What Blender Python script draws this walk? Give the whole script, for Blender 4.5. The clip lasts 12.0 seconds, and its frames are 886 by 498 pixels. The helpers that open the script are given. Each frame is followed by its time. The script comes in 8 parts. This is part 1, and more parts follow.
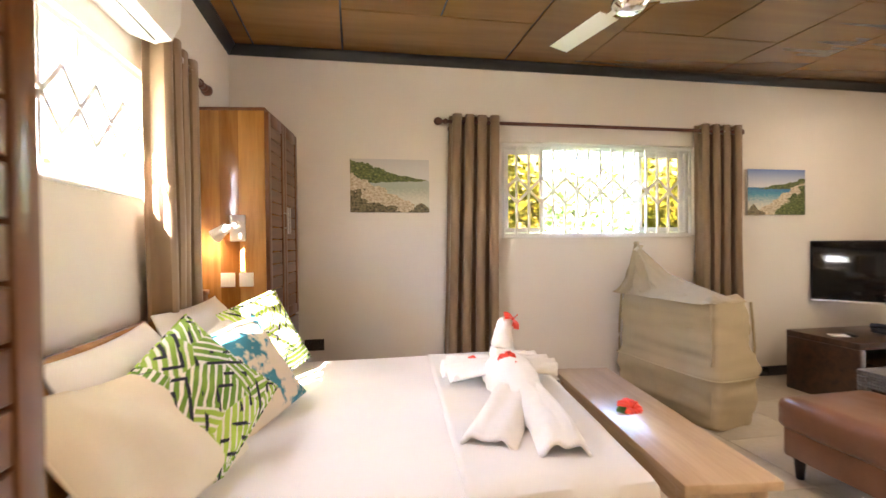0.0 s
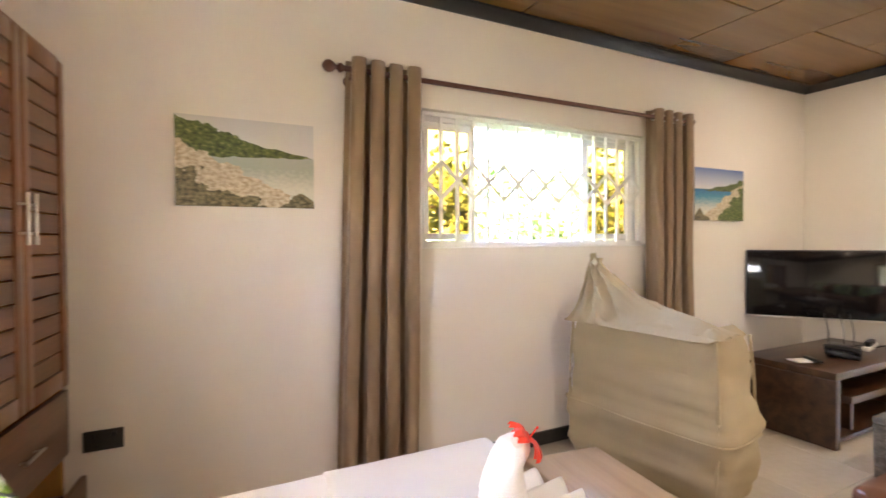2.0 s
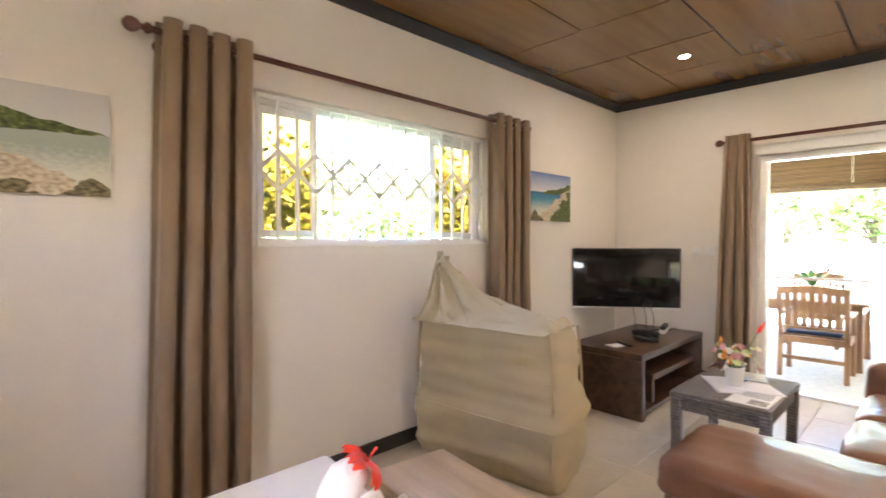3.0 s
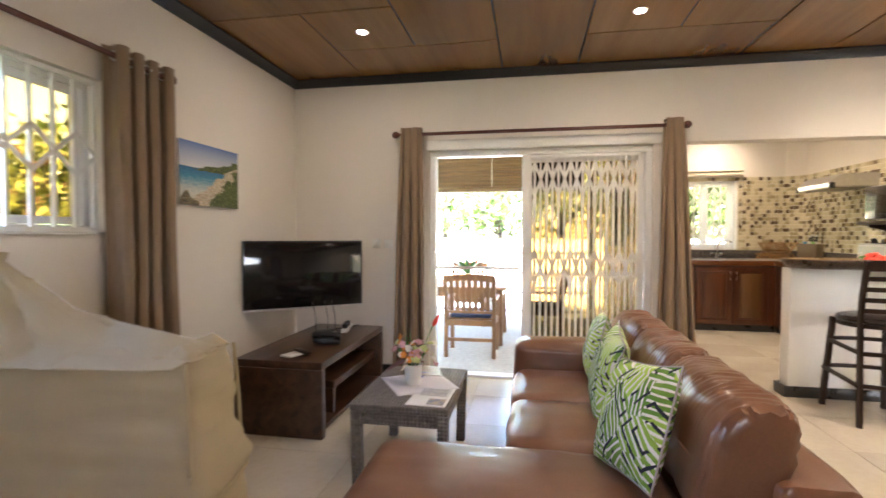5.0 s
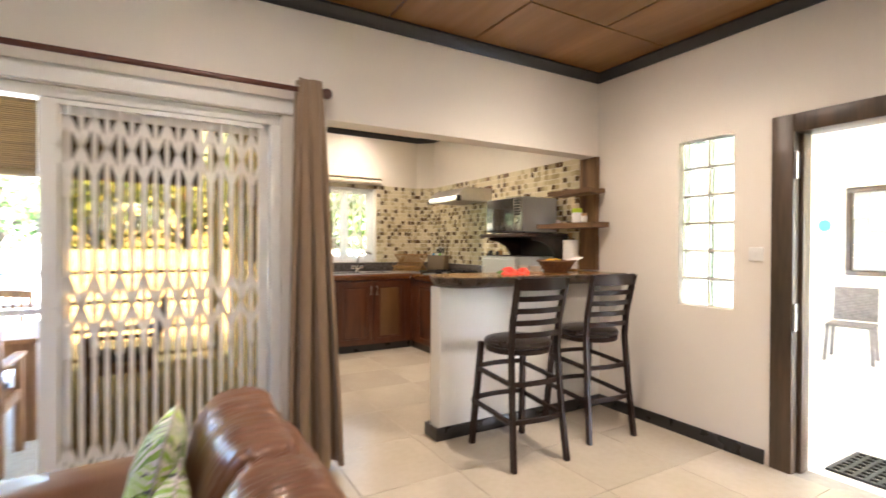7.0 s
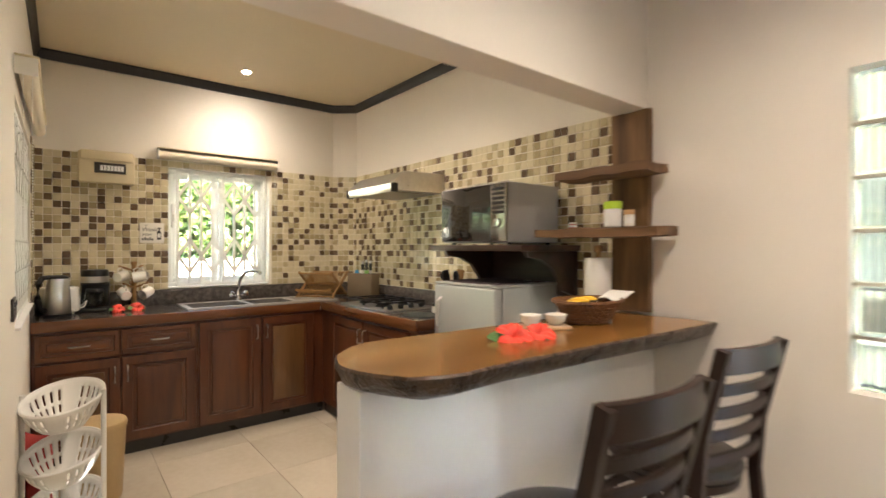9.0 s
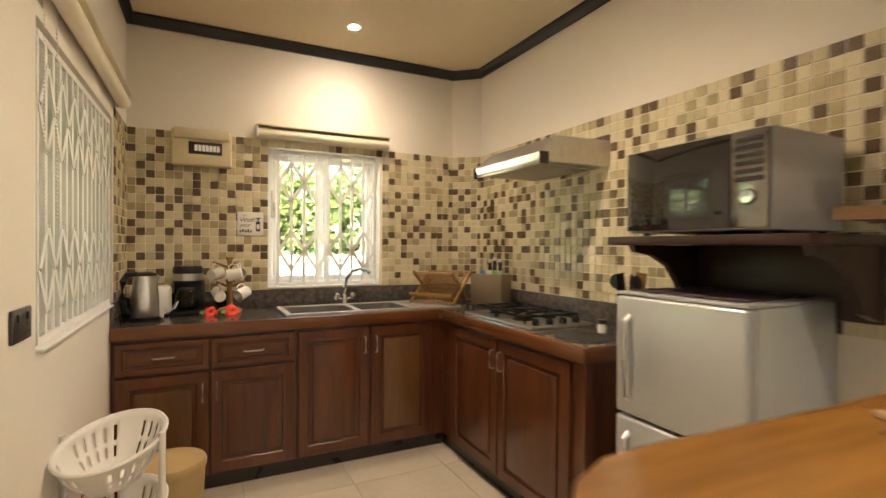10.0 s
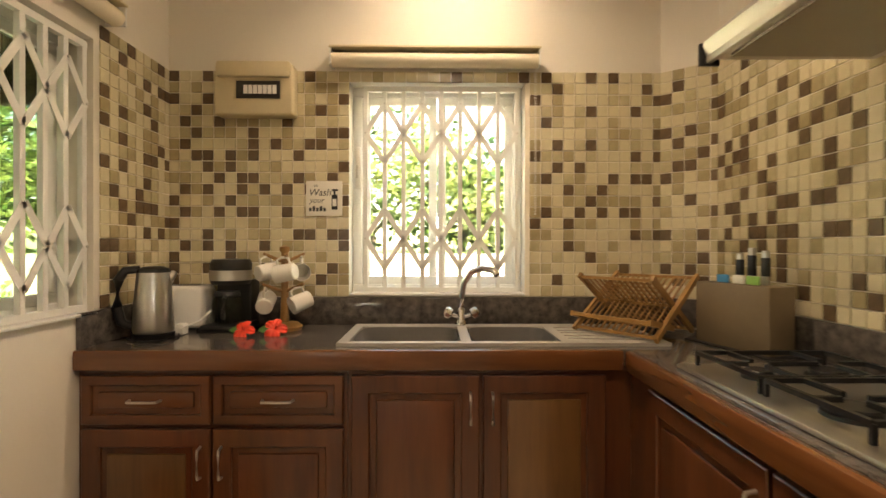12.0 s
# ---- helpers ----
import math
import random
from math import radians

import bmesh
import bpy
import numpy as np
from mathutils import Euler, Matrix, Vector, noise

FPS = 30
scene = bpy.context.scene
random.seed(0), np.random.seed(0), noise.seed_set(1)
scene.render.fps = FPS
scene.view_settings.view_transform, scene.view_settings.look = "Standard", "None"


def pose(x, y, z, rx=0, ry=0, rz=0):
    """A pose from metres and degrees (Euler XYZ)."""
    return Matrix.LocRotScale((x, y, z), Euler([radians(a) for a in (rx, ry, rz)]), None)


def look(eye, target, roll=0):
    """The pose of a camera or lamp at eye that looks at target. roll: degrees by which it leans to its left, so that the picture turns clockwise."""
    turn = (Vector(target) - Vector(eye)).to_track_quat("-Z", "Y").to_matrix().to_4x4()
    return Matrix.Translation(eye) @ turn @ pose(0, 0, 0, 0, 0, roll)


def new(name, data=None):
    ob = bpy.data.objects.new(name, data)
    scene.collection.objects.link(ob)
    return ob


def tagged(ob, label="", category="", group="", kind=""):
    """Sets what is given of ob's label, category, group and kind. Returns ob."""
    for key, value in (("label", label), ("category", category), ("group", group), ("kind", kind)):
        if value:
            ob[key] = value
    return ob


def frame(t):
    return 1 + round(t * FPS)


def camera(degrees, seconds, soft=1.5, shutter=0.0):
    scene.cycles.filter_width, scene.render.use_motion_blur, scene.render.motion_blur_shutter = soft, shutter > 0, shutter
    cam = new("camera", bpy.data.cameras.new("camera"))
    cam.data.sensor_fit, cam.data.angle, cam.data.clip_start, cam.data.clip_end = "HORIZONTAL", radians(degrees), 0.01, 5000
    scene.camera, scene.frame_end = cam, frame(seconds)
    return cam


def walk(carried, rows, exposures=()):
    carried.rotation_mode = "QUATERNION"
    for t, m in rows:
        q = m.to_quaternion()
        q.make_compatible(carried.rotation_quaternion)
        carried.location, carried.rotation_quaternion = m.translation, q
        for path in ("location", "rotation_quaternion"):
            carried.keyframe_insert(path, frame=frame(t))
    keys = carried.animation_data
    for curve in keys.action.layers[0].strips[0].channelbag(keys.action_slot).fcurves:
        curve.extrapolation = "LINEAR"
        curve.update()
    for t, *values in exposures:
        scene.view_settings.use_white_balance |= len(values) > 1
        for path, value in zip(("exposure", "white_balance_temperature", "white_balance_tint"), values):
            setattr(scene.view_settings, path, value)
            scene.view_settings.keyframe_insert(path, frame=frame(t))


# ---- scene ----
cam = camera(85.4, 12.0, shutter=0.4)
PATH = [
    (0, (-0.046, -0.051, 1.288), (0.321, 1.915, 1.262), -0.6),
    (0.5, (0.043, 0.381, 1.275), (0.368, 2.354, 1.262), -0.6),
    (1, (0.122, 0.791, 1.263), (0.48, 2.759, 1.264), -0.5),
    (1.5, (0.086, 1.074, 1.312), (0.637, 2.996, 1.296), -0.4),
    (2, (0.047, 1.281, 1.369), (0.941, 3.07, 1.332), -0.3),
    (2.5, (0.083, 1.377, 1.364), (1.247, 3.003, 1.333), -0.4),
    (3, (0.16, 1.383, 1.357), (1.551, 2.82, 1.317), -0.1),
    (3.5, (0.241, 1.382, 1.312), (1.816, 2.614, 1.28), -0.4),
    (5.3, (0.998, 1.683, 1.318), (2.992, 1.825, 1.266), 0.2),
    (5.5, (1.143, 1.733, 1.3), (3.143, 1.725, 1.257), 0.2),
    (6, (1.531, 1.647, 1.242), (3.486, 1.228, 1.231), 0.1),
    (6.5, (1.948, 1.481, 1.317), (3.801, 0.728, 1.297), -0.1),
    (7, (2.286, 1.146, 1.343), (4.014, 0.14, 1.329), 0.3),
    (7.2, (2.49, 1.062, 1.364), (4.143, -0.065, 1.352), -0.1),
    (8.8, (3.812, 0.252, 1.453), (5.336, -1.044, 1.457), 0.4),
    (9, (3.993, 0.131, 1.446), (5.557, -1.115, 1.443), -0.0),
    (9.5, (4.429, -0.03, 1.429), (6.114, -1.109, 1.425), 0.1),
    (10, (4.912, -0.175, 1.421), (6.706, -1.06, 1.409), 0.3),
    (10.5, (5.396, -0.245, 1.361), (7.221, -1.063, 1.371), 0.3),
    (11, (5.779, -0.421, 1.318), (7.655, -1.114, 1.346), 0.2),
    (11.5, (6.042, -0.761, 1.357), (8.01, -1.117, 1.35), 0.2),
    (12, (6.265, -0.995, 1.339), (8.265, -1.015, 1.333), 0.1),
]
EXPOSURES = [(0.0, 5.6, 6800, 21), (1.5, 5.75, 6700, 21), (2.5, 5.66, 6500, 20), (3.5, 5.35, 6350, 21), (5.5, 5.05, 6200, 20), (6.5, 5.1, 6050, 21), (7.2, 5.1, 5950, 21), (9.0, 4.9, 5950, 17), (10.5, 4.7, 7000, 17), (12.0, 4.6, 7250, 18)]
walk(cam, [(t, look(eye, target, roll)) for t, eye, target, roll in PATH], EXPOSURES)

# world and sun
world = bpy.data.worlds.new("sky_world")
world.use_nodes = True
scene.world = world
_wn, _wl = world.node_tree.nodes, world.node_tree.links
sky = _wn.new("ShaderNodeTexSky")
sky.sky_type, sky.sun_disc = "NISHITA", False
sky.sun_elevation, sky.sun_rotation = radians(41.6), radians(213.7)
_wl.new(sky.outputs[0], _wn["Background"].inputs[0])
_wn["Background"].inputs[1].default_value = 0.15
sun = new("sun", bpy.data.lights.new("sun", "SUN"))
sun.data.energy, sun.data.angle, sun.data.color = 5.0, radians(0.6), (1.0, 0.94, 0.84)
sun.matrix_world = look((-8, -6, 12), (-8 + 0.50, -6 + 0.75, 12 - 0.80))


# added area lamp in the west window opening, strengthens the sky's light
window_fill = new("west_window_sky", bpy.data.lights.new("west_window_sky", "AREA"))
window_fill.data.shape, window_fill.data.size, window_fill.data.size_y = "RECTANGLE", 1.7, 0.54
window_fill.data.energy, window_fill.data.color = 1.3, (1.0, 0.90, 0.78)
window_fill.matrix_world = look((-1.18, 1.83, 1.78), (0.0, 1.83, 1.5))


# ---- mesh helpers ----
def box(bm, x0, y0, z0, x1, y1, z1, bevel=0.0, seg=2, m=None):
    vs = [bm.verts.new((x, y, z)) for z in (z0, z1) for y in (y0, y1) for x in (x0, x1)]
    fs = [bm.faces.new([vs[i] for i in f]) for f in ((0, 2, 3, 1), (4, 5, 7, 6), (0, 1, 5, 4), (2, 6, 7, 3), (0, 4, 6, 2), (1, 3, 7, 5))]
    if bevel:
        es = list({e for f in fs for e in f.edges})
        r = bmesh.ops.bevel(bm, geom=es, offset=bevel, segments=seg, affect="EDGES", profile=0.5)
        vs = list({v for f in r["faces"] for v in f.verts} | {v for v in vs if v.is_valid})
    if m is not None:
        bmesh.ops.transform(bm, matrix=m, verts=vs)
    return vs


def cyl(bm, p0, p1, r0, r1=None, seg=16, caps=True):
    p0, p1 = Vector(p0), Vector(p1)
    r1 = r0 if r1 is None else r1
    q = (p1 - p0).to_track_quat("Z", "Y")
    rings = []
    for p, r in ((p0, r0), (p1, r1)):
        rings.append([bm.verts.new(p + q @ Vector((r * math.cos(a), r * math.sin(a), 0))) for a in [2 * math.pi * i / seg for i in range(seg)]])
    for i in range(seg):
        j = (i + 1) % seg
        bm.faces.new((rings[0][i], rings[0][j], rings[1][j], rings[1][i]))
    if caps:
        bm.faces.new(rings[0][::-1])
        bm.faces.new(rings[1])
    return rings[0] + rings[1]


def lathe(bm, profile, seg=24, m=None, sx=1.0, sy=1.0):
    """profile: (radius, height) pairs from bottom to top, turned round z."""
    rings = []
    for r, z in profile:
        rings.append([bm.verts.new((sx * r * math.cos(2 * math.pi * i / seg), sy * r * math.sin(2 * math.pi * i / seg), z)) for i in range(seg)])
    for a, b in zip(rings, rings[1:]):
        for i in range(seg):
            j = (i + 1) % seg
            bm.faces.new((a[i], a[j], b[j], b[i]))
    for ring, flip in ((rings[0], True), (rings[-1], False)):
        bm.faces.new(ring[::-1] if flip else ring)
    vs = [v for r in rings for v in r]
    if m is not None:
        bmesh.ops.transform(bm, matrix=m, verts=vs)
    return vs


def tube(bm, pts, r, seg=8, closed=False):
    pts = [Vector(p) for p in pts]
    n = len(pts)
    rings = []
    for i, p in enumerate(pts):
        if closed:
            d = pts[(i + 1) % n] - pts[i - 1]
        else:
            d = pts[min(i + 1, n - 1)] - pts[max(i - 1, 0)]
        q = d.to_track_quat("Z", "Y")
        rr = r(i / max(n - 1, 1)) if callable(r) else r
        rings.append([bm.verts.new(p + q @ Vector((rr * math.cos(2 * math.pi * k / seg), rr * math.sin(2 * math.pi * k / seg), 0))) for k in range(seg)])
    pairs = list(zip(rings, rings[1:])) + ([(rings[-1], rings[0])] if closed else [])
    for a, b in pairs:
        for k in range(seg):
            j = (k + 1) % seg
            bm.faces.new((a[k], a[j], b[j], b[k]))
    if not closed:
        bm.faces.new(rings[0][::-1])
        bm.faces.new(rings[-1])
    return [v for ring in rings for v in ring]


def bar(bm, p0, p1, w, h, up=(0, 0, 1)):
    """A straight rectangular bar from p0 to p1, w across and h along up."""
    p0, p1 = Vector(p0), Vector(p1)
    d = (p1 - p0).normalized()
    u = Vector(up)
    s = d.cross(u).normalized()
    u = s.cross(d)
    vs = [bm.verts.new(p + s * a * w / 2 + u * b * h / 2) for p in (p0, p1) for a, b in ((-1, -1), (1, -1), (1, 1), (-1, 1))]
    for f in ((0, 1, 2, 3), (7, 6, 5, 4), (0, 4, 5, 1), (1, 5, 6, 2), (2, 6, 7, 3), (3, 7, 4, 0)):
        bm.faces.new([vs[i] for i in f])
    return vs


def strip(bm, pts, w, h):
    """A bent rectangular rail through pts, w thick in plan and h high."""
    pts = [Vector(p) for p in pts]
    rings = []
    for i, p in enumerate(pts):
        d = pts[min(i + 1, len(pts) - 1)] - pts[max(i - 1, 0)]
        s = Vector((d.y, -d.x, 0)).normalized() * w / 2
        u = Vector((0, 0, h / 2))
        rings.append([bm.verts.new(p + a) for a in (-s - u, s - u, s + u, -s + u)])
    for a, b in zip(rings, rings[1:]):
        for k in range(4):
            bm.faces.new((a[k], a[(k + 1) % 4], b[(k + 1) % 4], b[k]))
    bm.faces.new(rings[0][::-1])
    bm.faces.new(rings[-1])


def sheet(bm, nu, nv, f):
    g = [[bm.verts.new(f(i / nu, j / nv)) for j in range(nv + 1)] for i in range(nu + 1)]
    for i in range(nu):
        for j in range(nv):
            bm.faces.new((g[i][j], g[i + 1][j], g[i + 1][j + 1], g[i][j + 1]))
    return g


def part(name, bm, material, parent=None, label="", smooth=True):
    bmesh.ops.recalc_face_normals(bm, faces=bm.faces[:])
    me = bpy.data.meshes.new(name)
    bm.to_mesh(me)
    bm.free()
    for mt in (material if isinstance(material, (list, tuple)) else [material]):
        me.materials.append(mt)
    ob = new(name, me)
    if smooth:
        for p in me.polygons:
            p.use_smooth = True
        me.set_sharp_from_angle(angle=radians(38))
    if parent is not None:
        ob.parent = parent
    if label:
        ob["label"] = label
    return ob


def boxpart(name, b, material, parent=None, label="", bevel=0.0, seg=2):
    bm = bmesh.new()
    box(bm, *b, bevel=bevel, seg=seg)
    return part(name, bm, material, parent, label)


def thing(name, at, label, category, group="", rz=0.0):
    ob = new(name)
    ob.empty_display_size = 0.1
    ob.matrix_basis = pose(*at, 0, 0, rz)
    return tagged(ob, label, category, group)


def struct(ob, label=""):
    return tagged(ob, label, kind="structure")

# ---- materials ----
def mat(name, color, rough=0.5, metal=0.0, var=0.08, scale=6.0, fine=60.0, bump=0.05, stretch=(1, 1, 1), color2=None, coat=0.0, sheen=0.0, dist=0.01, rvar=0.1, spec=0.5):
    m = bpy.data.materials.new(name)
    m.use_nodes = True
    n, l = m.node_tree.nodes, m.node_tree.links
    b = n["Principled BSDF"]
    b.inputs["Metallic"].default_value = metal
    b.inputs["Coat Weight"].default_value = coat
    b.inputs["Sheen Weight"].default_value = sheen
    b.inputs["Specular IOR Level"].default_value = spec
    tc, mp = n.new("ShaderNodeTexCoord"), n.new("ShaderNodeMapping")
    mp.inputs["Scale"].default_value = stretch
    l.new(tc.outputs["Object"], mp.inputs[0])
    big, small = n.new("ShaderNodeTexNoise"), n.new("ShaderNodeTexNoise")
    for t, s in ((big, scale), (small, fine)):
        t.inputs["Scale"].default_value = s
        t.inputs["Detail"].default_value = 4
        l.new(mp.outputs[0], t.inputs[0])
    mixn = n.new("ShaderNodeMath")
    mixn.operation = "MULTIPLY_ADD"
    l.new(small.outputs[0], mixn.inputs[0])
    mixn.inputs[1].default_value = 0.4
    l.new(big.outputs[0], mixn.inputs[2])
    ramp = n.new("ShaderNodeValToRGB")
    c2 = color2 or tuple(min(1, c * (1 + 2 * var)) for c in color)
    c1 = color if color2 else tuple(c * (1 - var) for c in color)
    ramp.color_ramp.elements[0].position, ramp.color_ramp.elements[1].position = 0.42, 0.98
    ramp.color_ramp.elements[0].color, ramp.color_ramp.elements[1].color = (*c1, 1), (*c2, 1)
    l.new(mixn.outputs[0], ramp.inputs[0])
    l.new(ramp.outputs[0], b.inputs["Base Color"])
    rr = n.new("ShaderNodeMapRange")
    rr.inputs["To Min"].default_value, rr.inputs["To Max"].default_value = max(0.02, rough - rvar), min(1, rough + rvar)
    l.new(big.outputs[0], rr.inputs[0])
    l.new(rr.outputs[0], b.inputs["Roughness"])
    if bump:
        bp = n.new("ShaderNodeBump")
        bp.inputs["Strength"].default_value, bp.inputs["Distance"].default_value = bump, dist
        l.new(mixn.outputs[0], bp.inputs["Height"])
        l.new(bp.outputs[0], b.inputs["Normal"])
    return m


def wood(name, dark, light, axis=2, rough=0.35, coat=0.0, scale=1.0, plank=0.0, perob=True, bump=0.08):
    """Wood whose grain runs along the object's axis 0, 1 or 2; plank: width of glued staves with their own tones."""
    m = bpy.data.materials.new(name)
    m.use_nodes = True
    n, l = m.node_tree.nodes, m.node_tree.links
    b = n["Principled BSDF"]
    tc, mp = n.new("ShaderNodeTexCoord"), n.new("ShaderNodeMapping")
    s = [9.0 * scale] * 3
    s[axis] = 0.9 * scale
    mp.inputs["Scale"].default_value = s
    l.new(tc.outputs["Object"], mp.inputs[0])
    oi, add = n.new("ShaderNodeObjectInfo"), n.new("ShaderNodeVectorMath")
    sc = n.new("ShaderNodeVectorMath")
    sc.operation = "SCALE"
    sc.inputs[0].default_value = (7, 5, 9)
    l.new(oi.outputs["Random"], sc.inputs["Scale"])
    l.new(mp.outputs[0], add.inputs[0])
    if perob:
        l.new(sc.outputs[0], add.inputs[1])
    warp = n.new("ShaderNodeTexNoise")
    warp.inputs["Scale"].default_value, warp.inputs["Detail"].default_value = 0.9, 6
    warp.inputs["Distortion"].default_value = 0.8
    l.new(add.outputs[0], warp.inputs[0])
    fine = n.new("ShaderNodeTexNoise")
    fine.inputs["Scale"].default_value, fine.inputs["Detail"].default_value = 6.0, 5
    l.new(add.outputs[0], fine.inputs[0])
    mx = n.new("ShaderNodeMath")
    mx.operation = "MULTIPLY_ADD"
    l.new(fine.outputs[0], mx.inputs[0])
    mx.inputs[1].default_value = 0.35
    l.new(warp.outputs[0], mx.inputs[2])
    last = mx
    if plank:
        sep, dv, fl, wn = n.new("ShaderNodeSeparateXYZ"), n.new("ShaderNodeMath"), n.new("ShaderNodeMath"), n.new("ShaderNodeTexWhiteNoise")
        l.new(tc.outputs["Object"], sep.inputs[0])
        dv.operation, fl.operation, wn.noise_dimensions = "DIVIDE", "FLOOR", "1D"
        dv.inputs[1].default_value = plank
        l.new(sep.outputs[0 if axis else 1], dv.inputs[0])
        l.new(dv.outputs[0], fl.inputs[0])
        l.new(fl.outputs[0], wn.inputs["W"])
        pa = n.new("ShaderNodeMath")
        pa.operation = "MULTIPLY_ADD"
        l.new(wn.outputs[0], pa.inputs[0])
        pa.inputs[1].default_value = 0.5
        l.new(mx.outputs[0], pa.inputs[2])
        sb = n.new("ShaderNodeMath")
        sb.operation = "SUBTRACT"
        l.new(pa.outputs[0], sb.inputs[0])
        sb.inputs[1].default_value = 0.25
        last = sb
    ramp = n.new("ShaderNodeValToRGB")
    ramp.color_ramp.elements[0].position, ramp.color_ramp.elements[1].position = 0.45, 0.95
    ramp.color_ramp.elements[0].color, ramp.color_ramp.elements[1].color = (*dark, 1), (*light, 1)
    l.new(last.outputs[0], ramp.inputs[0])
    l.new(ramp.outputs[0], b.inputs["Base Color"])
    b.inputs["Roughness"].default_value = rough
    b.inputs["Coat Weight"].default_value = coat
    b.inputs["Coat Roughness"].default_value = 0.15
    bp = n.new("ShaderNodeBump")
    bp.inputs["Strength"].default_value, bp.inputs["Distance"].default_value = bump, 0.004
    l.new(last.outputs[0], bp.inputs["Height"])
    l.new(bp.outputs[0], b.inputs["Normal"])
    return m


def glow(name, color, strength):
    m = bpy.data.materials.new(name)
    m.use_nodes = True
    b = m.node_tree.nodes["Principled BSDF"]
    b.inputs["Base Color"].default_value = (*color, 1)
    b.inputs["Emission Color"].default_value = (*color, 1)
    b.inputs["Emission Strength"].default_value = strength
    return m


def pane(name, tint, gloss=1.0):
    """Thin glass: clear with its tint, and a Fresnel gloss."""
    m = bpy.data.materials.new(name)
    m.use_nodes = True
    n, l = m.node_tree.nodes, m.node_tree.links
    n.remove(n["Principled BSDF"])
    tr, gl, mx = n.new("ShaderNodeBsdfTransparent"), n.new("ShaderNodeBsdfGlossy"), n.new("ShaderNodeMixShader")
    lw, fr = n.new("ShaderNodeLayerWeight"), n.new("ShaderNodeMath")
    tr.inputs[0].default_value = (*tint, 1)
    gl.inputs["Roughness"].default_value = 0.02
    gl.inputs[0].default_value = (gloss, gloss, gloss, 1)
    pw_ = n.new("ShaderNodeMath")
    pw_.operation, fr.operation = "POWER", "MULTIPLY_ADD"
    l.new(lw.outputs["Facing"], pw_.inputs[0])
    pw_.inputs[1].default_value, fr.inputs[1].default_value, fr.inputs[2].default_value = 4.0, 0.6, 0.03
    l.new(pw_.outputs[0], fr.inputs[0])
    l.new(fr.outputs[0], mx.inputs[0])
    l.new(tr.outputs[0], mx.inputs[1])
    l.new(gl.outputs[0], mx.inputs[2])
    l.new(mx.outputs[0], n["Material Output"].inputs[0])
    return m


M_wall = mat("wall_paint", (0.74, 0.69, 0.62), 0.75, var=0.015, scale=1.5, fine=90, bump=0.04)
M_wallk = mat("kitchen_wall_paint", (0.76, 0.71, 0.62), 0.75, var=0.015, scale=1.5, fine=90, bump=0.04)
M_white = mat("white_paint", (0.78, 0.77, 0.74), 0.45, var=0.02, scale=3, bump=0.03)
M_black = mat("black_trim_paint", (0.014, 0.014, 0.016), 0.32, var=0.1, scale=8, bump=0.01, rvar=0.04)
M_skirt = mat("dark_skirting_tile", (0.02, 0.018, 0.016), 0.3, var=0.2, scale=8, bump=0.05)
M_tile = mat("floor_tile_glaze", (0.52, 0.47, 0.37), 0.26, var=0.06, scale=2.2, fine=25, bump=0.02, color2=(0.62, 0.57, 0.47))
M_grout = mat("grey_grout", (0.36, 0.33, 0.27), 0.9, var=0.1, scale=20)
M_ply = wood("stained_plywood", (0.15, 0.068, 0.016), (0.25, 0.125, 0.034), axis=0, rough=0.26, coat=0.15, scale=0.32, perob=False, bump=0.015)
_n, _l = M_ply.node_tree.nodes, M_ply.node_tree.links
_geo, _pv, _ph = _n.new("ShaderNodeNewGeometry"), _n.new("ShaderNodeMapRange"), _n.new("ShaderNodeHueSaturation")
_pv.inputs["To Min"].default_value, _pv.inputs["To Max"].default_value = 0.82, 1.2
_l.new(_geo.outputs["Random Per Island"], _pv.inputs[0])
_l.new(_pv.outputs[0], _ph.inputs["Value"])
_l.new(_n["Color Ramp"].outputs[0], _ph.inputs["Color"])
_l.new(_ph.outputs[0], _n["Principled BSDF"].inputs["Base Color"])
M_gap = mat("panel_gap_black", (0.012, 0.01, 0.008), 0.7, bump=0)
M_kceil = mat("kitchen_ceiling_paint", (0.66, 0.57, 0.40), 0.7, var=0.015, scale=1.5, bump=0.03)
M_blackwood = wood("dark_door_frame_wood", (0.02, 0.012, 0.007), (0.10, 0.06, 0.03), axis=2, rough=0.4)
M_glass = pane("clear_glass", (0.93, 0.95, 0.94))
M_amber = pane("amber_tinted_glass", (0.40, 0.31, 0.17), 0.5)
M_tint = pane("green_tinted_glass", (0.34, 0.38, 0.28), 0.7)
# tint added to dim the daylight through the sink window
M_tintp = pane("dimming_glass", (0.68, 0.67, 0.57), 0.7)
M_conc = mat("pale_concrete", (0.66, 0.62, 0.55), 0.8, var=0.08, scale=2, fine=40)
M_grass = mat("lawn", (0.05, 0.09, 0.02), 0.9, var=0.4, scale=1.5, fine=30, bump=0.4)
M_ext = mat("exterior_cream_wall", (0.70, 0.63, 0.48), 0.8, var=0.04, scale=2)
M_extfl = mat("porch_floor_tile", (0.78, 0.71, 0.61), 0.4, var=0.04, scale=2)

# ---- the large structure ----
XW, XE, YS, YN, ZC = -0.96, 5.18, -2.07, 3.845, 2.80     # main room
KX, KN, KS, KZ = 8.56, 0.285, -2.25, 2.90                 # kitchen
T = 0.16


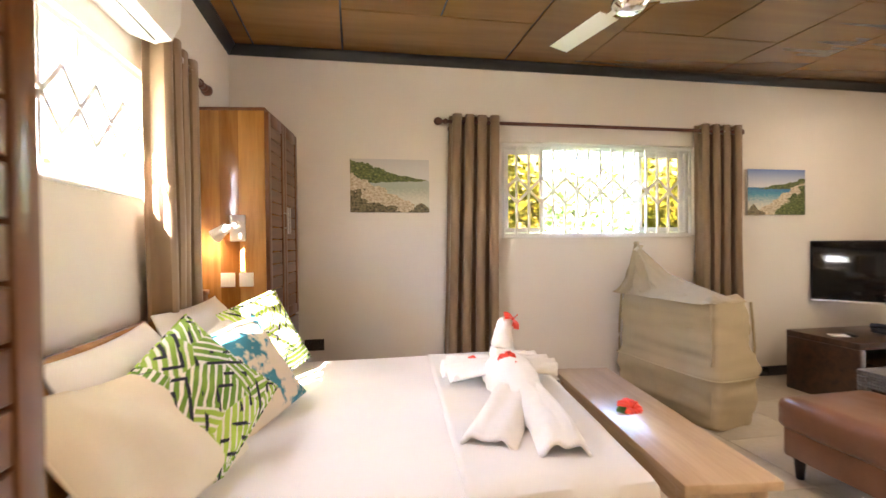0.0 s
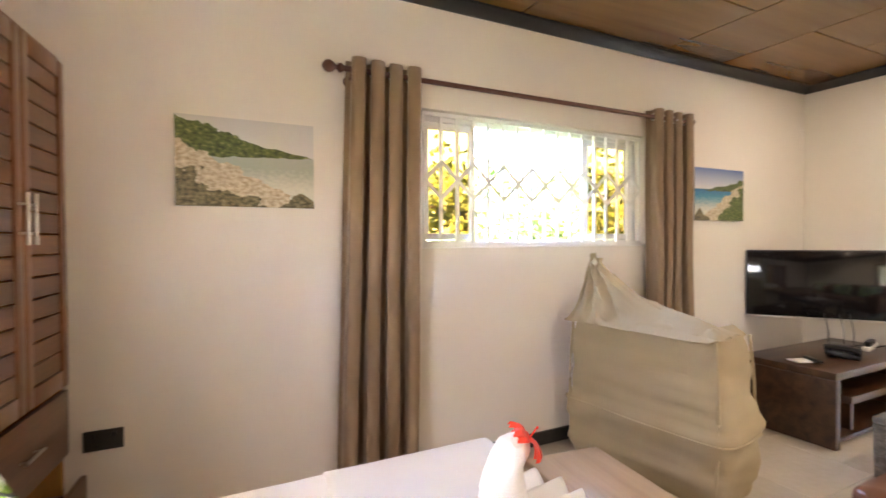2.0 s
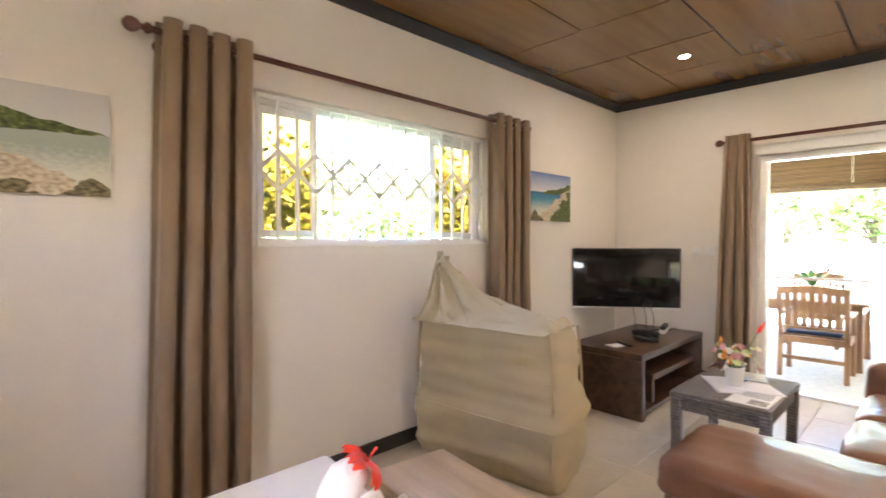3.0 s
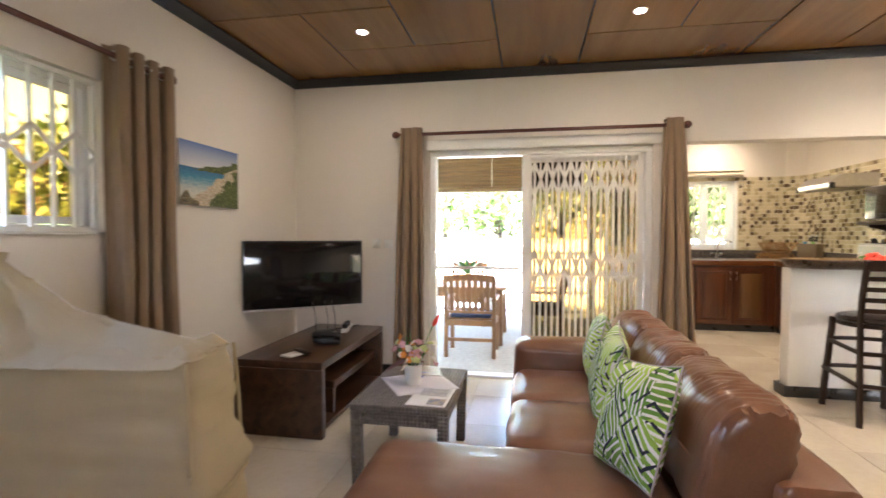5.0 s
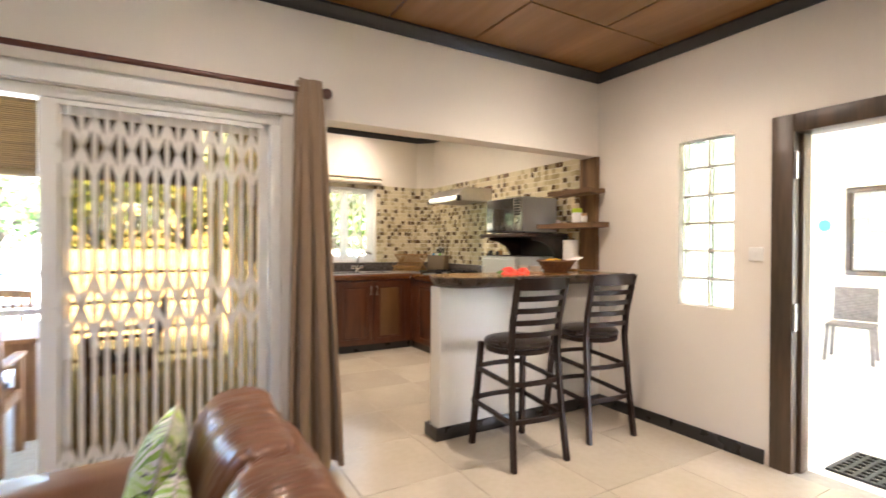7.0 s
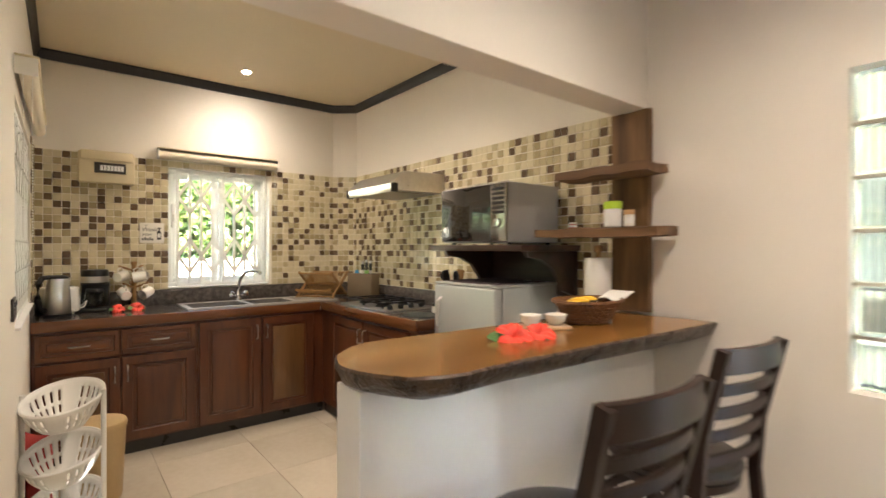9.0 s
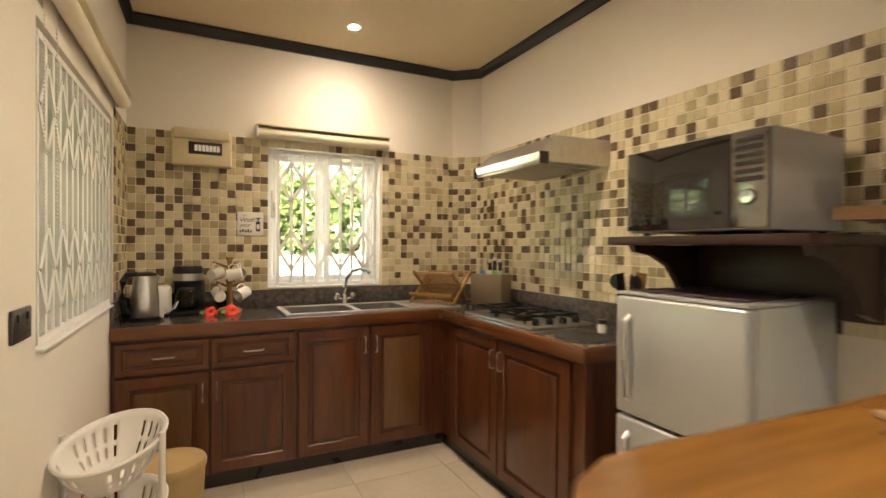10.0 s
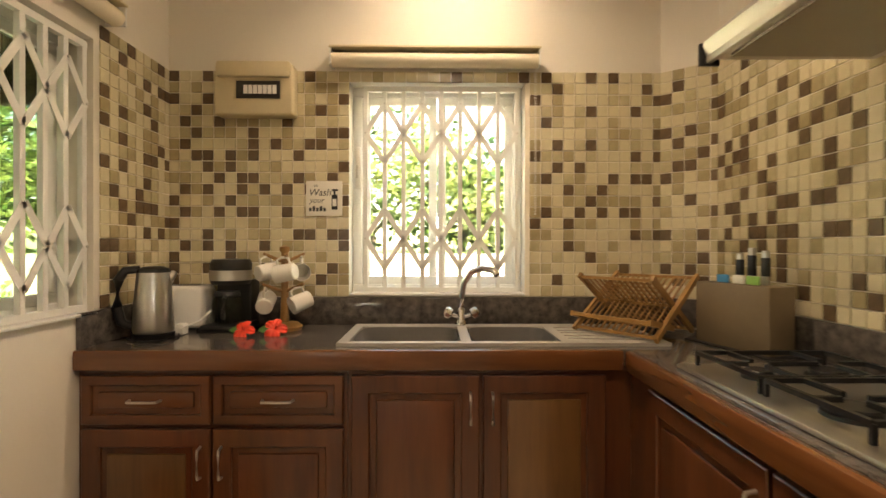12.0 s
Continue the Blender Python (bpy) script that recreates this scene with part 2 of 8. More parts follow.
def wall(name, axis, c0, c1, a0, a1, z0, z1, holes, material, label):
    """A wall across x (axis 0) or y (axis 1) from c0 to c1, along a0..a1, with holes (a0, a1, z0, z1)."""
    al = sorted({a0, a1, *[h[0] for h in holes], *[h[1] for h in holes]})
    zl = sorted({z0, z1, *[h[2] for h in holes], *[h[3] for h in holes]})
    al, zl = [a for a in al if a0 <= a <= a1], [z for z in zl if z0 <= z <= z1]

    def solid(i, j):
        if not (0 <= i < len(al) - 1 and 0 <= j < len(zl) - 1):
            return False
        a, z = (al[i] + al[i + 1]) / 2, (zl[j] + zl[j + 1]) / 2
        return not any(h[0] < a < h[1] and h[2] < z < h[3] for h in holes)

    bm = bmesh.new()
    P = (lambda c, a, z: (c, a, z)) if axis == 0 else (lambda c, a, z: (a, c, z))
    for i in range(len(al) - 1):
        for j in range(len(zl) - 1):
            if not solid(i, j):
                continue
            A, B, C, D = al[i], al[i + 1], zl[j], zl[j + 1]
            quads = [[P(c0, A, C), P(c0, B, C), P(c0, B, D), P(c0, A, D)], [P(c1, A, C), P(c1, A, D), P(c1, B, D), P(c1, B, C)]]
            for di, dj, q in ((-1, 0, [P(c0, A, C), P(c0, A, D), P(c1, A, D), P(c1, A, C)]), (1, 0, [P(c0, B, C), P(c1, B, C), P(c1, B, D), P(c0, B, D)]),
                              (0, -1, [P(c0, A, C), P(c1, A, C), P(c1, B, C), P(c0, B, C)]), (0, 1, [P(c0, A, D), P(c0, B, D), P(c1, B, D), P(c1, A, D)])):
                if not solid(i + di, j + dj):
                    quads.append(q)
            for q in quads:
                bm.faces.new([bm.verts.new(v) for v in q])
    bmesh.ops.remove_doubles(bm, verts=bm.verts[:], dist=0.0005)
    return struct(part(name, bm, material, smooth=False), label)


WINN = (1.19, 3.03, 1.32, 2.14)       # north window x0 x1 z0 z1
WINW = (0.95, 2.72, 1.49, 2.06)       # west window y0 y1 z0 z1
SLD = (0.55, 2.51, 0.0, 2.10)         # sliding door y0 y1 z0 z1
OPEN = (YS, KN, 0.0, 2.11)            # opening to the kitchen
GLS = (4.04, 4.43, 0.93, 2.09)        # glass blocks x0 x1 z0 z1
DRS = (2.86, 3.74, 0.0, 2.06)         # door to the porch
KWE = (-1.41, -0.57, 1.11, 2.13)      # kitchen east window y0 y1 z0 z1
KWN = (6.75, 8.06, 1.09, 2.11)        # kitchen north window x0 x1 z0 z1
wall("wall_north", 1, YN, YN + T, XW - T, XE + T, 0, 3.0, [WINN], M_wall, "cream painted plaster wall with a wide window")
wall("wall_west", 0, XW - T, XW, YS - T, YN, 0, 3.0, [WINW], M_wall, "cream painted plaster wall behind the bed")
wall("wall_east", 0, XE, XE + T, YS, YN, 0, 3.0, [SLD, (OPEN[0], OPEN[1], 0, OPEN[3])], M_wall, "cream painted wall with sliding door and kitchen opening")
wall("wall_south", 1, YS - T, YS, XW, XE + T, 0, 3.0, [GLS, DRS], M_wall, "white painted wall with glass blocks and a doorway")
wall("wall_kitchen_north", 1, KN, KN + T, XE + T, KX, 0, 3.1, [KWN], M_wallk, "cream kitchen wall with a window")
wall("wall_kitchen_east", 0, KX, KX + T, KS - T, KN + T, 0, 3.1, [KWE], M_wallk, "cream kitchen wall above the sink")
wall("wall_kitchen_south", 1, KS - T, KS, XE + T, KX, 0, 3.1, [], M_wallk, "cream kitchen wall above the hob")
# chamfered kitchen corner
bm = bmesh.new()
q = [(KX + 0.001, KS + 0.19), (KX - 0.16, KS - 0.001), (KX + 0.001, KS - 0.001)]
lo, hi = [bm.verts.new((*p, 0)) for p in q], [bm.verts.new((*p, 3.0)) for p in q]
for i in range(3):
    bm.faces.new((lo[i], lo[(i + 1) % 3], hi[(i + 1) % 3], hi[i]))
bm.faces.new(hi)
struct(part("wall_kitchen_corner", bm, M_wallk, smooth=False), "slanted plaster corner of the kitchen")
# floors
struct(boxpart("floor", (XW - T, YS - T, -0.12, KX + T, YN + T, -0.006), M_grout), "tiled floor bed with grey joints")
# ceilings: panels laid in a basket pattern over dark battens, all in one mesh
bm = bmesh.new()
box(bm, XW - 0.05, YS - 0.05, ZC + 0.012, XE + 0.05, YN + 0.05, ZC + 0.06)
for f in bm.faces:
    f.material_index = 1
PX, PY, PY0 = 0.66, 0.645, 3.125     # panel module along x and y, and the first joint south of the north wall


def panel(i0, j0, i1, j1):
    """A ceiling panel over the module cells i0..i1 from the east wall and j0..j1 from the north wall."""
    xs = [XE - 0.01 - k * PX for k in (i0, i1 + 1)]
    ys = [YN if k == 0 else PY0 - (k - 1) * PY for k in (j0, j1 + 1)]
    x0, x1, y0, y1 = max(xs[1], XW), min(xs[0], XE), max(ys[1], YS), min(ys[0], YN)
    if x1 - x0 < 0.03 or y1 - y0 < 0.03:
        return
    g = 0.006
    box(bm, x0 + g, y0 + g, ZC, x1 - g, y1 - g, ZC + 0.011, bevel=0.0015, seg=1)


# pinwheel of long panels round square ones
for i in range(0, 12, 3):
    for j in range(0, 12, 3):
        panel(i, j, i + 1, j)
        panel(i + 2, j, i + 2, j + 1)
        panel(i + 1, j + 1, i + 1, j + 1)
        panel(i, j + 1, i, j + 2)
        panel(i + 1, j + 2, i + 2, j + 2)
struct(part("ceiling", bm, [M_ply, M_gap], smooth=False), "varnished plywood panel ceiling with dark joints")
struct(boxpart("ceiling_kitchen", (XE + T, KS - T, KZ, KX + T, KN + T, KZ + 0.1), M_kceil), "cream painted kitchen ceiling")
struct(boxpart("roof", (XW - 0.7, YS - 0.3, 3.05, KX + 0.5, YN + 0.7, 3.2), M_conc), "flat roof slab")


def cornice(name, pts, z, closed=True, h=0.075, d=0.06):
    """A dark moulded strip along a polyline of wall corners; the room lies to the left of the line."""
    bm = bmesh.new()
    prof = [(0, 0), (0.012, 0), (0.02, 0.018), (d * 0.7, h * 0.6), (d, h * 0.75), (d, h), (0, h)]
    n = len(pts)
    rings = []
    for i, p in enumerate(pts):
        a, b = Vector(pts[i - 1]), Vector(pts[(i + 1) % n])
        p = Vector(p)
        d0, d1 = (p - a).normalized(), (b - p).normalized()
        n0, n1 = Vector((-d0.y, d0.x)), Vector((-d1.y, d1.x))
        o = (n0 + n1) / (1 + n0.dot(n1))
        rings.append([bm.verts.new((*(p + o * (u + 0.001)), z + w)) for u, w in prof])
    for i in range(n):
        A, B = rings[i], rings[(i + 1) % n]
        for k in range(len(prof)):
            bm.faces.new((A[k], A[k - 1], B[k - 1], B[k]))
    return struct(part(name, bm, M_black), "glossy black wooden cornice strip")


cornice("trim_ceiling", [(XW, YS), (XE, YS), (XE, YN), (XW, YN)], ZC - 0.07)
cornice("trim_ceiling_kitchen", [(XE + T, KS), (KX - 0.16, KS), (KX, KS + 0.19), (KX, KN), (XE + T, KN)], KZ - 0.07, d=0.04)


def skirting(name, x0, y0, x1, y1, nx, ny):
    bm = bmesh.new()
    d, h = 0.018, 0.09
    box(bm, min(x0, x1, x0 + nx * d), min(y0, y1, y0 + ny * d), 0.0, max(x0, x1, x0 + nx * d), max(y0, y1, y0 + ny * d), h, bevel=0.005, seg=2)
    return struct(part(name, bm, M_skirt), "dark skirting board")


skirting("baseboard_north", XW, YN - 0.001, XE, YN - 0.001, 0, -1)
skirting("baseboard_south", DRS[1] + 0.1, YS + 0.001, XE, YS + 0.001, 0, 1)
skirting("baseboard_south_west", XW, YS + 0.001, DRS[0] - 0.1, YS + 0.001, 0, 1)
skirting("baseboard_west", XW + 0.001, YS, XW + 0.001, YN, 1, 0)
skirting("baseboard_east", XE - 0.001, SLD[1] + 0.02, XE - 0.001, YN, -1, 0)
# ground and the outside
struct(boxpart("ground", (-400, -400, -0.5, 400, 400, -0.16), M_grass), "lawn")
struct(boxpart("veranda_floor", (XE + T, KN + T, -0.16, 8.9, 4.9, -0.03), M_extfl), "pale tiled veranda floor")
struct(boxpart("porch_floor", (-2, -8.2, -0.16, 9, YS - T, -0.03), M_extfl), "pale tiled porch floor in bright light")
struct(boxpart("porch_wall", (-3, -7.6, -0.1, 9.5, -7.4, 3.4), M_ext), "cream exterior wall across the porch")

# ---- more materials ----
M_rod = wood("red_brown_rod_wood", (0.06, 0.014, 0.008), (0.13, 0.035, 0.018), axis=0, rough=0.3, coat=0.3)
M_curt = mat("taupe_curtain_cloth", (0.23, 0.155, 0.092), 0.75, var=0.08, scale=4, fine=250, bump=0.08, sheen=0.2, dist=0.002)
M_metal = mat("brushed_steel", (0.62, 0.60, 0.57), 0.32, metal=1.0, var=0.06, scale=4, fine=90, bump=0.02, stretch=(1, 8, 8))
M_chrome = mat("chrome", (0.75, 0.75, 0.75), 0.1, metal=1.0, var=0.02, bump=0, rvar=0.04)
M_plastic = mat("white_plastic", (0.75, 0.74, 0.70), 0.35, var=0.02, scale=4, bump=0.01)
M_cream = mat("cream_plastic", (0.62, 0.53, 0.34), 0.4, var=0.03, scale=4, bump=0.01)
M_blackp = mat("black_plastic", (0.007, 0.007, 0.0075), 0.33, var=0.1, scale=6, bump=0.02)
M_screen = mat("tv_screen_glass", (0.008, 0.008, 0.009), 0.08, var=0.05, bump=0, rvar=0.02)
M_teak = wood("honey_wood", (0.25, 0.10, 0.02), (0.55, 0.28, 0.08), axis=2, rough=0.25, coat=0.5, plank=0.115)
M_teakd = wood("reddish_brown_wood", (0.10, 0.034, 0.010), (0.24, 0.092, 0.028), axis=2, rough=0.3, coat=0.3)
M_teakh = wood("reddish_brown_slat_wood", (0.085, 0.03, 0.012), (0.20, 0.085, 0.035), axis=1, rough=0.35, coat=0.2)
M_pale = wood("pale_bench_wood", (0.42, 0.27, 0.15), (0.62, 0.45, 0.28), axis=1, rough=0.3, coat=0.4)
M_linen = mat("white_cotton_sheet", (0.80, 0.77, 0.73), 0.85, var=0.02, scale=3, fine=300, bump=0.05, sheen=0.1, dist=0.002)
M_cream_linen = mat("cream_pillowcase", (0.72, 0.64, 0.50), 0.85, var=0.04, scale=3, fine=300, bump=0.05, dist=0.002)
M_towel = mat("white_terry_towel", (0.82, 0.79, 0.74), 0.95, var=0.04, scale=8, fine=220, bump=0.5, dist=0.006, sheen=0.3)
M_red = mat("red_petal", (0.75, 0.05, 0.02), 0.5, var=0.2, scale=20, bump=0.1)
M_green = mat("leaf_green", (0.06, 0.16, 0.03), 0.45, var=0.3, scale=12, bump=0.1)
M_bean = mat("beige_canvas", (0.41, 0.33, 0.20), 0.8, var=0.06, scale=3, fine=200, bump=0.12, dist=0.004)
M_leather = mat("brown_leather", (0.17, 0.073, 0.036), 0.33, var=0.16, scale=5, fine=140, bump=0.10, dist=0.003, coat=0.2)
M_leatherd = mat("dark_brown_leather", (0.014, 0.008, 0.006), 0.3, var=0.2, scale=8, fine=120, bump=0.1, dist=0.004)
M_espresso = wood("espresso_wood", (0.009, 0.004, 0.0025), (0.032, 0.014, 0.008), axis=2, rough=0.42, coat=0.05)
M_espresso.node_tree.nodes["Principled BSDF"].inputs["Specular IOR Level"].default_value = 0.25
M_stand = wood("dark_grained_wood", (0.025, 0.010, 0.005), (0.095, 0.042, 0.018), axis=0, rough=0.32, coat=0.2, scale=1.5)
M_paper = mat("white_paper", (0.80, 0.79, 0.76), 0.7, var=0.02, scale=5, bump=0.02)
M_bulb = glow("lamp_glow", (1.0, 0.80, 0.52), 2.0)
M_bulbw = glow("downlight_glow", (1.0, 0.86, 0.66), 30.0)


def wicker(name, c1, c2, size=0.02):
    m = mat(name, c1, 0.6, color2=c2, scale=30, bump=0)
    n, l = m.node_tree.nodes, m.node_tree.links
    tc = n.new("ShaderNodeTexCoord")
    ws = []
    for ax, d in (("X", "X"), ("Y", "Y"), ("Z", "Z")):
        w = n.new("ShaderNodeTexWave")
        w.bands_direction = d
        w.inputs["Scale"].default_value = 0.32 / size
        l.new(tc.outputs["Object"], w.inputs[0])
        ws.append(w)
    a = n.new("ShaderNodeMath")
    a.operation = "ADD"
    l.new(ws[0].outputs["Fac"], a.inputs[0])
    l.new(ws[1].outputs["Fac"], a.inputs[1])
    b = n.new("ShaderNodeMath")
    b.operation = "ADD"
    l.new(a.outputs[0], b.inputs[0])
    l.new(ws[2].outputs["Fac"], b.inputs[1])
    bp = n.new("ShaderNodeBump")
    bp.inputs["Strength"].default_value, bp.inputs["Distance"].default_value = 0.7, 0.004
    l.new(b.outputs[0], bp.inputs["Height"])
    l.new(bp.outputs[0], n["Principled BSDF"].inputs["Normal"])
    return m


M_rattan = wicker("grey_brown_rattan", (0.10, 0.085, 0.07), (0.19, 0.165, 0.14))
M_basket = wicker("brown_wicker", (0.11, 0.045, 0.015), (0.24, 0.11, 0.04), 0.012)


def leaf_print(name):
    """White cloth with green palm fronds and black square outlines."""
    m = bpy.data.materials.new(name)
    m.use_nodes = True
    n, l = m.node_tree.nodes, m.node_tree.links
    b = n["Principled BSDF"]
    b.inputs["Roughness"].default_value = 0.8
    tc, oi = n.new("ShaderNodeTexCoord"), n.new("ShaderNodeObjectInfo")
    off = n.new("ShaderNodeVectorMath")
    off.operation = "MULTIPLY_ADD"
    off.inputs[1].default_value = (1, 1, 0)
    l.new(tc.outputs["Object"], off.inputs[0])
    sc = n.new("ShaderNodeVectorMath")
    sc.operation = "SCALE"
    sc.inputs[0].default_value = (3.1, 1.7, 0.0)
    l.new(oi.outputs["Random"], sc.inputs["Scale"])
    l.new(sc.outputs[0], off.inputs[2])

    def math_(op, a, v=None, c=None):
        k = n.new("ShaderNodeMath")
        k.operation = op
        for i, s in enumerate((a, v, c)):
            if s is None:
                continue
            if isinstance(s, (int, float)):
                k.inputs[i].default_value = s
            else:
                l.new(s, k.inputs[i])
        return k.outputs[0]

    def mixc(f, a, c):
        k = n.new("ShaderNodeMix")
        k.data_type = "RGBA"
        l.new(f, k.inputs[0])
        for s, i in ((a, 6), (c, 7)):
            if isinstance(s, tuple):
                k.inputs[i].default_value = (*s, 1)
            else:
                l.new(s, k.inputs[i])
        return k.outputs[2]

    # fronds: cells of about 15 cm, each with its own slanted leaflets
    vor = n.new("ShaderNodeTexVoronoi")
    vor.inputs["Scale"].default_value = 8.0
    l.new(off.outputs[0], vor.inputs[0])
    rot = n.new("ShaderNodeVectorRotate")
    rot.rotation_type = "Z_AXIS"
    l.new(off.outputs[0], rot.inputs[0])
    sepc = n.new("ShaderNodeSeparateColor")
    l.new(vor.outputs["Color"], sepc.inputs[0])
    l.new(math_("MULTIPLY", sepc.outputs[0], 6.28), rot.inputs["Angle"])
    wv = n.new("ShaderNodeTexWave")
    wv.inputs["Scale"].default_value, wv.inputs["Distortion"].default_value, wv.inputs["Detail"].default_value = 13, 2.0, 1.0
    l.new(rot.outputs[0], wv.inputs[0])
    leaf = math_("GREATER_THAN", wv.outputs["Fac"], math_("MULTIPLY_ADD", vor.outputs["Distance"], 0.40, 0.07))
    nz = n.new("ShaderNodeTexNoise")
    nz.inputs["Scale"].default_value = 11
    l.new(off.outputs[0], nz.inputs[0])
    tone = n.new("ShaderNodeValToRGB")
    tone.color_ramp.elements[0].position, tone.color_ramp.elements[1].position = 0.3, 0.72
    tone.color_ramp.elements[0].color, tone.color_ramp.elements[1].color = (0.12, 0.27, 0.03, 1), (0.46, 0.66, 0.10, 1)
    l.new(math_("MULTIPLY_ADD", sepc.outputs[1], 0.5, math_("MULTIPLY", nz.outputs[0], 0.55)), tone.inputs[0])
    col = mixc(leaf, (0.82, 0.80, 0.74), tone.outputs[0])
    # nested square outlines, broken where fronds cross
    rr = n.new("ShaderNodeVectorRotate")
    rr.rotation_type = "Z_AXIS"
    rr.inputs["Angle"].default_value = 0.785
    l.new(off.outputs[0], rr.inputs[0])
    sp = n.new("ShaderNodeSeparateXYZ")
    l.new(rr.outputs[0], sp.inputs[0])
    fx = math_("ABSOLUTE", math_("SUBTRACT", math_("FRACT", math_("MULTIPLY", sp.outputs[0], 5.0)), 0.5))
    fy = math_("ABSOLUTE", math_("SUBTRACT", math_("FRACT", math_("MULTIPLY", sp.outputs[1], 5.0)), 0.5))
    d = math_("MAXIMUM", fx, fy)
    ring = math_("LESS_THAN", math_("ABSOLUTE", math_("SUBTRACT", d, 0.40)), 0.026)
    ring2 = math_("LESS_THAN", math_("ABSOLUTE", math_("SUBTRACT", d, 0.20)), 0.026)
    rings = math_("MAXIMUM", ring, ring2)
    keep = math_("LESS_THAN", nz.outputs[0], 0.50)
    col = mixc(math_("MULTIPLY", rings, keep), col, (0.012, 0.018, 0.03))
    l.new(col, b.inputs["Base Color"])
    return m


M_leaf = leaf_print("green_leaf_print")
M_turtle = mat("sea_turtle_print", (0.03, 0.20, 0.26), 0.8, color2=(0.70, 0.58, 0.42), scale=7, fine=30, bump=0.05)
M_turtle.node_tree.nodes["Color Ramp"].color_ramp.elements[0].position = 0.62
M_turtle.node_tree.nodes["Color Ramp"].color_ramp.elements[1].position = 0.70


def beach(name, flip, dark):
    """A printed beach scene over a 1 x 1 plane: sky, hill, sea, sand and rocks."""
    m = bpy.data.materials.new(name)
    m.use_nodes = True
    n, l = m.node_tree.nodes, m.node_tree.links
    b = n["Principled BSDF"]
    b.inputs["Roughness"].default_value = 0.55
    tc, sp = n.new("ShaderNodeTexCoord"), n.new("ShaderNodeSeparateXYZ")
    l.new(tc.outputs["Generated"], sp.inputs[0])
    nz, nf = n.new("ShaderNodeTexNoise"), n.new("ShaderNodeTexNoise")
    nz.inputs["Scale"].default_value, nz.inputs["Detail"].default_value = 6, 6
    nf.inputs["Scale"].default_value, nf.inputs["Detail"].default_value = 26, 4
    l.new(tc.outputs["Generated"], nz.inputs[0])
    l.new(tc.outputs["Generated"], nf.inputs[0])

    def mt(op, a, v=0.0, c=0.0):
        k = n.new("ShaderNodeMath")
        k.operation = op
        for i, s in enumerate((a, v, c)):
            if isinstance(s, (int, float)):
                k.inputs[i].default_value = s
            else:
                l.new(s, k.inputs[i])
        return k.outputs[0]

    def ramp(f, *cs):
        k = n.new("ShaderNodeValToRGB")
        e = k.color_ramp.elements
        e[0].position, e[0].color = cs[0][0], (*cs[0][1], 1)
        e[1].position, e[1].color = cs[-1][0], (*cs[-1][1], 1)
        for p, c in cs[1:-1]:
            x = e.new(p)
            x.color = (*c, 1)
        l.new(f, k.inputs[0])
        return k.outputs[0]

    def over(f, a, c):
        k = n.new("ShaderNodeMix")
        k.data_type = "RGBA"
        l.new(f, k.inputs[0])
        l.new(a, k.inputs[6])
        l.new(c, k.inputs[7])
        return k.outputs[2]

    u, v = sp.outputs[0], sp.outputs[2]
    if flip:
        u = mt("SUBTRACT", 1.0, u)
    wob = mt("SUBTRACT", nz.outputs[0], 0.5)
    skyc = ramp(v, (0.6, (0.62, 0.62, 0.60)), (1.0, (0.56, 0.54, 0.52) if not dark else (0.10, 0.18, 0.42)))
    sea = ramp(mt("MULTIPLY_ADD", nf.outputs[0], 0.3, v), (0.35, (0.62, 0.62, 0.52)), (0.6, (0.36, 0.40, 0.33) if not dark else (0.05, 0.25, 0.38)), (0.85, (0.40, 0.42, 0.40) if not dark else (0.02, 0.09, 0.25)))
    hill = ramp(nf.outputs[0], (0.35, (0.03, 0.045, 0.012)), (0.55, (0.10, 0.13, 0.03)), (0.75, (0.30, 0.30, 0.10)))
    sand = ramp(nf.outputs[0], (0.3, (0.32, 0.24, 0.14)), (0.6, (0.62, 0.53, 0.38)), (0.8, (0.72, 0.66, 0.52)))
    rock = ramp(nf.outputs[0], (0.35, (0.05, 0.045, 0.02)), (0.6, (0.22, 0.18, 0.09)), (0.8, (0.42, 0.36, 0.24)))
    col = over(mt("LESS_THAN", v, 0.60), skyc, sea)
    hill_top = mt("ADD", mt("MULTIPLY_ADD", u, -0.42 if not dark else -0.28, 0.98 if not dark else 0.80), mt("MULTIPLY", wob, 0.22))
    hill_bot = mt("ADD", mt("MULTIPLY_ADD", u, 0.02, 0.56), mt("MULTIPLY", wob, 0.12))
    col = over(mt("MULTIPLY", mt("LESS_THAN", v, hill_top), mt("GREATER_THAN", v, hill_bot)), col, hill)
    shore = mt("ADD", mt("MULTIPLY_ADD", u, -0.75, 0.74), mt("MULTIPLY", wob, 0.35))
    col = over(mt("LESS_THAN", v, shore), col, sand)
    rocks = mt("ADD", mt("MULTIPLY_ADD", u, -0.7 if not dark else -1.2, 0.42 if not dark else 0.66), mt("MULTIPLY", wob, 0.9))
    col = over(mt("LESS_THAN", v, rocks), col, rock if not dark else hill)
    r2 = mt("ADD", mt("MULTIPLY_ADD", mt("ABSOLUTE", mt("SUBTRACT", u, 0.9)), -1.2, 0.22), mt("MULTIPLY", wob, 0.3))
    col = over(mt("LESS_THAN", v, r2), col, rock)
    l.new(col, b.inputs["Base Color"])
    return m


# ---- openings: frames, panes, security grilles ----
def bm_of(*boxes, bevel=0.0):
    bm = bmesh.new()
    for b in boxes:
        box(bm, *b, bevel=bevel)
    return bm


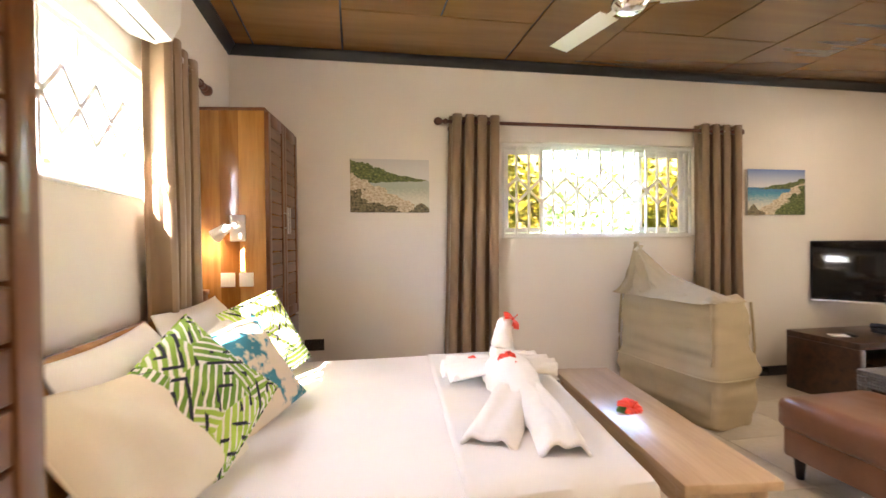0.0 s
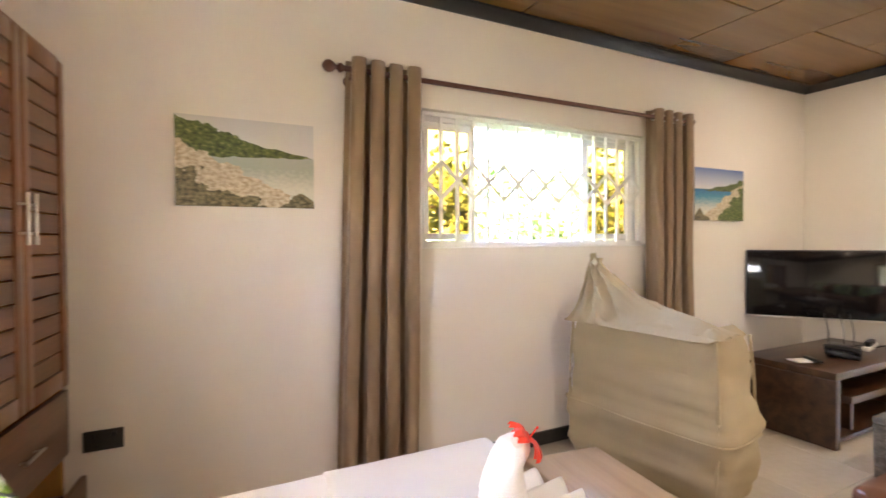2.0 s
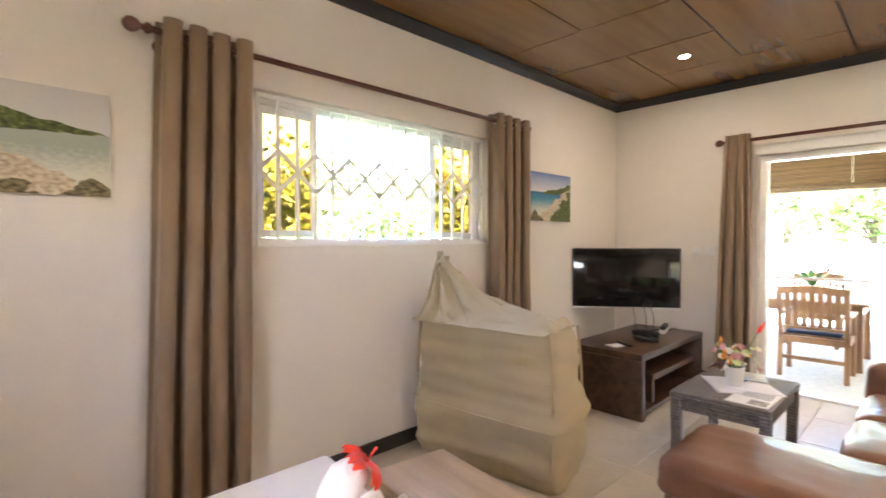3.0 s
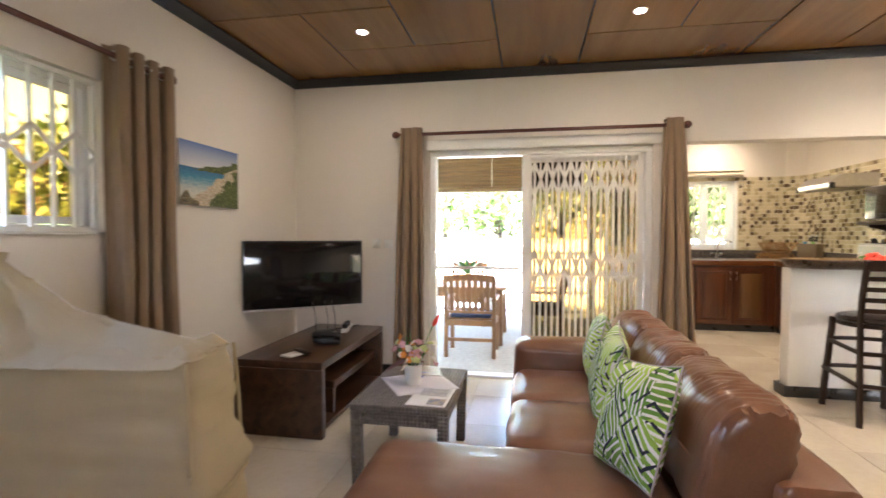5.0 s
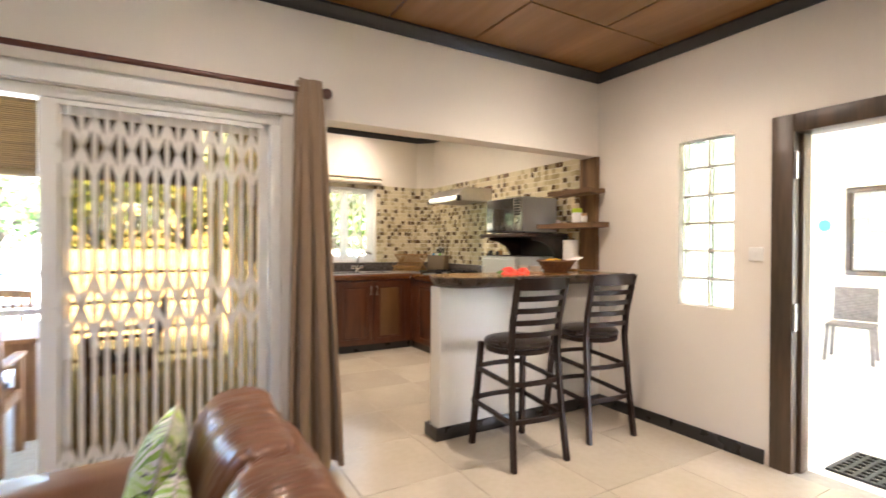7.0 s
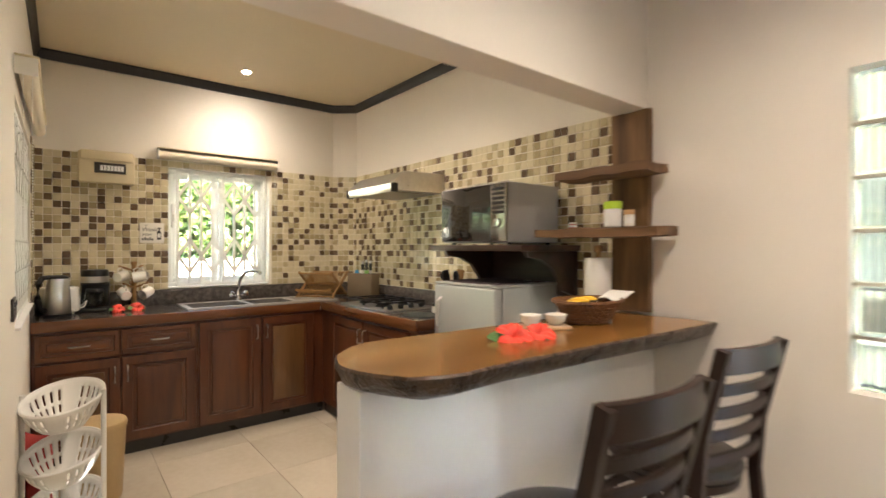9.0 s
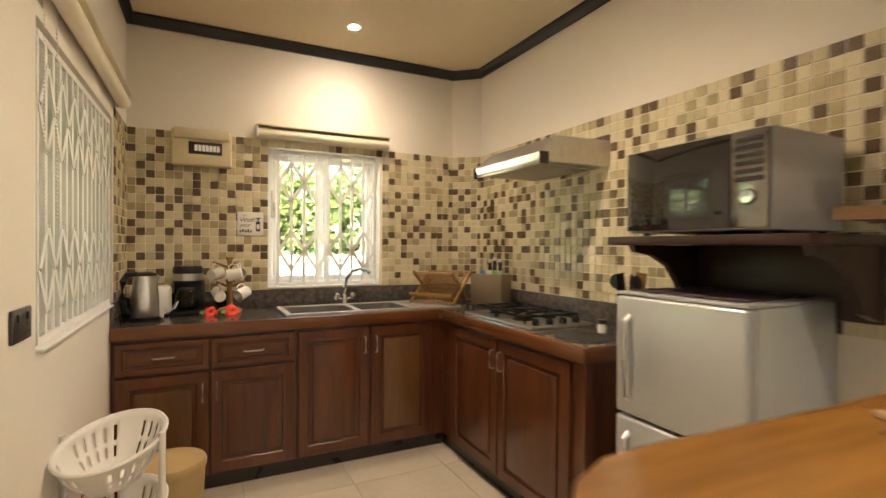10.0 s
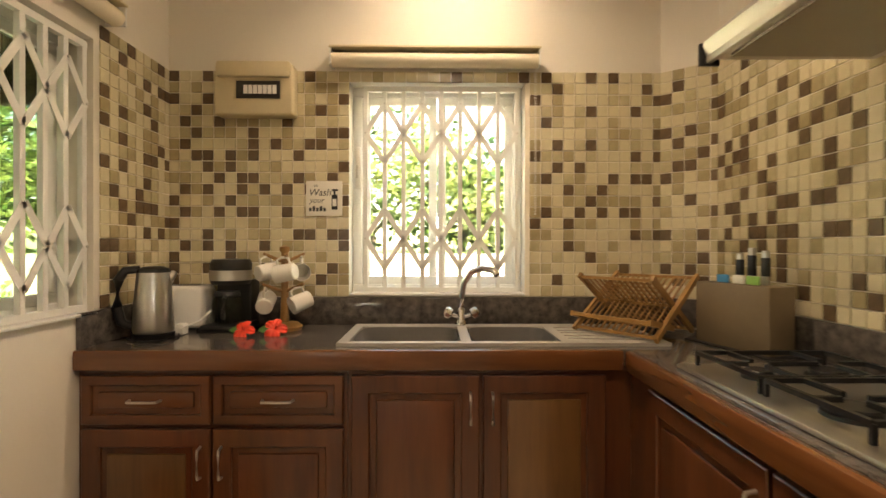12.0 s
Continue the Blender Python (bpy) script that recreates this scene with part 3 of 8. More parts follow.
def rect_frame(a0, a1, z0, z1, d0, d1, w, axis):
    """Four bars of a frame in the plane across axis (0: x is depth; 1: y is depth)."""
    bs = [(a0, z0, a1, z0 + w), (a0, z1 - w, a1, z1), (a0, z0 + w, a0 + w, z1 - w), (a1 - w, z0 + w, a1, z1 - w)]
    return [(d0, p, q, d1, r, s) if axis == 0 else (p, d0, q, r, d1, s) for p, q, r, s in bs]


def grille(parent, axis, d, a0, a1, z0, z1, n, rows, amp, r=0.009, lw=0.022, rails=True):
    """Expanding security grille: n upright bars and rows of lattice diamonds, each spanning two bars, at heights rows."""
    P = (lambda a, z, o=0.0: (d + o, a, z)) if axis == 0 else (lambda a, z, o=0.0: (a, d + o, z))
    inward = (-1 if d > 0 else 1) if axis == 0 else -1
    up = (1, 0, 0) if axis == 0 else (0, 1, 0)
    step = (a1 - a0) / (n - 1)
    me = rivet = None
    for i in range(n):
        if me is None:
            bm = bmesh.new()
            box(bm, -r, -r, 0, r, r, z1 - z0 - 0.04, bevel=0.002, seg=1)
            ob = part("bar", bm, M_white, parent)
            me = ob.data
        else:
            ob = new("bar", me)
            ob.parent = parent
        ob.location = P(a0 + i * step, z0 + 0.02)
    for z in rows:
        for s in (1, -1):
            for i in range(n - 1):
                za, zb = z + s * amp * (i % 2), z + s * amp * ((i + 1) % 2)
                bm = bmesh.new()
                o = inward * (r + 0.003 + 0.0015 * s)
                bar(bm, P(a0 + i * step, za, o), P(a0 + (i + 1) * step, zb, o), lw, 0.003, up=up)
                part("lattice", bm, M_white, parent, smooth=False)
        for i in range(n):
            for zz in ([z] if i % 2 == 0 else [z - amp, z + amp]):
                if rivet is None:
                    bm = bmesh.new()
                    c = Vector((inward, 0, 0)) if axis == 0 else Vector((0, inward, 0))
                    cyl(bm, (0, 0, 0), c * 0.004, 0.005, seg=8)
                    ob = part("rivet", bm, M_metal, parent)
                    rivet = ob.data
                else:
                    ob = new("rivet", rivet)
                    ob.parent = parent
                ob.location = P(a0 + i * step, zz, inward * (r + 0.006))
    if rails:
        for z in (z0 + 0.012, z1 - 0.012):
            bm = bmesh.new()
            bar(bm, P(a0 - 0.01, z), P(a1 + 0.01, z), 0.024, 0.024)
            part("rail", bm, M_white, parent)


def no_shadow(ob):
    ob.visible_shadow = False
    return ob


def window_unit(name, axis, hole, din, dout, label, tint=None, split=2, open_mid=False):
    a0, a1, z0, z1 = hole
    w = struct(new(name), label)
    dm = din + (dout - din) * 0.55
    s = 1 if dout > din else -1
    fr = part("window_frame", bm_of(*rect_frame(a0 + 0.002, a1 - 0.002, z0 + 0.002, z1 - 0.002, min(dm, dm + s * 0.06), max(dm, dm + s * 0.06), 0.045, axis), bevel=0.004), M_white, w)
    sill = (min(din - s * 0.02, dm), a0 + 0.003, z0 - 0.0, max(din - s * 0.02, dm), a1 - 0.003, z0 + 0.012)
    sill = sill if axis == 0 else (sill[1], sill[0], sill[2], sill[4], sill[3], sill[5])
    boxpart("window_sill", sill, M_white, w, bevel=0.003)
    return w, dm, s


def sash(w, axis, dm, s, a0, a1, z0, z1, glass, clear=True):
    f = part("sash", bm_of(*rect_frame(a0, a1, z0, z1, min(dm + s * 0.01, dm + s * 0.04), max(dm + s * 0.01, dm + s * 0.04), 0.04, axis), bevel=0.003), M_white, w)
    b = (dm + s * 0.022, a0 + 0.03, z0 + 0.03, dm + s * 0.027, a1 - 0.03, z1 - 0.03)
    b = (min(b[0], b[3]), b[1], b[2], max(b[0], b[3]), b[4], b[5])
    b = b if axis == 0 else (b[1], b[0], b[2], b[4], b[3], b[5])
    p = boxpart("pane", b, glass, f)
    p.visible_shadow = not clear


# north window: amber sashes slid to both ends, open in the middle
w, dm, s = window_unit("window_1", 1, WINN, YN, YN + T, "wide white sliding window with amber tinted panes and white security bars")
for a0, a1 in ((WINN[0] + 0.05, WINN[0] + 0.42), (2.52, WINN[1] - 0.05)):
    sash(w, 1, dm, s, a0, a1, WINN[2] + 0.05, WINN[3] - 0.05, M_amber)
grille(w, 1, YN + 0.03, WINN[0] + 0.03, WINN[1] - 0.03, WINN[2] + 0.01, WINN[3] - 0.01, 17, [1.73], 0.108)
# west window
w, dm, s = window_unit("window_2", 0, WINW, XW, XW - T, "white sliding window with white security bars behind the bed")
for a0, a1 in ((1.0, 1.42), (2.30, 2.67)):
    sash(w, 0, dm, s, a0, a1, WINW[2] + 0.05, WINW[3] - 0.05, M_glass)
grille(w, 0, XW - 0.03, WINW[0] + 0.03, WINW[1] - 0.03, WINW[2] + 0.01, WINW[3] - 0.01, 17, [1.77], 0.115)
# kitchen windows
w, dm, s = window_unit("window_3", 0, KWE, KX, KX + T, "white casement window above the sink with white lattice security bars")
m0 = (KWE[0] + KWE[1]) / 2
# dimming panes, they also cut the light that enters
sash(w, 0, dm, s, KWE[0] + 0.045, m0 - 0.002, KWE[2] + 0.045, KWE[3] - 0.045, M_tintp, False)
sash(w, 0, dm, s, m0 + 0.002, KWE[1] - 0.045, KWE[2] + 0.045, KWE[3] - 0.045, M_tintp, False)
grille(w, 0, KX + 0.02, -1.372, -0.647, KWE[2] + 0.015, KWE[3] - 0.02, 9, [1.381, 1.886], 0.14, r=0.010, lw=0.024)
bm = bmesh.new()
box(bm, KX + 0.0, KWE[1] - 0.055, 1.62, KX + 0.03, KWE[1] - 0.025, 1.82, bevel=0.006)
lk = part("lock_plate", bm, M_white, w)
boxpart("lock", (KX - 0.008, KWE[1] - 0.047, 1.67, KX + 0.0, KWE[1] - 0.033, 1.73), M_metal, lk, bevel=0.003)
w, dm, s = window_unit("window_4", 1, KWN, KN, KN + T, "white sliding kitchen window with white lattice security bars")
sash(w, 1, dm, s, KWN[0] + 0.045, 7.40, KWN[2] + 0.045, KWN[3] - 0.045, M_tint, False)
sash(w, 1, dm, s, 7.40, KWN[1] - 0.045, KWN[2] + 0.045, KWN[3] - 0.045, M_tint, False)
grille(w, 1, KN + 0.02, KWN[0] + 0.06, KWN[1] - 0.03, KWN[2] + 0.015, KWN[3] - 0.02, 15, [1.34, 1.86], 0.14, r=0.011, lw=0.026)


# sliding door: frame, amber sash on the south half, folded expanding grille
sd = struct(new("door_1"), "white sliding glass door, half open, with a white folding security grille")
part("door_frame", bm_of(*rect_frame(SLD[0] + 0.002, SLD[1] - 0.002, 0.0, SLD[3] - 0.002, XE + 0.03, XE + 0.13, 0.055, 0)[1:], bevel=0.004), M_white, sd)
boxpart("track", (XE + 0.02, SLD[0] + 0.06, 0.0, XE + 0.14, SLD[1] - 0.06, 0.022), M_white, sd, bevel=0.004)
f = part("sash", bm_of(*rect_frame(0.61, 1.63, 0.03, 2.04, XE + 0.085, XE + 0.12, 0.06, 0), bevel=0.004), M_white, sd)
no_shadow(boxpart("pane", (XE + 0.10, 0.66, 0.08, XE + 0.105, 1.58, 1.99), M_amber, f))
boxpart("stile", (XE + 0.035, 1.585, 0.03, XE + 0.085, 1.66, 2.04), M_white, sd, bevel=0.004)
boxpart("lower_rail", (XE + 0.09, 1.665, 1.0, XE + 0.115, SLD[1] - 0.055, 1.025), M_white, sd)
grille(sd, 0, XE + 0.05, 0.66, 1.60, 0.05, 2.04, 19, [0.20, 1.03, 1.82], 0.15, r=0.010, lw=0.022)
for z in (1.03, 1.82):
    for i in range(9):
        a = 0.66 + (2 * i + 1) * 0.94 / 18
        boxpart("sleeve", (XE + 0.034, a - 0.015, z - 0.25, XE + 0.066, a + 0.015, z - 0.13), M_white, sd, bevel=0.003)
# black lintel board above the sliding door, white
boxpart("pelmet", (XE - 0.02, SLD[0] - 0.06, 2.104, XE - 0.001, SLD[1] + 0.03, 2.19), M_white, sd, bevel=0.004)


# door to the porch
ds = struct(new("door_2"), "open doorway with a dark wooden frame")
for b in ((DRS[1] - 0.05, YS - T - 0.01, 0, DRS[1] + 0.07, YS + 0.02, 2.13), (DRS[0] - 0.07, YS - T - 0.01, 0, DRS[0] + 0.05, YS + 0.02, 2.13), (DRS[0] + 0.05, YS - T - 0.01, 2.02, DRS[1] - 0.05, YS + 0.02, 2.13)):
    jamb = boxpart("door_frame", b, M_blackwood, ds, bevel=0.006)
bm = bm_of((DRS[1] - 0.075, YS - T + 0.02, 0, DRS[1] - 0.05, YS - 0.05, 2.02), bevel=0.004)
part("door_stop", bm, M_blackwood, ds)
for z in (1.75, 0.85):
    bm = bmesh.new()
    box(bm, DRS[1] - 0.056, YS - 0.045, z, DRS[1] - 0.0495, YS + 0.0, z + 0.16, bevel=0.002)
    cyl(bm, (DRS[1] - 0.056, YS + 0.004, z), (DRS[1] - 0.056, YS + 0.004, z + 0.16), 0.008, seg=10)
    part("hinge", bm, M_metal, ds)


# glass blocks
gb = struct(new("window_5"), "tall narrow panel of clear glass blocks with white joints")
M_block = bpy.data.materials.new("block_glass")
M_block.use_nodes = True
_b = M_block.node_tree.nodes["Principled BSDF"]
_b.inputs["Base Color"].default_value = (0.62, 0.70, 0.67, 1)
_b.inputs["Transmission Weight"].default_value, _b.inputs["Roughness"].default_value, _b.inputs["IOR"].default_value = 1.0, 0.12, 1.12
bw, bh = (GLS[1] - GLS[0]) / 2, (GLS[3] - GLS[2]) / 6
part("joint", bm_of(*[(GLS[0], YS - 0.12, GLS[2] + j * bh - 0.006, GLS[1], YS - 0.05, GLS[2] + j * bh + 0.006) for j in range(1, 6)],
                    (GLS[0] + bw - 0.006, YS - 0.115, GLS[2], GLS[0] + bw + 0.006, YS - 0.045, GLS[3])), M_grout, gb)
me = None
for i in range(2):
    for j in range(6):
        if me is None:
            bm = bmesh.new()
            box(bm, 0.008, -0.125, 0.008, bw - 0.008, -0.035, bh - 0.008, bevel=0.014, seg=3)
            for k in range(6):
                box(bm, 0.02 + k * (bw - 0.06) / 5, -0.036, 0.02, 0.03 + k * (bw - 0.06) / 5, -0.0335, bh - 0.02)
            ob = part("glass_block", bm, M_block, gb)
            me = ob.data
        else:
            ob = new("glass_block", me)
            ob.parent = gb
        ob.location = (GLS[0] + i * bw, YS, GLS[2] + j * bh)
        ob.visible_shadow = False


# ---- curtains and rods ----
def rod(name, p0, p1, label, brackets=(), wall_n=(0, 0)):
    p0, p1 = Vector(p0), Vector(p1)
    t = thing(name, p0, label, "curtain rod")
    d = (p1 - p0).normalized()
    L = (p1 - p0).length
    bm = bmesh.new()
    cyl(bm, (0, 0, 0), d * L, 0.015, seg=14)
    part("pole", bm, M_rod, t)
    q = d.to_track_quat("Z", "Y").to_matrix().to_4x4()
    for o, s in ((0.0, -1), (L, 1)):
        bm = bmesh.new()
        mm = Matrix.Translation(d * o) @ q @ Matrix.Diagonal((1, 1, s, 1))
        lathe(bm, [(0.017, -0.01), (0.024, 0.0), (0.024, 0.012), (0.013, 0.022), (0.013, 0.03), (0.026, 0.045), (0.033, 0.065), (0.028, 0.085), (0.012, 0.098), (0.003, 0.1)], 16, mm)
        part("finial", bm, M_rod, t)
    for o in brackets:
        bm = bmesh.new()
        c = d * o
        n_ = Vector((*wall_n, 0))
        tube(bm, [c + n_ * 0.0, c + Vector((0, 0, -0.035)) + n_ * 0.02, c + Vector((0, 0, -0.04)) + n_ * 0.085], 0.011, 10)
        cyl(bm, c + Vector((0, 0, -0.04)) + n_ * 0.083, c + Vector((0, 0, -0.04)) + n_ * 0.092, 0.03, seg=16)
        tube(bm, [c + Vector((d.x * 0, d.y * 0, 0)) + (Vector((n_.y, n_.x, 0)) * 0 + Vector((0, 0, math.sin(a)))) * 0.02 + n_ * 0.02 * math.cos(a) for a in [k * math.pi / 5 for k in range(10)]], 0.006, 6, closed=True)
        part("bracket", bm, M_rod, t)
    return t


def curtain(at, along, w_top, w_bot, top, bottom, folds, label, shift=0.0, amp=0.05, group="curtains", seed=0):
    """A grommet curtain hanging from z top to bottom; along is its unit direction in plan."""
    ax, ay = along
    t = thing("curtain", (at[0], at[1], 0), label, "curtain", group)
    rnd = random.Random(seed)
    ph = [rnd.uniform(-0.4, 0.4) for _ in range(6)]

    def f(u, v):
        z = top + (bottom - top) * v
        wob = 0.3 * math.sin(3.1 * u + ph[0] + 2 * v) * v
        a = 2 * math.pi * folds * u + wob
        am = amp * (0.85 + 0.25 * v + 0.2 * math.sin(7 * u + ph[1]))
        o = am * math.cos(a) + 0.012 * math.sin(9 * v + ph[2] + 5 * u) * v
        e = (w_top + (w_bot - w_top) * v ** 0.8) * (u - 0.5) + shift * v + 0.02 * math.sin(2 * a) * (1 - 0.3 * v)
        return (ax * e - ay * o, ay * e + ax * o, z)

    bm = bmesh.new()
    sheet(bm, folds * 14, 26, f)
    c = part("cloth", bm, M_curt, t)
    sol = c.modifiers.new("thickness", "SOLIDIFY")
    sol.thickness = 0.004
    for k in range(2 * folds):
        u = (k + 0.5) / (2 * folds)
        x, y, z = f(u, 0.02)
        bm = bmesh.new()
        dx, dy = ax, ay
        q = Vector((dx, dy, 0)).to_track_quat("Z", "Y").to_matrix().to_4x4()
        pts = [Matrix.Translation((x, y, top - 0.055)) @ q @ Vector((0.024 * math.cos(b), 0.024 * math.sin(b), 0)) for b in [2 * math.pi * i / 14 for i in range(14)]]
        tube(bm, pts, 0.005, 6, closed=True)
        part("grommet", bm, M_metal, t, "steel eyelet" if k == 0 else "")
    return t


rod("curtain_rod", (0.70, 3.755, 2.265), (3.36, 3.755, 2.265), "dark red wooden curtain rod with ball ends above the window", (0.06, 2.6), (0, 1))
curtain((0.945, 3.755), (1, 0), 0.42, 0.46, 2.32, 0.05, 4, "floor-length taupe curtain with steel eyelets beside the window", shift=-0.05, seed=1)
curtain((3.215, 3.755), (1, 0), 0.45, 0.45, 2.32, 0.05, 4, "floor-length taupe curtain with steel eyelets behind the beanbag", shift=0.0, seed=2)
rod("curtain_rod", (-0.875, 0.85, 2.19), (-0.875, 2.90, 2.19), "dark red wooden curtain rod with ball ends above the bed", (1.98,), (-1, 0))
curtain((-0.875, 2.46), (0, 1), 0.52, 0.50, 2.245, 0.05, 4, "floor-length taupe curtain with steel eyelets beside the bed head", seed=3)
rod("curtain_rod", (5.09, 0.38, 2.235), (5.09, 2.74, 2.235), "dark red wooden curtain rod with ball ends above the sliding door", (0.05, 2.3), (1, 0))
curtain((5.09, 2.65), (0, 1), 0.19, 0.31, 2.29, 0.03, 3, "gathered taupe curtain with steel eyelets beside the television", shift=0.03, amp=0.045, seed=4)
curtain((5.09, 0.42), (0, 1), 0.13, 0.34, 2.29, 0.03, 3, "gathered taupe curtain with steel eyelets between door and kitchen", shift=-0.04, amp=0.045, seed=5)

# ---- bedroom side ----
def pillow_bm(w, h, t, pinch=0.5, seed=0, n=22, wrinkle=0.012, flop=0.0):
    """A stuffed cushion in the local xy plane, t thick, with pulled corners and seams."""
    bm = bmesh.new()
    rnd = random.Random(seed)
    o = Vector((rnd.uniform(0, 50), rnd.uniform(0, 50), rnd.uniform(0, 50)))

    def f(sgn):
        def g(u, v):
            a, b = 2 * u - 1, 2 * v - 1
            k = ((1 - abs(a) ** 2.4) * (1 - abs(b) ** 2.4)) ** pinch
            x = a * w / 2 * (1 - 0.07 * (1 - b * b) * abs(a) ** 3 * -1 - 0.07 * (1 - b * b))
            y = b * h / 2 * (1 - 0.07 * (1 - a * a))
            nz = noise.noise(o + Vector((x * 7, y * 7, sgn))) + 0.5 * noise.noise(o + Vector((x * 16, y * 9, sgn * 3)))
            edge = min(1, 4 * (1 - max(abs(a), abs(b))))
            z = sgn * (t / 2 * k) + wrinkle * nz * edge + flop * (a * a + b * b) * 0.5
            return (x, y, z)
        return g

    sheet(bm, n, n, f(1))
    sheet(bm, n, n, f(-1))
    bmesh.ops.remove_doubles(bm, verts=bm.verts[:], dist=0.001)
    return bm


def cushion(name, m, w, h, t, material, label, category, seed=0, piping=None, group="", pinch=0.5, wrinkle=0.012):
    ob = part(name, pillow_bm(w, h, t, seed=seed, pinch=pinch, wrinkle=wrinkle), material)
    ob.matrix_basis = m
    tagged(ob, label, category, group)
    bm = bmesh.new()
    k = 10
    pts = []
    for a0, b0, a1, b1 in ((-1, -1, 1, -1), (1, -1, 1, 1), (1, 1, -1, 1), (-1, 1, -1, -1)):
        for i in range(k):
            a, b = a0 + (a1 - a0) * i / k, b0 + (b1 - b0) * i / k
            pts.append((a * w / 2 * (1 - 0.07 * (1 - b * b) * (1 - abs(a) ** 3)) * (1 if abs(a) < 1 else 1), b * h / 2 * (1 - 0.07 * (1 - a * a)), 0))
    pts = [(x * (1 - 0.0 if abs(x) < w / 2 - 1e-6 else 1 - 0.0), y, z) for x, y, z in pts]
    tube(bm, pts, 0.004, 5, closed=True)
    part("seam", bm, piping or material, ob)
    return ob


def wardrobe(at, label, rz=0.0, w=0.75, d=0.44, h=2.13, flip=False):
    t = thing("wardrobe", at, label, "wardrobe", "louvred wardrobes", rz)
    for y0 in (0.0, w - 0.025):
        boxpart("side_panel", (0.0, y0, 0.0, d, y0 + 0.025, h - 0.02), M_teak, t, bevel=0.003)
    boxpart("top", (0.0, 0.0, h - 0.02, d + 0.005, w, h), M_teakd, t, bevel=0.003)
    boxpart("back_panel", (0.0, 0.025, 0.05, 0.012, w - 0.025, h - 0.02), M_teakd, t)
    boxpart("plinth", (0.02, 0.025, 0.0, d - 0.03, w - 0.025, 0.08), M_teakd, t)
    boxpart("shelf", (0.012, 0.025, 0.745, d - 0.03, w - 0.025, 0.765), M_teakd, t)
    hw = (w - 0.012) / 2
    for k in range(2):
        y0 = 0.004 + k * (hw + 0.004)
        z0, z1 = 0.775, h - 0.025
        bm = bm_of((d, y0, z0, d + 0.024, y0 + 0.055, z1), (d, y0 + hw - 0.055, z0, d + 0.024, y0 + hw, z1), (d, y0 + 0.055, z0, d + 0.024, y0 + hw - 0.055, z0 + 0.07), (d, y0 + 0.055, z1 - 0.07, d + 0.024, y0 + hw - 0.055, z1), bevel=0.003)
        door = part("door", bm, M_teakd, t)
        n = 15
        sh = (z1 - z0 - 0.14) / n
        me = None
        for i in range(n):
            if me is None:
                bm = bmesh.new()
                box(bm, 0.004, 0, 0.003, 0.018, hw - 0.112, sh - 0.003, bevel=0.003, seg=1)
                s = part("slat", bm, M_teakh, door)
                me = s.data
            else:
                s = new("slat", me)
                s.parent = door
            s.location = (d, y0 + 0.056, z0 + 0.07 + i * sh)
        bm = bmesh.new()
        hy = y0 + (hw - 0.028 if k == 0 else 0.028)
        cyl(bm, (d + 0.05, hy, 1.36), (d + 0.05, hy, 1.54), 0.006, seg=10)
        for z in (1.40, 1.50):
            cyl(bm, (d + 0.02, hy, z), (d + 0.05, hy, z), 0.004, seg=8)
        part("handle", bm, M_metal, door, "brushed steel bar handle")
    for z0, z1, out in ((0.485, 0.755, 0.0), (0.10, 0.385, 0.06)):
        dr = boxpart("drawer", (d + out, 0.01, z0, d + 0.022 + out, w - 0.01, z1), M_teakh, t, bevel=0.004)
        if out:
            boxpart("drawer_side", (0.05, 0.04, z0 + 0.03, d + out, 0.052, z1 - 0.06), M_teakd, dr)
            boxpart("drawer_side", (0.05, w - 0.052, z0 + 0.03, d + out, w - 0.04, z1 - 0.06), M_teakd, dr)
            boxpart("drawer_bottom", (0.05, 0.052, z0 + 0.03, d + out, w - 0.052, z0 + 0.04), M_teakd, dr)
        bm = bmesh.new()
        zc = (z0 + z1) / 2
        cyl(bm, (d + out + 0.045, w / 2 - 0.07, zc), (d + out + 0.045, w / 2 + 0.07, zc), 0.006, seg=10)
        for y in (-0.05, 0.05):
            cyl(bm, (d + out + 0.015, w / 2 + y, zc), (d + out + 0.045, w / 2 + y, zc), 0.004, seg=8)
        part("handle", bm, M_metal, dr, "brushed steel bar handle")
    return t


wardrobe((XW + 0.003, 3.095, 0), "varnished honey wood wardrobe with louvred doors and drawers", rz=-7.0, w=0.735, d=0.385)
wardrobe((XW + 0.003, -0.10, 0), "dark red-brown wardrobe with louvred doors beside the bed", w=0.815, d=0.46)

# bed
bed = thing("bed", (0.0, 0.0, 0.0), "double bed made up with smooth white cotton sheets", "bed")
BX0, BX1, BY0, BY1, BZ = -0.86, 1.06, 1.22, 2.92, 0.59
part("bed_frame", bm_of((BX0, BY0 + 0.03, 0.12, BX1 - 0.29, BY0 + 0.06, 0.34), (BX0, BY1 - 0.06, 0.12, BX1 - 0.29, BY1 - 0.03, 0.34), (BX1 - 0.29, BY0 + 0.03, 0.12, BX1 - 0.26, BY1 - 0.03, 0.34), bevel=0.006), M_teakd, bed)
for x, y in ((BX0 + 0.02, BY0 + 0.06), (BX0 + 0.02, BY1 - 0.13), (BX1 - 0.37, BY0 + 0.06), (BX1 - 0.37, BY1 - 0.13)):
    boxpart("leg", (x, y, 0.0, x + 0.07, y + 0.07, 0.14), M_teakd, bed, bevel=0.005)
boxpart("mattress", (BX0 + 0.01, BY0 + 0.02, 0.30, BX1 - 0.26, BY1 - 0.02, BZ - 0.02), M_linen, bed, bevel=0.05, seg=4)


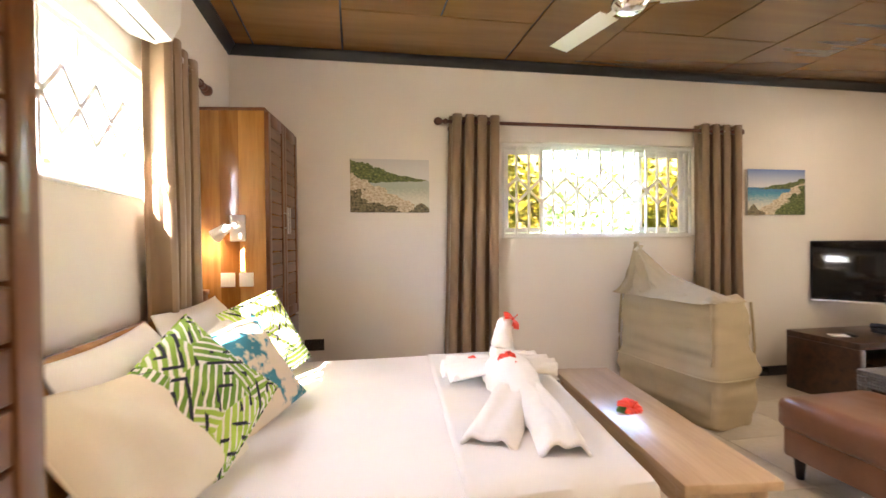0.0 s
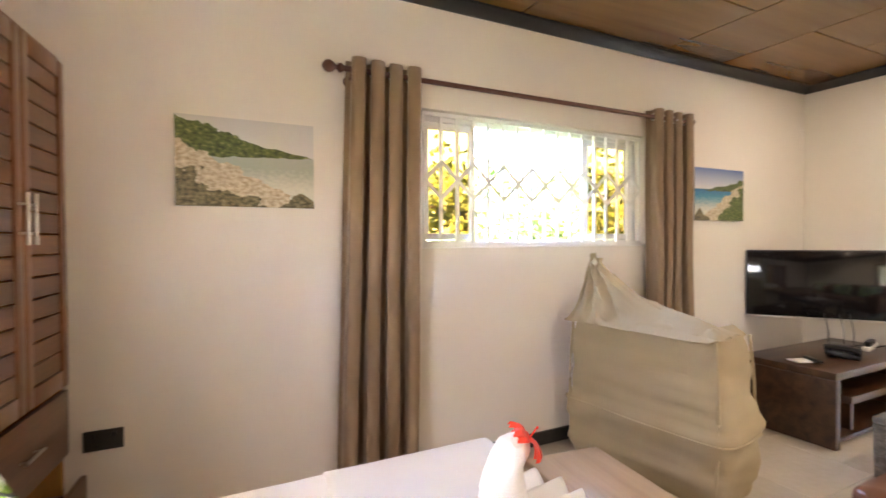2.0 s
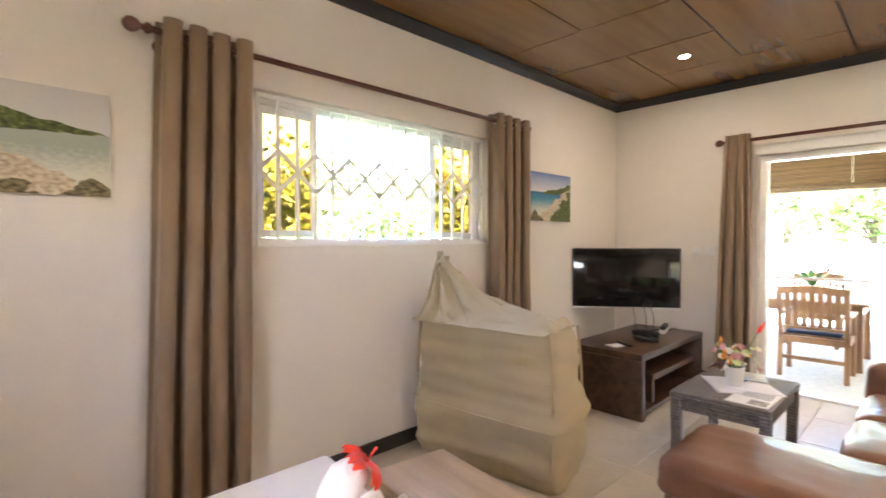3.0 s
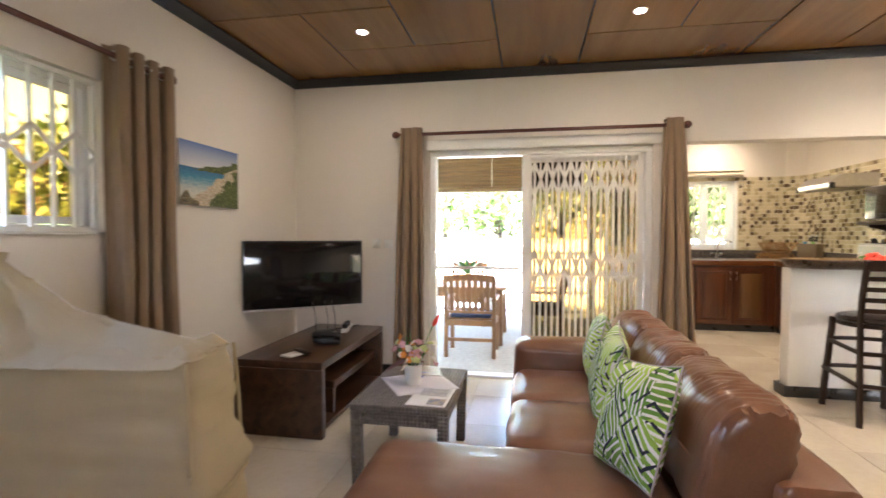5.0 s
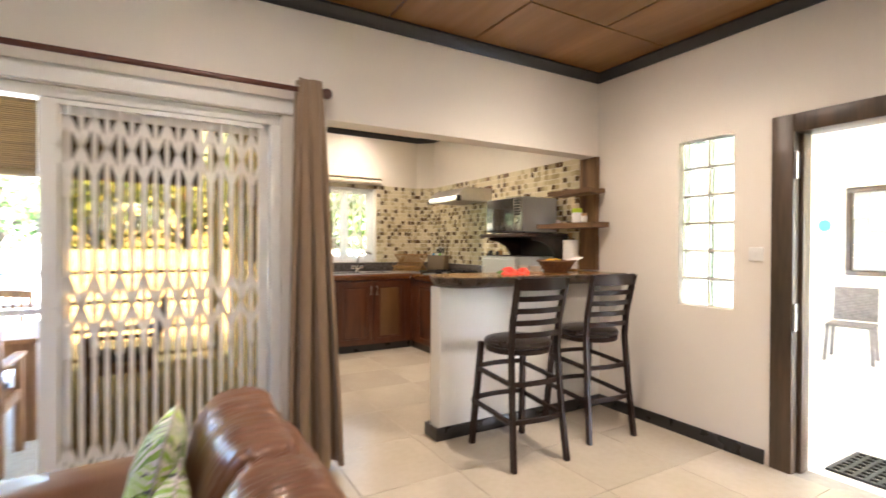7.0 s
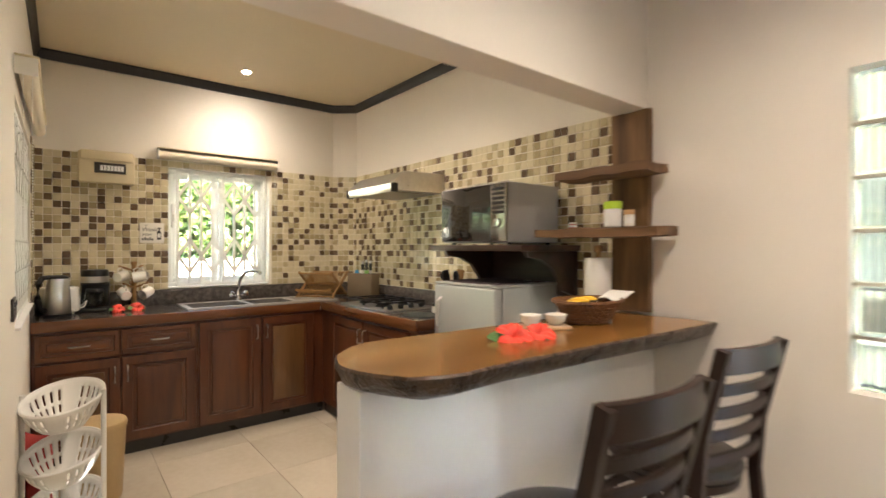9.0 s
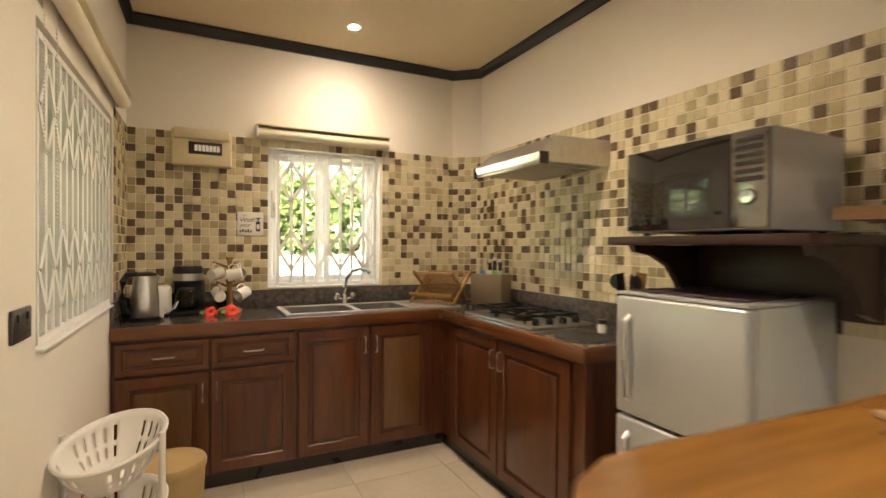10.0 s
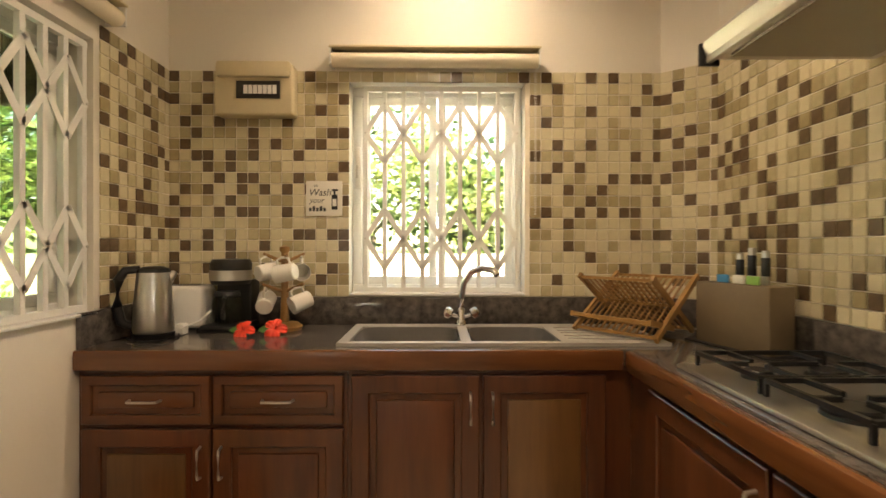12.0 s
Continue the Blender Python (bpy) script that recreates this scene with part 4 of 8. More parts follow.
def over_edge(s, lo, hi, r, drop):
    """Arc-length coordinate s across a top from lo to hi with rounded edges of radius r: returns (offset, drop)."""
    q = r * math.pi / 2
    if s < 0:
        e = -s
        return (lo - r * math.sin(min(e / r, math.pi / 2)), r * (1 - math.cos(min(e / r, math.pi / 2))) + max(0, e - q))
    L = hi - lo
    if s > L:
        e = s - L
        return (hi + r * math.sin(min(e / r, math.pi / 2)), r * (1 - math.cos(min(e / r, math.pi / 2))) + max(0, e - q))
    return (lo + s, 0.0)


def bedsheet(x0, x1, z, drop, lift, amp):
    r = 0.045
    ly, lx = BY1 - BY0 - 2 * r, x1 - r - x0

    def f(u, v):
        sy = -drop + (ly + 2 * drop) * v
        sx = (lx + drop) * u
        y, dy = over_edge(sy, BY0 + r, BY1 - r, r, drop)
        x, dx = over_edge(sx, x0, x1 - r, r, drop)
        d = max(dx, dy)
        nz = 0.5 * noise.noise(Vector((x * 2.2, y * 3.5, 1.0))) + 0.3 * noise.noise(Vector((x * 5, y * 9, 4.0)))
        side = min(1.0, d / 0.12)
        zz = z + lift - d + amp * nz * (1 - side)
        if dy > 0.03:
            y += (1 if y > 2 else -1) * (0.012 * math.sin(x * 17) * side + lift)
        if dx > 0.03:
            x += 0.012 * math.sin(y * 15) * side + lift
        return (x, y, max(zz, 0.16))
    return f




def askew(p):
    """The foot of the bed stands askew: its south corner lies nearer the head."""
    x, y, z = p
    return (x - 0.135 * (BY1 - y) * max(0.0, (x - BX0) / (BX1 - BX0)), y, z)


bm = bmesh.new()
_top = bedsheet(BX0 + 0.02, BX1, BZ, 0.30, 0.0, 0.012)
sheet(bm, 56, 60, lambda u, v: askew(_top(u, v)))
part("sheet", bm, M_linen, bed, "smooth white cotton sheet").modifiers.new("thickness", "SOLIDIFY").thickness = 0.004
bm = bmesh.new()


def fold(u, v):
    f = bedsheet(0.40, BX1 + 0.004, BZ, 0.26, 0.007, 0.012)
    x, y, z = f(u, v)
    return askew((x, y, z))


sheet(bm, 36, 50, fold)
part("folded_top_sheet", bm, M_linen, bed, "white top sheet folded across the foot of the bed").modifiers.new("thickness", "SOLIDIFY").thickness = 0.006
hb = part("headboard", bm_of((-0.945, BY0 - 0.02, 0.2, -0.90, BY1 + 0.02, 0.90), (-0.95, BY0 - 0.03, 0.90, -0.885, BY1 - 0.03, 0.965), bevel=0.006), M_teak, bed, "honey wood headboard")
for y in (BY0 - 0.06, BY1 - 0.04):
    bm = bm_of((-0.952, y, 0.0, -0.882, y + 0.07, 1.0), (-0.957, y - 0.006, 1.0, -0.876, y + 0.076, 1.03), bevel=0.006)
    part("bedpost", bm, M_teakd, bed)

PIL = lambda x, y, z, ry, rz, roll=0: Matrix.Translation((x, y, z)) @ pose(0, 0, 0, 0, 0, rz) @ pose(0, 0, 0, 0, ry, 0) @ pose(0, 0, 0, 0, 0, roll)
cushion("pillow", PIL(-0.72, 2.42, 0.80, 62, -4, 90), 0.72, 0.46, 0.17, M_linen, "plump white pillow leaning on the headboard", "pillow", 11, group="pillows", wrinkle=0.02)
cushion("pillow", PIL(-0.72, 1.66, 0.79, 60, 3, 90), 0.72, 0.46, 0.17, M_linen, "plump white pillow leaning on the headboard", "pillow", 12, group="pillows", wrinkle=0.02)
cushion("pillow", PIL(-0.60, 1.42, 0.755, 48, -6, 84), 0.66, 0.44, 0.16, M_cream_linen, "creased cream pillow in front of the white ones", "pillow", 13, group="pillows", wrinkle=0.028)
cushion("pillow", PIL(-0.56, 2.30, 0.76, 55, 6, 90), 0.62, 0.42, 0.16, M_linen, "white pillow leaning on another pillow", "pillow", 14, group="pillows", wrinkle=0.02)
cushion("cushion", PIL(-0.53, 1.56, 0.81, 62, -45, 38), 0.40, 0.40, 0.14, M_leaf, "green leaf print cushion standing on one corner on the bed", "cushion", 15, group="bed cushions")
cushion("cushion", PIL(-0.46, 1.95, 0.78, 58, -35, 12), 0.40, 0.40, 0.13, M_turtle, "cushion with a blue sea turtle on a sandy map print", "cushion", 16, group="bed cushions")
cushion("cushion", PIL(-0.50, 2.56, 0.80, 66, -40, 14), 0.43, 0.43, 0.14, M_leaf, "green leaf print cushion leaning beside the wardrobe", "cushion", 17, group="bed cushions")


def hibiscus(at, size, label, rz=0.0, tilt=0.0, leaf=True):
    """Five broad ruffled petals round a short stamen."""
    t = thing("hibiscus_flower", at, label, "flower", "hibiscus flowers", rz)
    t.matrix_basis = pose(*at, tilt, 0, rz)
    for k in range(5):
        bm = bmesh.new()
        a0 = 2 * math.pi * k / 5 + 0.2 * math.sin(k * 2.7)

        def f(u, v):
            w = size * (0.10 + 0.72 * math.sin(math.pi * (0.04 + 0.66 * u)) ** 1.3)
            q = (v - 0.5) * w
            r = size * u * (1 - 0.12 * abs(2 * v - 1) ** 2)
            z = size * (0.02 + 0.75 * u ** 0.8 - 0.80 * u ** 2.2) + 0.09 * size * math.sin(v * 15 + 2 * k) * u ** 2 + 0.05 * k * size * 0.3
            return (r * math.cos(a0) - q * math.sin(a0), r * math.sin(a0) + q * math.cos(a0), z)
        sheet(bm, 9, 10, f)
        part("petal", bm, M_red, t)
    bm = bmesh.new()
    tube(bm, [(0, 0, 0), (size * 0.08, 0, size * 0.35), (size * 0.2, 0.06 * size, size * 0.72)], size * 0.04, 6)
    lathe(bm, [(0.001, 0), (size * 0.07, size * 0.08), (0.001, size * 0.16)], 8, pose(size * 0.2, 0.06 * size, size * 0.68))
    part("stamen", bm, M_red, t)
    if leaf:
        bm = bmesh.new()
        sheet(bm, 6, 4, lambda u, v: (-size * (0.2 + 1.1 * u), (v - 0.5) * size * 0.7 * math.sin(math.pi * (0.1 + 0.85 * u)), 0.004 + size * 0.15 * u * (1 - u) + 0.1 * size * abs(v - 0.5)))
        part("leaf", bm, M_green, t, "green leaf")
    return t


# towel folded into a swan on the bed
sw = thing("towel_swan", (0.67, 2.15, BZ + 0.012), "white towel folded into a swan on the bed", "towel")


def towel_tube(name, pts, rad, flat=1.0, seed=0.0, amp=0.012):
    bm = bmesh.new()
    m = len(pts) * 5
    P = [Vector(p) for p in pts]

    def at(s):
        s *= len(P) - 1
        i = min(int(s), len(P) - 2)
        a = s - i
        p0, p1, p2, p3 = P[max(i - 1, 0)], P[i], P[i + 1], P[min(i + 2, len(P) - 1)]
        return 0.5 * ((2 * p1) + (-p0 + p2) * a + (2 * p0 - 5 * p1 + 4 * p2 - p3) * a * a + (-p0 + 3 * p1 - 3 * p2 + p3) * a ** 3)
    vs = tube(bm, [at(i / m) for i in range(m + 1)], lambda s: rad(s), 18)
    for v in vs:
        nv = v.co + Vector((seed, seed, seed))
        v.co += Vector((0, 0, 1)) * 0 + amp * noise.noise_vector(nv * 16) + 0.4 * amp * noise.noise_vector(nv * 40)
        v.co.z = max(v.co.z * flat if flat != 1 else v.co.z, 0.002)
    return part(name, bm, M_towel, sw)


towel_tube("neck", [(0.0, 0.0, 0.0), (0.0, 0.06, 0.09), (0.005, 0.075, 0.19), (0.005, 0.05, 0.27), (0.0, 0.01, 0.315)], lambda q: 0.085 - 0.045 * min(1, q * 1.4) - 0.022 * max(0, q - 0.85) * 6, seed=1, amp=0.008)
towel_tube("body", [(-0.02, 0.12, 0.02), (0.0, 0.0, 0.05), (-0.01, -0.16, 0.045), (-0.03, -0.34, 0.02)], lambda q: 0.075 + 0.04 * math.sin(math.pi * q), seed=4, amp=0.018)


def towel_strip(name, pts, width, seed):
    """A rolled, flattened end of the towel along pts, with soft lengthwise creases."""
    bm = bmesh.new()
    P = [Vector(p) for p in pts]

    def f(u, v):
        k = min(int(u * (len(P) - 1)), len(P) - 2)
        a = u * (len(P) - 1) - k
        p, d = P[k].lerp(P[k + 1], a), P[k + 1] - P[k]
        n_ = Vector((-d.y, d.x, 0)).normalized()
        q = 2 * v - 1
        z = p.z * (1 - 0.85 * q ** 4) + 0.008 * noise.noise(Vector((u * 5, v * 7, seed))) + 0.006 * math.sin(v * 13 + seed + 2 * u)
        pos = p + n_ * q * width / 2
        return (pos.x, pos.y, max(0.004, z))
    sheet(bm, 22, 18, f)
    part(name, bm, M_towel, sw).modifiers.new("thickness", "SOLIDIFY").thickness = 0.012


towel_strip("tail", [(0.02, -0.08, 0.10), (-0.08, -0.30, 0.085), (-0.20, -0.50, 0.05), (-0.28, -0.65, 0.03)], 0.20, 3)
towel_strip("tail", [(-0.02, -0.12, 0.12), (-0.01, -0.36, 0.095), (-0.02, -0.58, 0.07), (-0.06, -0.78, 0.045)], 0.17, 8)
for sgn in (1, -1):
    bm = bmesh.new()

    def f(u, v):
        pleat = 0.022 * math.sin(v * math.pi * 9)
        L = 0.20 + 0.07 * math.sin(v * 3)
        return (sgn * (0.03 + L * u), 0.22 - 0.30 * v + 0.06 * u, 0.045 + 0.05 * (1 - u) + pleat * (0.4 + 0.7 * u) + 0.03 * u * (1 - v))
    sheet(bm, 14, 54, f)
    part("wing", bm, M_towel, sw, "pleated towel wing").modifiers.new("thickness", "SOLIDIFY").thickness = 0.008
hibiscus((0.645, 2.04, BZ + 0.14), 0.062, "red hibiscus flower tucked into the towel swan", 10, 68, leaf=False)
hibiscus((0.70, 2.175, BZ + 0.315), 0.055, "red hibiscus flower on the swan's head", 60, 50, leaf=False)
hibiscus((0.55, 2.34, BZ + 0.09), 0.03, "small red flower behind the towel swan", 10, 60, leaf=False)
hibiscus((-0.40, 2.16, BZ + 0.05), 0.065, "red hibiscus flower lying beside the cushions", 15, 60)
hibiscus((1.29, 2.10, 0.455), 0.07, "red hibiscus flower with a dark leaf on the bench", 10, 35)

# bench at the foot of the bed
bn = thing("bench", (1.055, 1.40, 0), "low pale varnished wooden bench at the foot of the bed", "bench", rz=-7)
BW, BL = 0.36, 1.53
boxpart("bench_top", (0.0, 0.0, 0.415, BW, BL, 0.45), M_pale, bn, bevel=0.006)
part("apron", bm_of((0.03, 0.05, 0.32, 0.05, BL - 0.05, 0.414), (BW - 0.05, 0.05, 0.32, BW - 0.03, BL - 0.05, 0.414), (0.05, 0.05, 0.32, BW - 0.05, 0.07, 0.414), (0.05, BL - 0.07, 0.32, BW - 0.05, BL - 0.05, 0.414), bevel=0.003), M_pale, bn)
for x in (0.025, BW - 0.085):
    for y in (0.045, BL - 0.105):
        boxpart("leg", (x, y, 0.0, x + 0.06, y + 0.06, 0.40), M_pale, bn, bevel=0.004)

# reading lamp and switches on the wardrobe's side
lampm = pose(XW + 0.003, 3.095, 0, 0, 0, -7.0)
lp = thing("wall_lamp", (-0.735, 3.066, 1.40), "white adjustable reading lamp, lit, on the wardrobe side", "wall lamp", rz=-7)
boxpart("back_plate", (-0.045, -0.022, -0.09, 0.045, -0.003, 0.07), M_plastic, lp, bevel=0.004)
bm = bmesh.new()
cyl(bm, (0, -0.02, 0.01), (0, -0.055, 0.01), 0.022, seg=16)
tube(bm, [(0, -0.05, 0.01), (-0.03, -0.07, 0.0), (-0.05, -0.08, -0.02)], 0.009, 8)
part("arm", bm, M_plastic, lp)
bm = bmesh.new()
SHM = Matrix.Translation((-0.055, -0.085, -0.02)) @ pose(0, 0, 0, 8, 55, 0)
lathe(bm, [(0.02, 0.03), (0.028, 0.02), (0.033, -0.02), (0.043, -0.07), (0.040, -0.07), (0.028, -0.01)], 20, SHM)
part("shade", bm, M_plastic, lp)
bm = bmesh.new()
lathe(bm, [(0.002, -0.068), (0.03, -0.066), (0.034, -0.05), (0.02, -0.03), (0.002, -0.02)], 16, SHM)
part("bulb", bm, M_bulb, lp, "glowing warm bulb")
wl = new("reading_light", bpy.data.lights.new("reading_light", "SPOT"))
wl.data.energy, wl.data.color, wl.data.shadow_soft_size, wl.data.spot_size, wl.data.spot_blend = 0.14, (1.0, 0.72, 0.38), 0.03, radians(140), 0.6
wl.matrix_world = look((-0.85, 3.00, 1.33), (-0.95, 3.03, 1.0))


def switch(at, rz, label, w=0.085, h=0.085, material=None, kind="plain", tilt=0):
    """A wall plate; local y points out of the wall."""
    t = thing("wall_switch" if kind != "socket" else "wall_socket", at, label, "switch" if kind != "socket" else "socket", rz=rz)
    boxpart("plate", (-w / 2, 0.0, -h / 2, w / 2, 0.010, h / 2), material or M_plastic, t, bevel=0.003)
    if kind == "socket":
        for x in (-w / 4, w / 4):
            boxpart("rocker", (x - 0.01, 0.009, h * 0.12, x + 0.01, 0.014, h * 0.36), M_blackp, t, bevel=0.002)
            bm = bm_of((x - 0.004, 0.0095, -0.005, x + 0.004, 0.0108, 0.005), (x - 0.016, 0.0095, -0.028, x - 0.008, 0.0108, -0.022), (x + 0.008, 0.0095, -0.028, x + 0.016, 0.0108, -0.022))
            part("pin_holes", bm, M_blackp, t)
    else:
        boxpart("rocker", (-0.012, 0.009, -0.02, 0.012, 0.015, 0.02), material or M_plastic, t, bevel=0.003)
    return t


switch((-0.80, 3.074, 1.075), 173, "white plastic switch plate on the wardrobe side")
switch((-0.69, 3.060, 1.075), 173, "white plastic switch plate on the wardrobe side")
M_sock = mat("dark_metal_plate", (0.05, 0.045, 0.04), 0.35, metal=0.6, var=0.1, scale=10)
switch((-0.357, YN - 0.0, 0.494), 180, "dark metal double socket low on the wall", 0.15, 0.09, M_sock, "socket")
switch((XE, 3.02, 1.24), 90, "white switch plate beside the curtain", 0.08, 0.08)
switch((XE, 2.90, 1.24), 90, "white switch plate beside the curtain", 0.08, 0.08)
switch((3.90, YS, 1.30), 0, "white light switch beside the doorway", 0.085, 0.085)


# pictures
def picture(at, w, h, material, label):
    t = thing("canvas_picture", at, label, "picture")
    boxpart("canvas", (-w / 2, -0.03, -h / 2, w / 2, -0.002, h / 2), M_paper, t, bevel=0.002)
    bm = bmesh.new()
    vs = [bm.verts.new(p) for p in ((-w / 2, -0.0335, -h / 2), (w / 2, -0.0335, -h / 2), (w / 2, -0.0335, h / 2), (-w / 2, -0.0335, h / 2))]
    vs2 = [bm.verts.new((v.co.x, -0.0305, v.co.z)) for v in vs]
    bm.faces.new(vs)
    for i in range(4):
        bm.faces.new((vs[i], vs2[i], vs2[(i + 1) % 4], vs[(i + 1) % 4]))
    part("print", bm, material, t)
    return t


picture((0.25, YN, 1.748), 0.63, 0.425, beach("rocky_cove_print", False, False), "canvas print of a rocky tropical cove with a sandy beach")
picture((3.87, YN, 1.73), 0.63, 0.425, beach("blue_bay_print", True, True), "canvas print of a blue bay and a curved white beach")

# air conditioner
ac = thing("air_conditioner", (XW, 1.32, 2.175), "white split air conditioner high on the wall", "air conditioner")
bm = bmesh.new()
prof = [(0.0, 0.0), (0.10, -0.035), (0.17, -0.02), (0.205, 0.05), (0.21, 0.16), (0.19, 0.26), (0.15, 0.29), (0.0, 0.29)]
for y in (0.0, 0.012, 0.85, 0.862):
    k = 0.97 if y in (0.0, 0.862) else 1.0
    for x, z in prof:
        bm.verts.new((x * k, y, 0.13 + (z - 0.13) * k))
bm.verts.ensure_lookup_table()
m = len(prof)
for j in range(3):
    for i in range(m - 1):
        bm.faces.new([bm.verts[j * m + i], bm.verts[j * m + i + 1], bm.verts[(j + 1) * m + i + 1], bm.verts[(j + 1) * m + i]])
bm.faces.new([bm.verts[i] for i in range(m)])
bm.faces.new([bm.verts[3 * m + i] for i in range(m)][::-1])
part("body", bm, M_plastic, ac)
boxpart("air_flap", (0.085, 0.05, -0.042, 0.165, 0.81, -0.034), M_plastic, ac, bevel=0.003).matrix_basis = pose(0, 0, 0, 0, -8, 0)
boxpart("air_slot", (0.11, 0.04, -0.034, 0.118, 0.82, -0.028), M_blackp, ac)

# ceiling fan
fan = thing("ceiling_fan", (1.28, 2.07, 2.32), "white ceiling fan with three blades under plywood panels", "ceiling fan")
bm = bmesh.new()
cyl(bm, (0, 0, 0.2), (0, 0, 0.45), 0.014, seg=12)
part("rod", bm, M_plastic, fan)
bm = bmesh.new()
lathe(bm, [(0.02, 0.40), (0.06, 0.42), (0.065, 0.478)], 24)
part("canopy", bm, M_plastic, fan)
bm = bmesh.new()
lathe(bm, [(0.01, 0.07), (0.06, 0.075), (0.085, 0.10), (0.09, 0.14), (0.07, 0.18), (0.02, 0.21)], 28)
part("motor", bm, M_chrome, fan)
for k in range(3):
    bm = bmesh.new()
    a = radians(100 + 120 * k)
    mm = pose(0, 0, 0.12, 0, 0, math.degrees(a)) @ pose(0, 0, 0, 10, 0, 0)
    vs = box(bm, 0.15, -0.06, -0.003, 0.60, 0.06, 0.003, bevel=0.002, seg=1)
    vs += box(bm, 0.07, -0.015, -0.004, 0.17, 0.015, 0.004)
    bmesh.ops.transform(bm, matrix=mm, verts=bm.verts[:])
    part("blade", bm, M_plastic, fan)


def downlight(at, label, lamp_e, r=0.035):
    t = thing("downlight", at, label, "downlight", "recessed downlights")
    bm = bmesh.new()
    lathe(bm, [(r * 0.8, -0.002), (r * 1.25, -0.006), (r * 1.3, 0.0), (r * 0.8, 0.004)], 20)
    part("trim_ring", bm, M_plastic, t)
    bm = bmesh.new()
    lathe(bm, [(0.001, -0.004), (r * 0.8, -0.003), (r * 0.8, 0.003)], 20)
    part("lens", bm, M_bulbw, t, "glowing lens")
    if lamp_e:
        lg = new("downlight_lamp", bpy.data.lights.new("downlight_lamp", "SPOT"))
        lg.data.energy, lg.data.color, lg.data.spot_size, lg.data.spot_blend, lg.data.shadow_soft_size = lamp_e, (1.0, 0.82, 0.58), radians(150), 1.0, 0.05
        lg.matrix_world = look((at[0], at[1], at[2] - 0.012), (at[0], at[1] + 0.001, at[2] - 1))
    return t


# the two at x 2.2 are unseen, added to brighten the room's south side
for x, y, e in ((4.19, 2.80, 0.25), (4.19, 0.88, 1.0), (4.19, -1.05, 5.0), (2.2, -1.05, 5.0), (2.2, 0.88, 1.2)):
    downlight((x, y, ZC), "small round ceiling downlight, lit", e)
downlight((8.10, -1.07, KZ), "small round ceiling downlight, lit, above the sink", 2.3)
downlight((6.6, -1.07, KZ), "small round ceiling downlight, lit, in the kitchen ceiling", 5.4)

# ---- living side ----
# beanbag chair
bb = thing("beanbag", (2.44, 3.27, 0.0), "large upright beige canvas beanbag with a crumpled top", "beanbag", rz=8)


def bag(u, v, w=0.40, d=0.97, h=0.86):
    a = 2 * math.pi * u
    z = h * min(1.0, v / 0.72)
    ca, sa = math.cos(a), math.sin(a)
    p = 0.28
    ex, ey = math.copysign(abs(ca) ** p, ca), math.copysign(abs(sa) ** p, sa)
    belly = 1.05 + 0.05 * math.sin(math.pi * min(1, v / 0.72)) - 0.11 * min(1, v / 0.72) ** 1.5 - 0.12 * max(0, 0.10 - v / 0.72) * 5
    x, y = ex * w / 2 * belly, ey * d / 2 * belly
    if v > 0.72:
        k = (v - 0.72) / 0.28
        s = math.cos(k * math.pi / 2)
        x, y = x * s, y * s
        z = h + 0.05 * math.sin(k * math.pi)
        z += (0.06 * noise.noise(Vector((x * 9, y * 9, 2.0))) + 0.03 * noise.noise(Vector((x * 22, y * 22, 5.0)))) * min(1, k * 3)
        z -= 0.05 * math.exp(-((y + 0.25) / 0.2) ** 2) * (1 - 0.2 * k)
    nz = noise.noise(Vector((x * 3, y * 3, z * 7))) * 0.026 + noise.noise(Vector((x * 5 + 3 * z, y * 4, z * 19))) * 0.014 - 0.016 * abs(noise.noise(Vector((x * 4, y * 3 + z, z * 9 + 5))))
    if v <= 0.74:
        x += ex * nz
        y += ey * nz
    return (x, y, max(0.0, z))


bm = bmesh.new()
sheet(bm, 96, 60, bag)
bmesh.ops.remove_doubles(bm, verts=bm.verts[:], dist=0.0008)
part("bag", bm, M_bean, bb)
bm = bmesh.new()


RIDGE = ((0.46, 0.10), (0.42, 0.26), (0.36, 0.43), (0.30, 0.40), (0.20, 0.29), (0.06, 0.17), (-0.10, 0.12), (-0.28, 0.085), (-0.45, 0.02))


def tip(u, v):
    """The slack end of the bag: a crumpled sail drawn up to a point at one side, its folds fanning out from the point."""
    k = min(int(u * (len(RIDGE) - 1)), len(RIDGE) - 2)
    a = u * (len(RIDGE) - 1) - k
    a = a * a * (3 - 2 * a)
    y = RIDGE[k][0] * (1 - a) + RIDGE[k + 1][0] * a
    h = RIDGE[k][1] * (1 - a) + RIDGE[k + 1][1] * a
    q = 2 * v - 1
    rise = max(0.0, 1 - abs(q)) ** (0.9 + 0.9 * u)
    ang = math.atan2(rise * h - 0.42, y - 0.40)
    crease = (0.07 * (0.5 - abs(math.sin(11 * ang + 1.8 * q + 0.6 * noise.noise(Vector((4 * y, 3 * q, 7)))))) + 0.04 * noise.noise(Vector((11 * ang, 4 * q, 1)))) * min(1, 5 * (1 - abs(q))) * (1 - 0.45 * rise)
    x = -0.06 + q * (0.205 - 0.10 * rise) + 0.05 * math.sin(5 * y + 3) * rise + crease
    z = 0.855 + h * rise + 0.35 * crease
    return (x, y + 0.3 * crease, z)


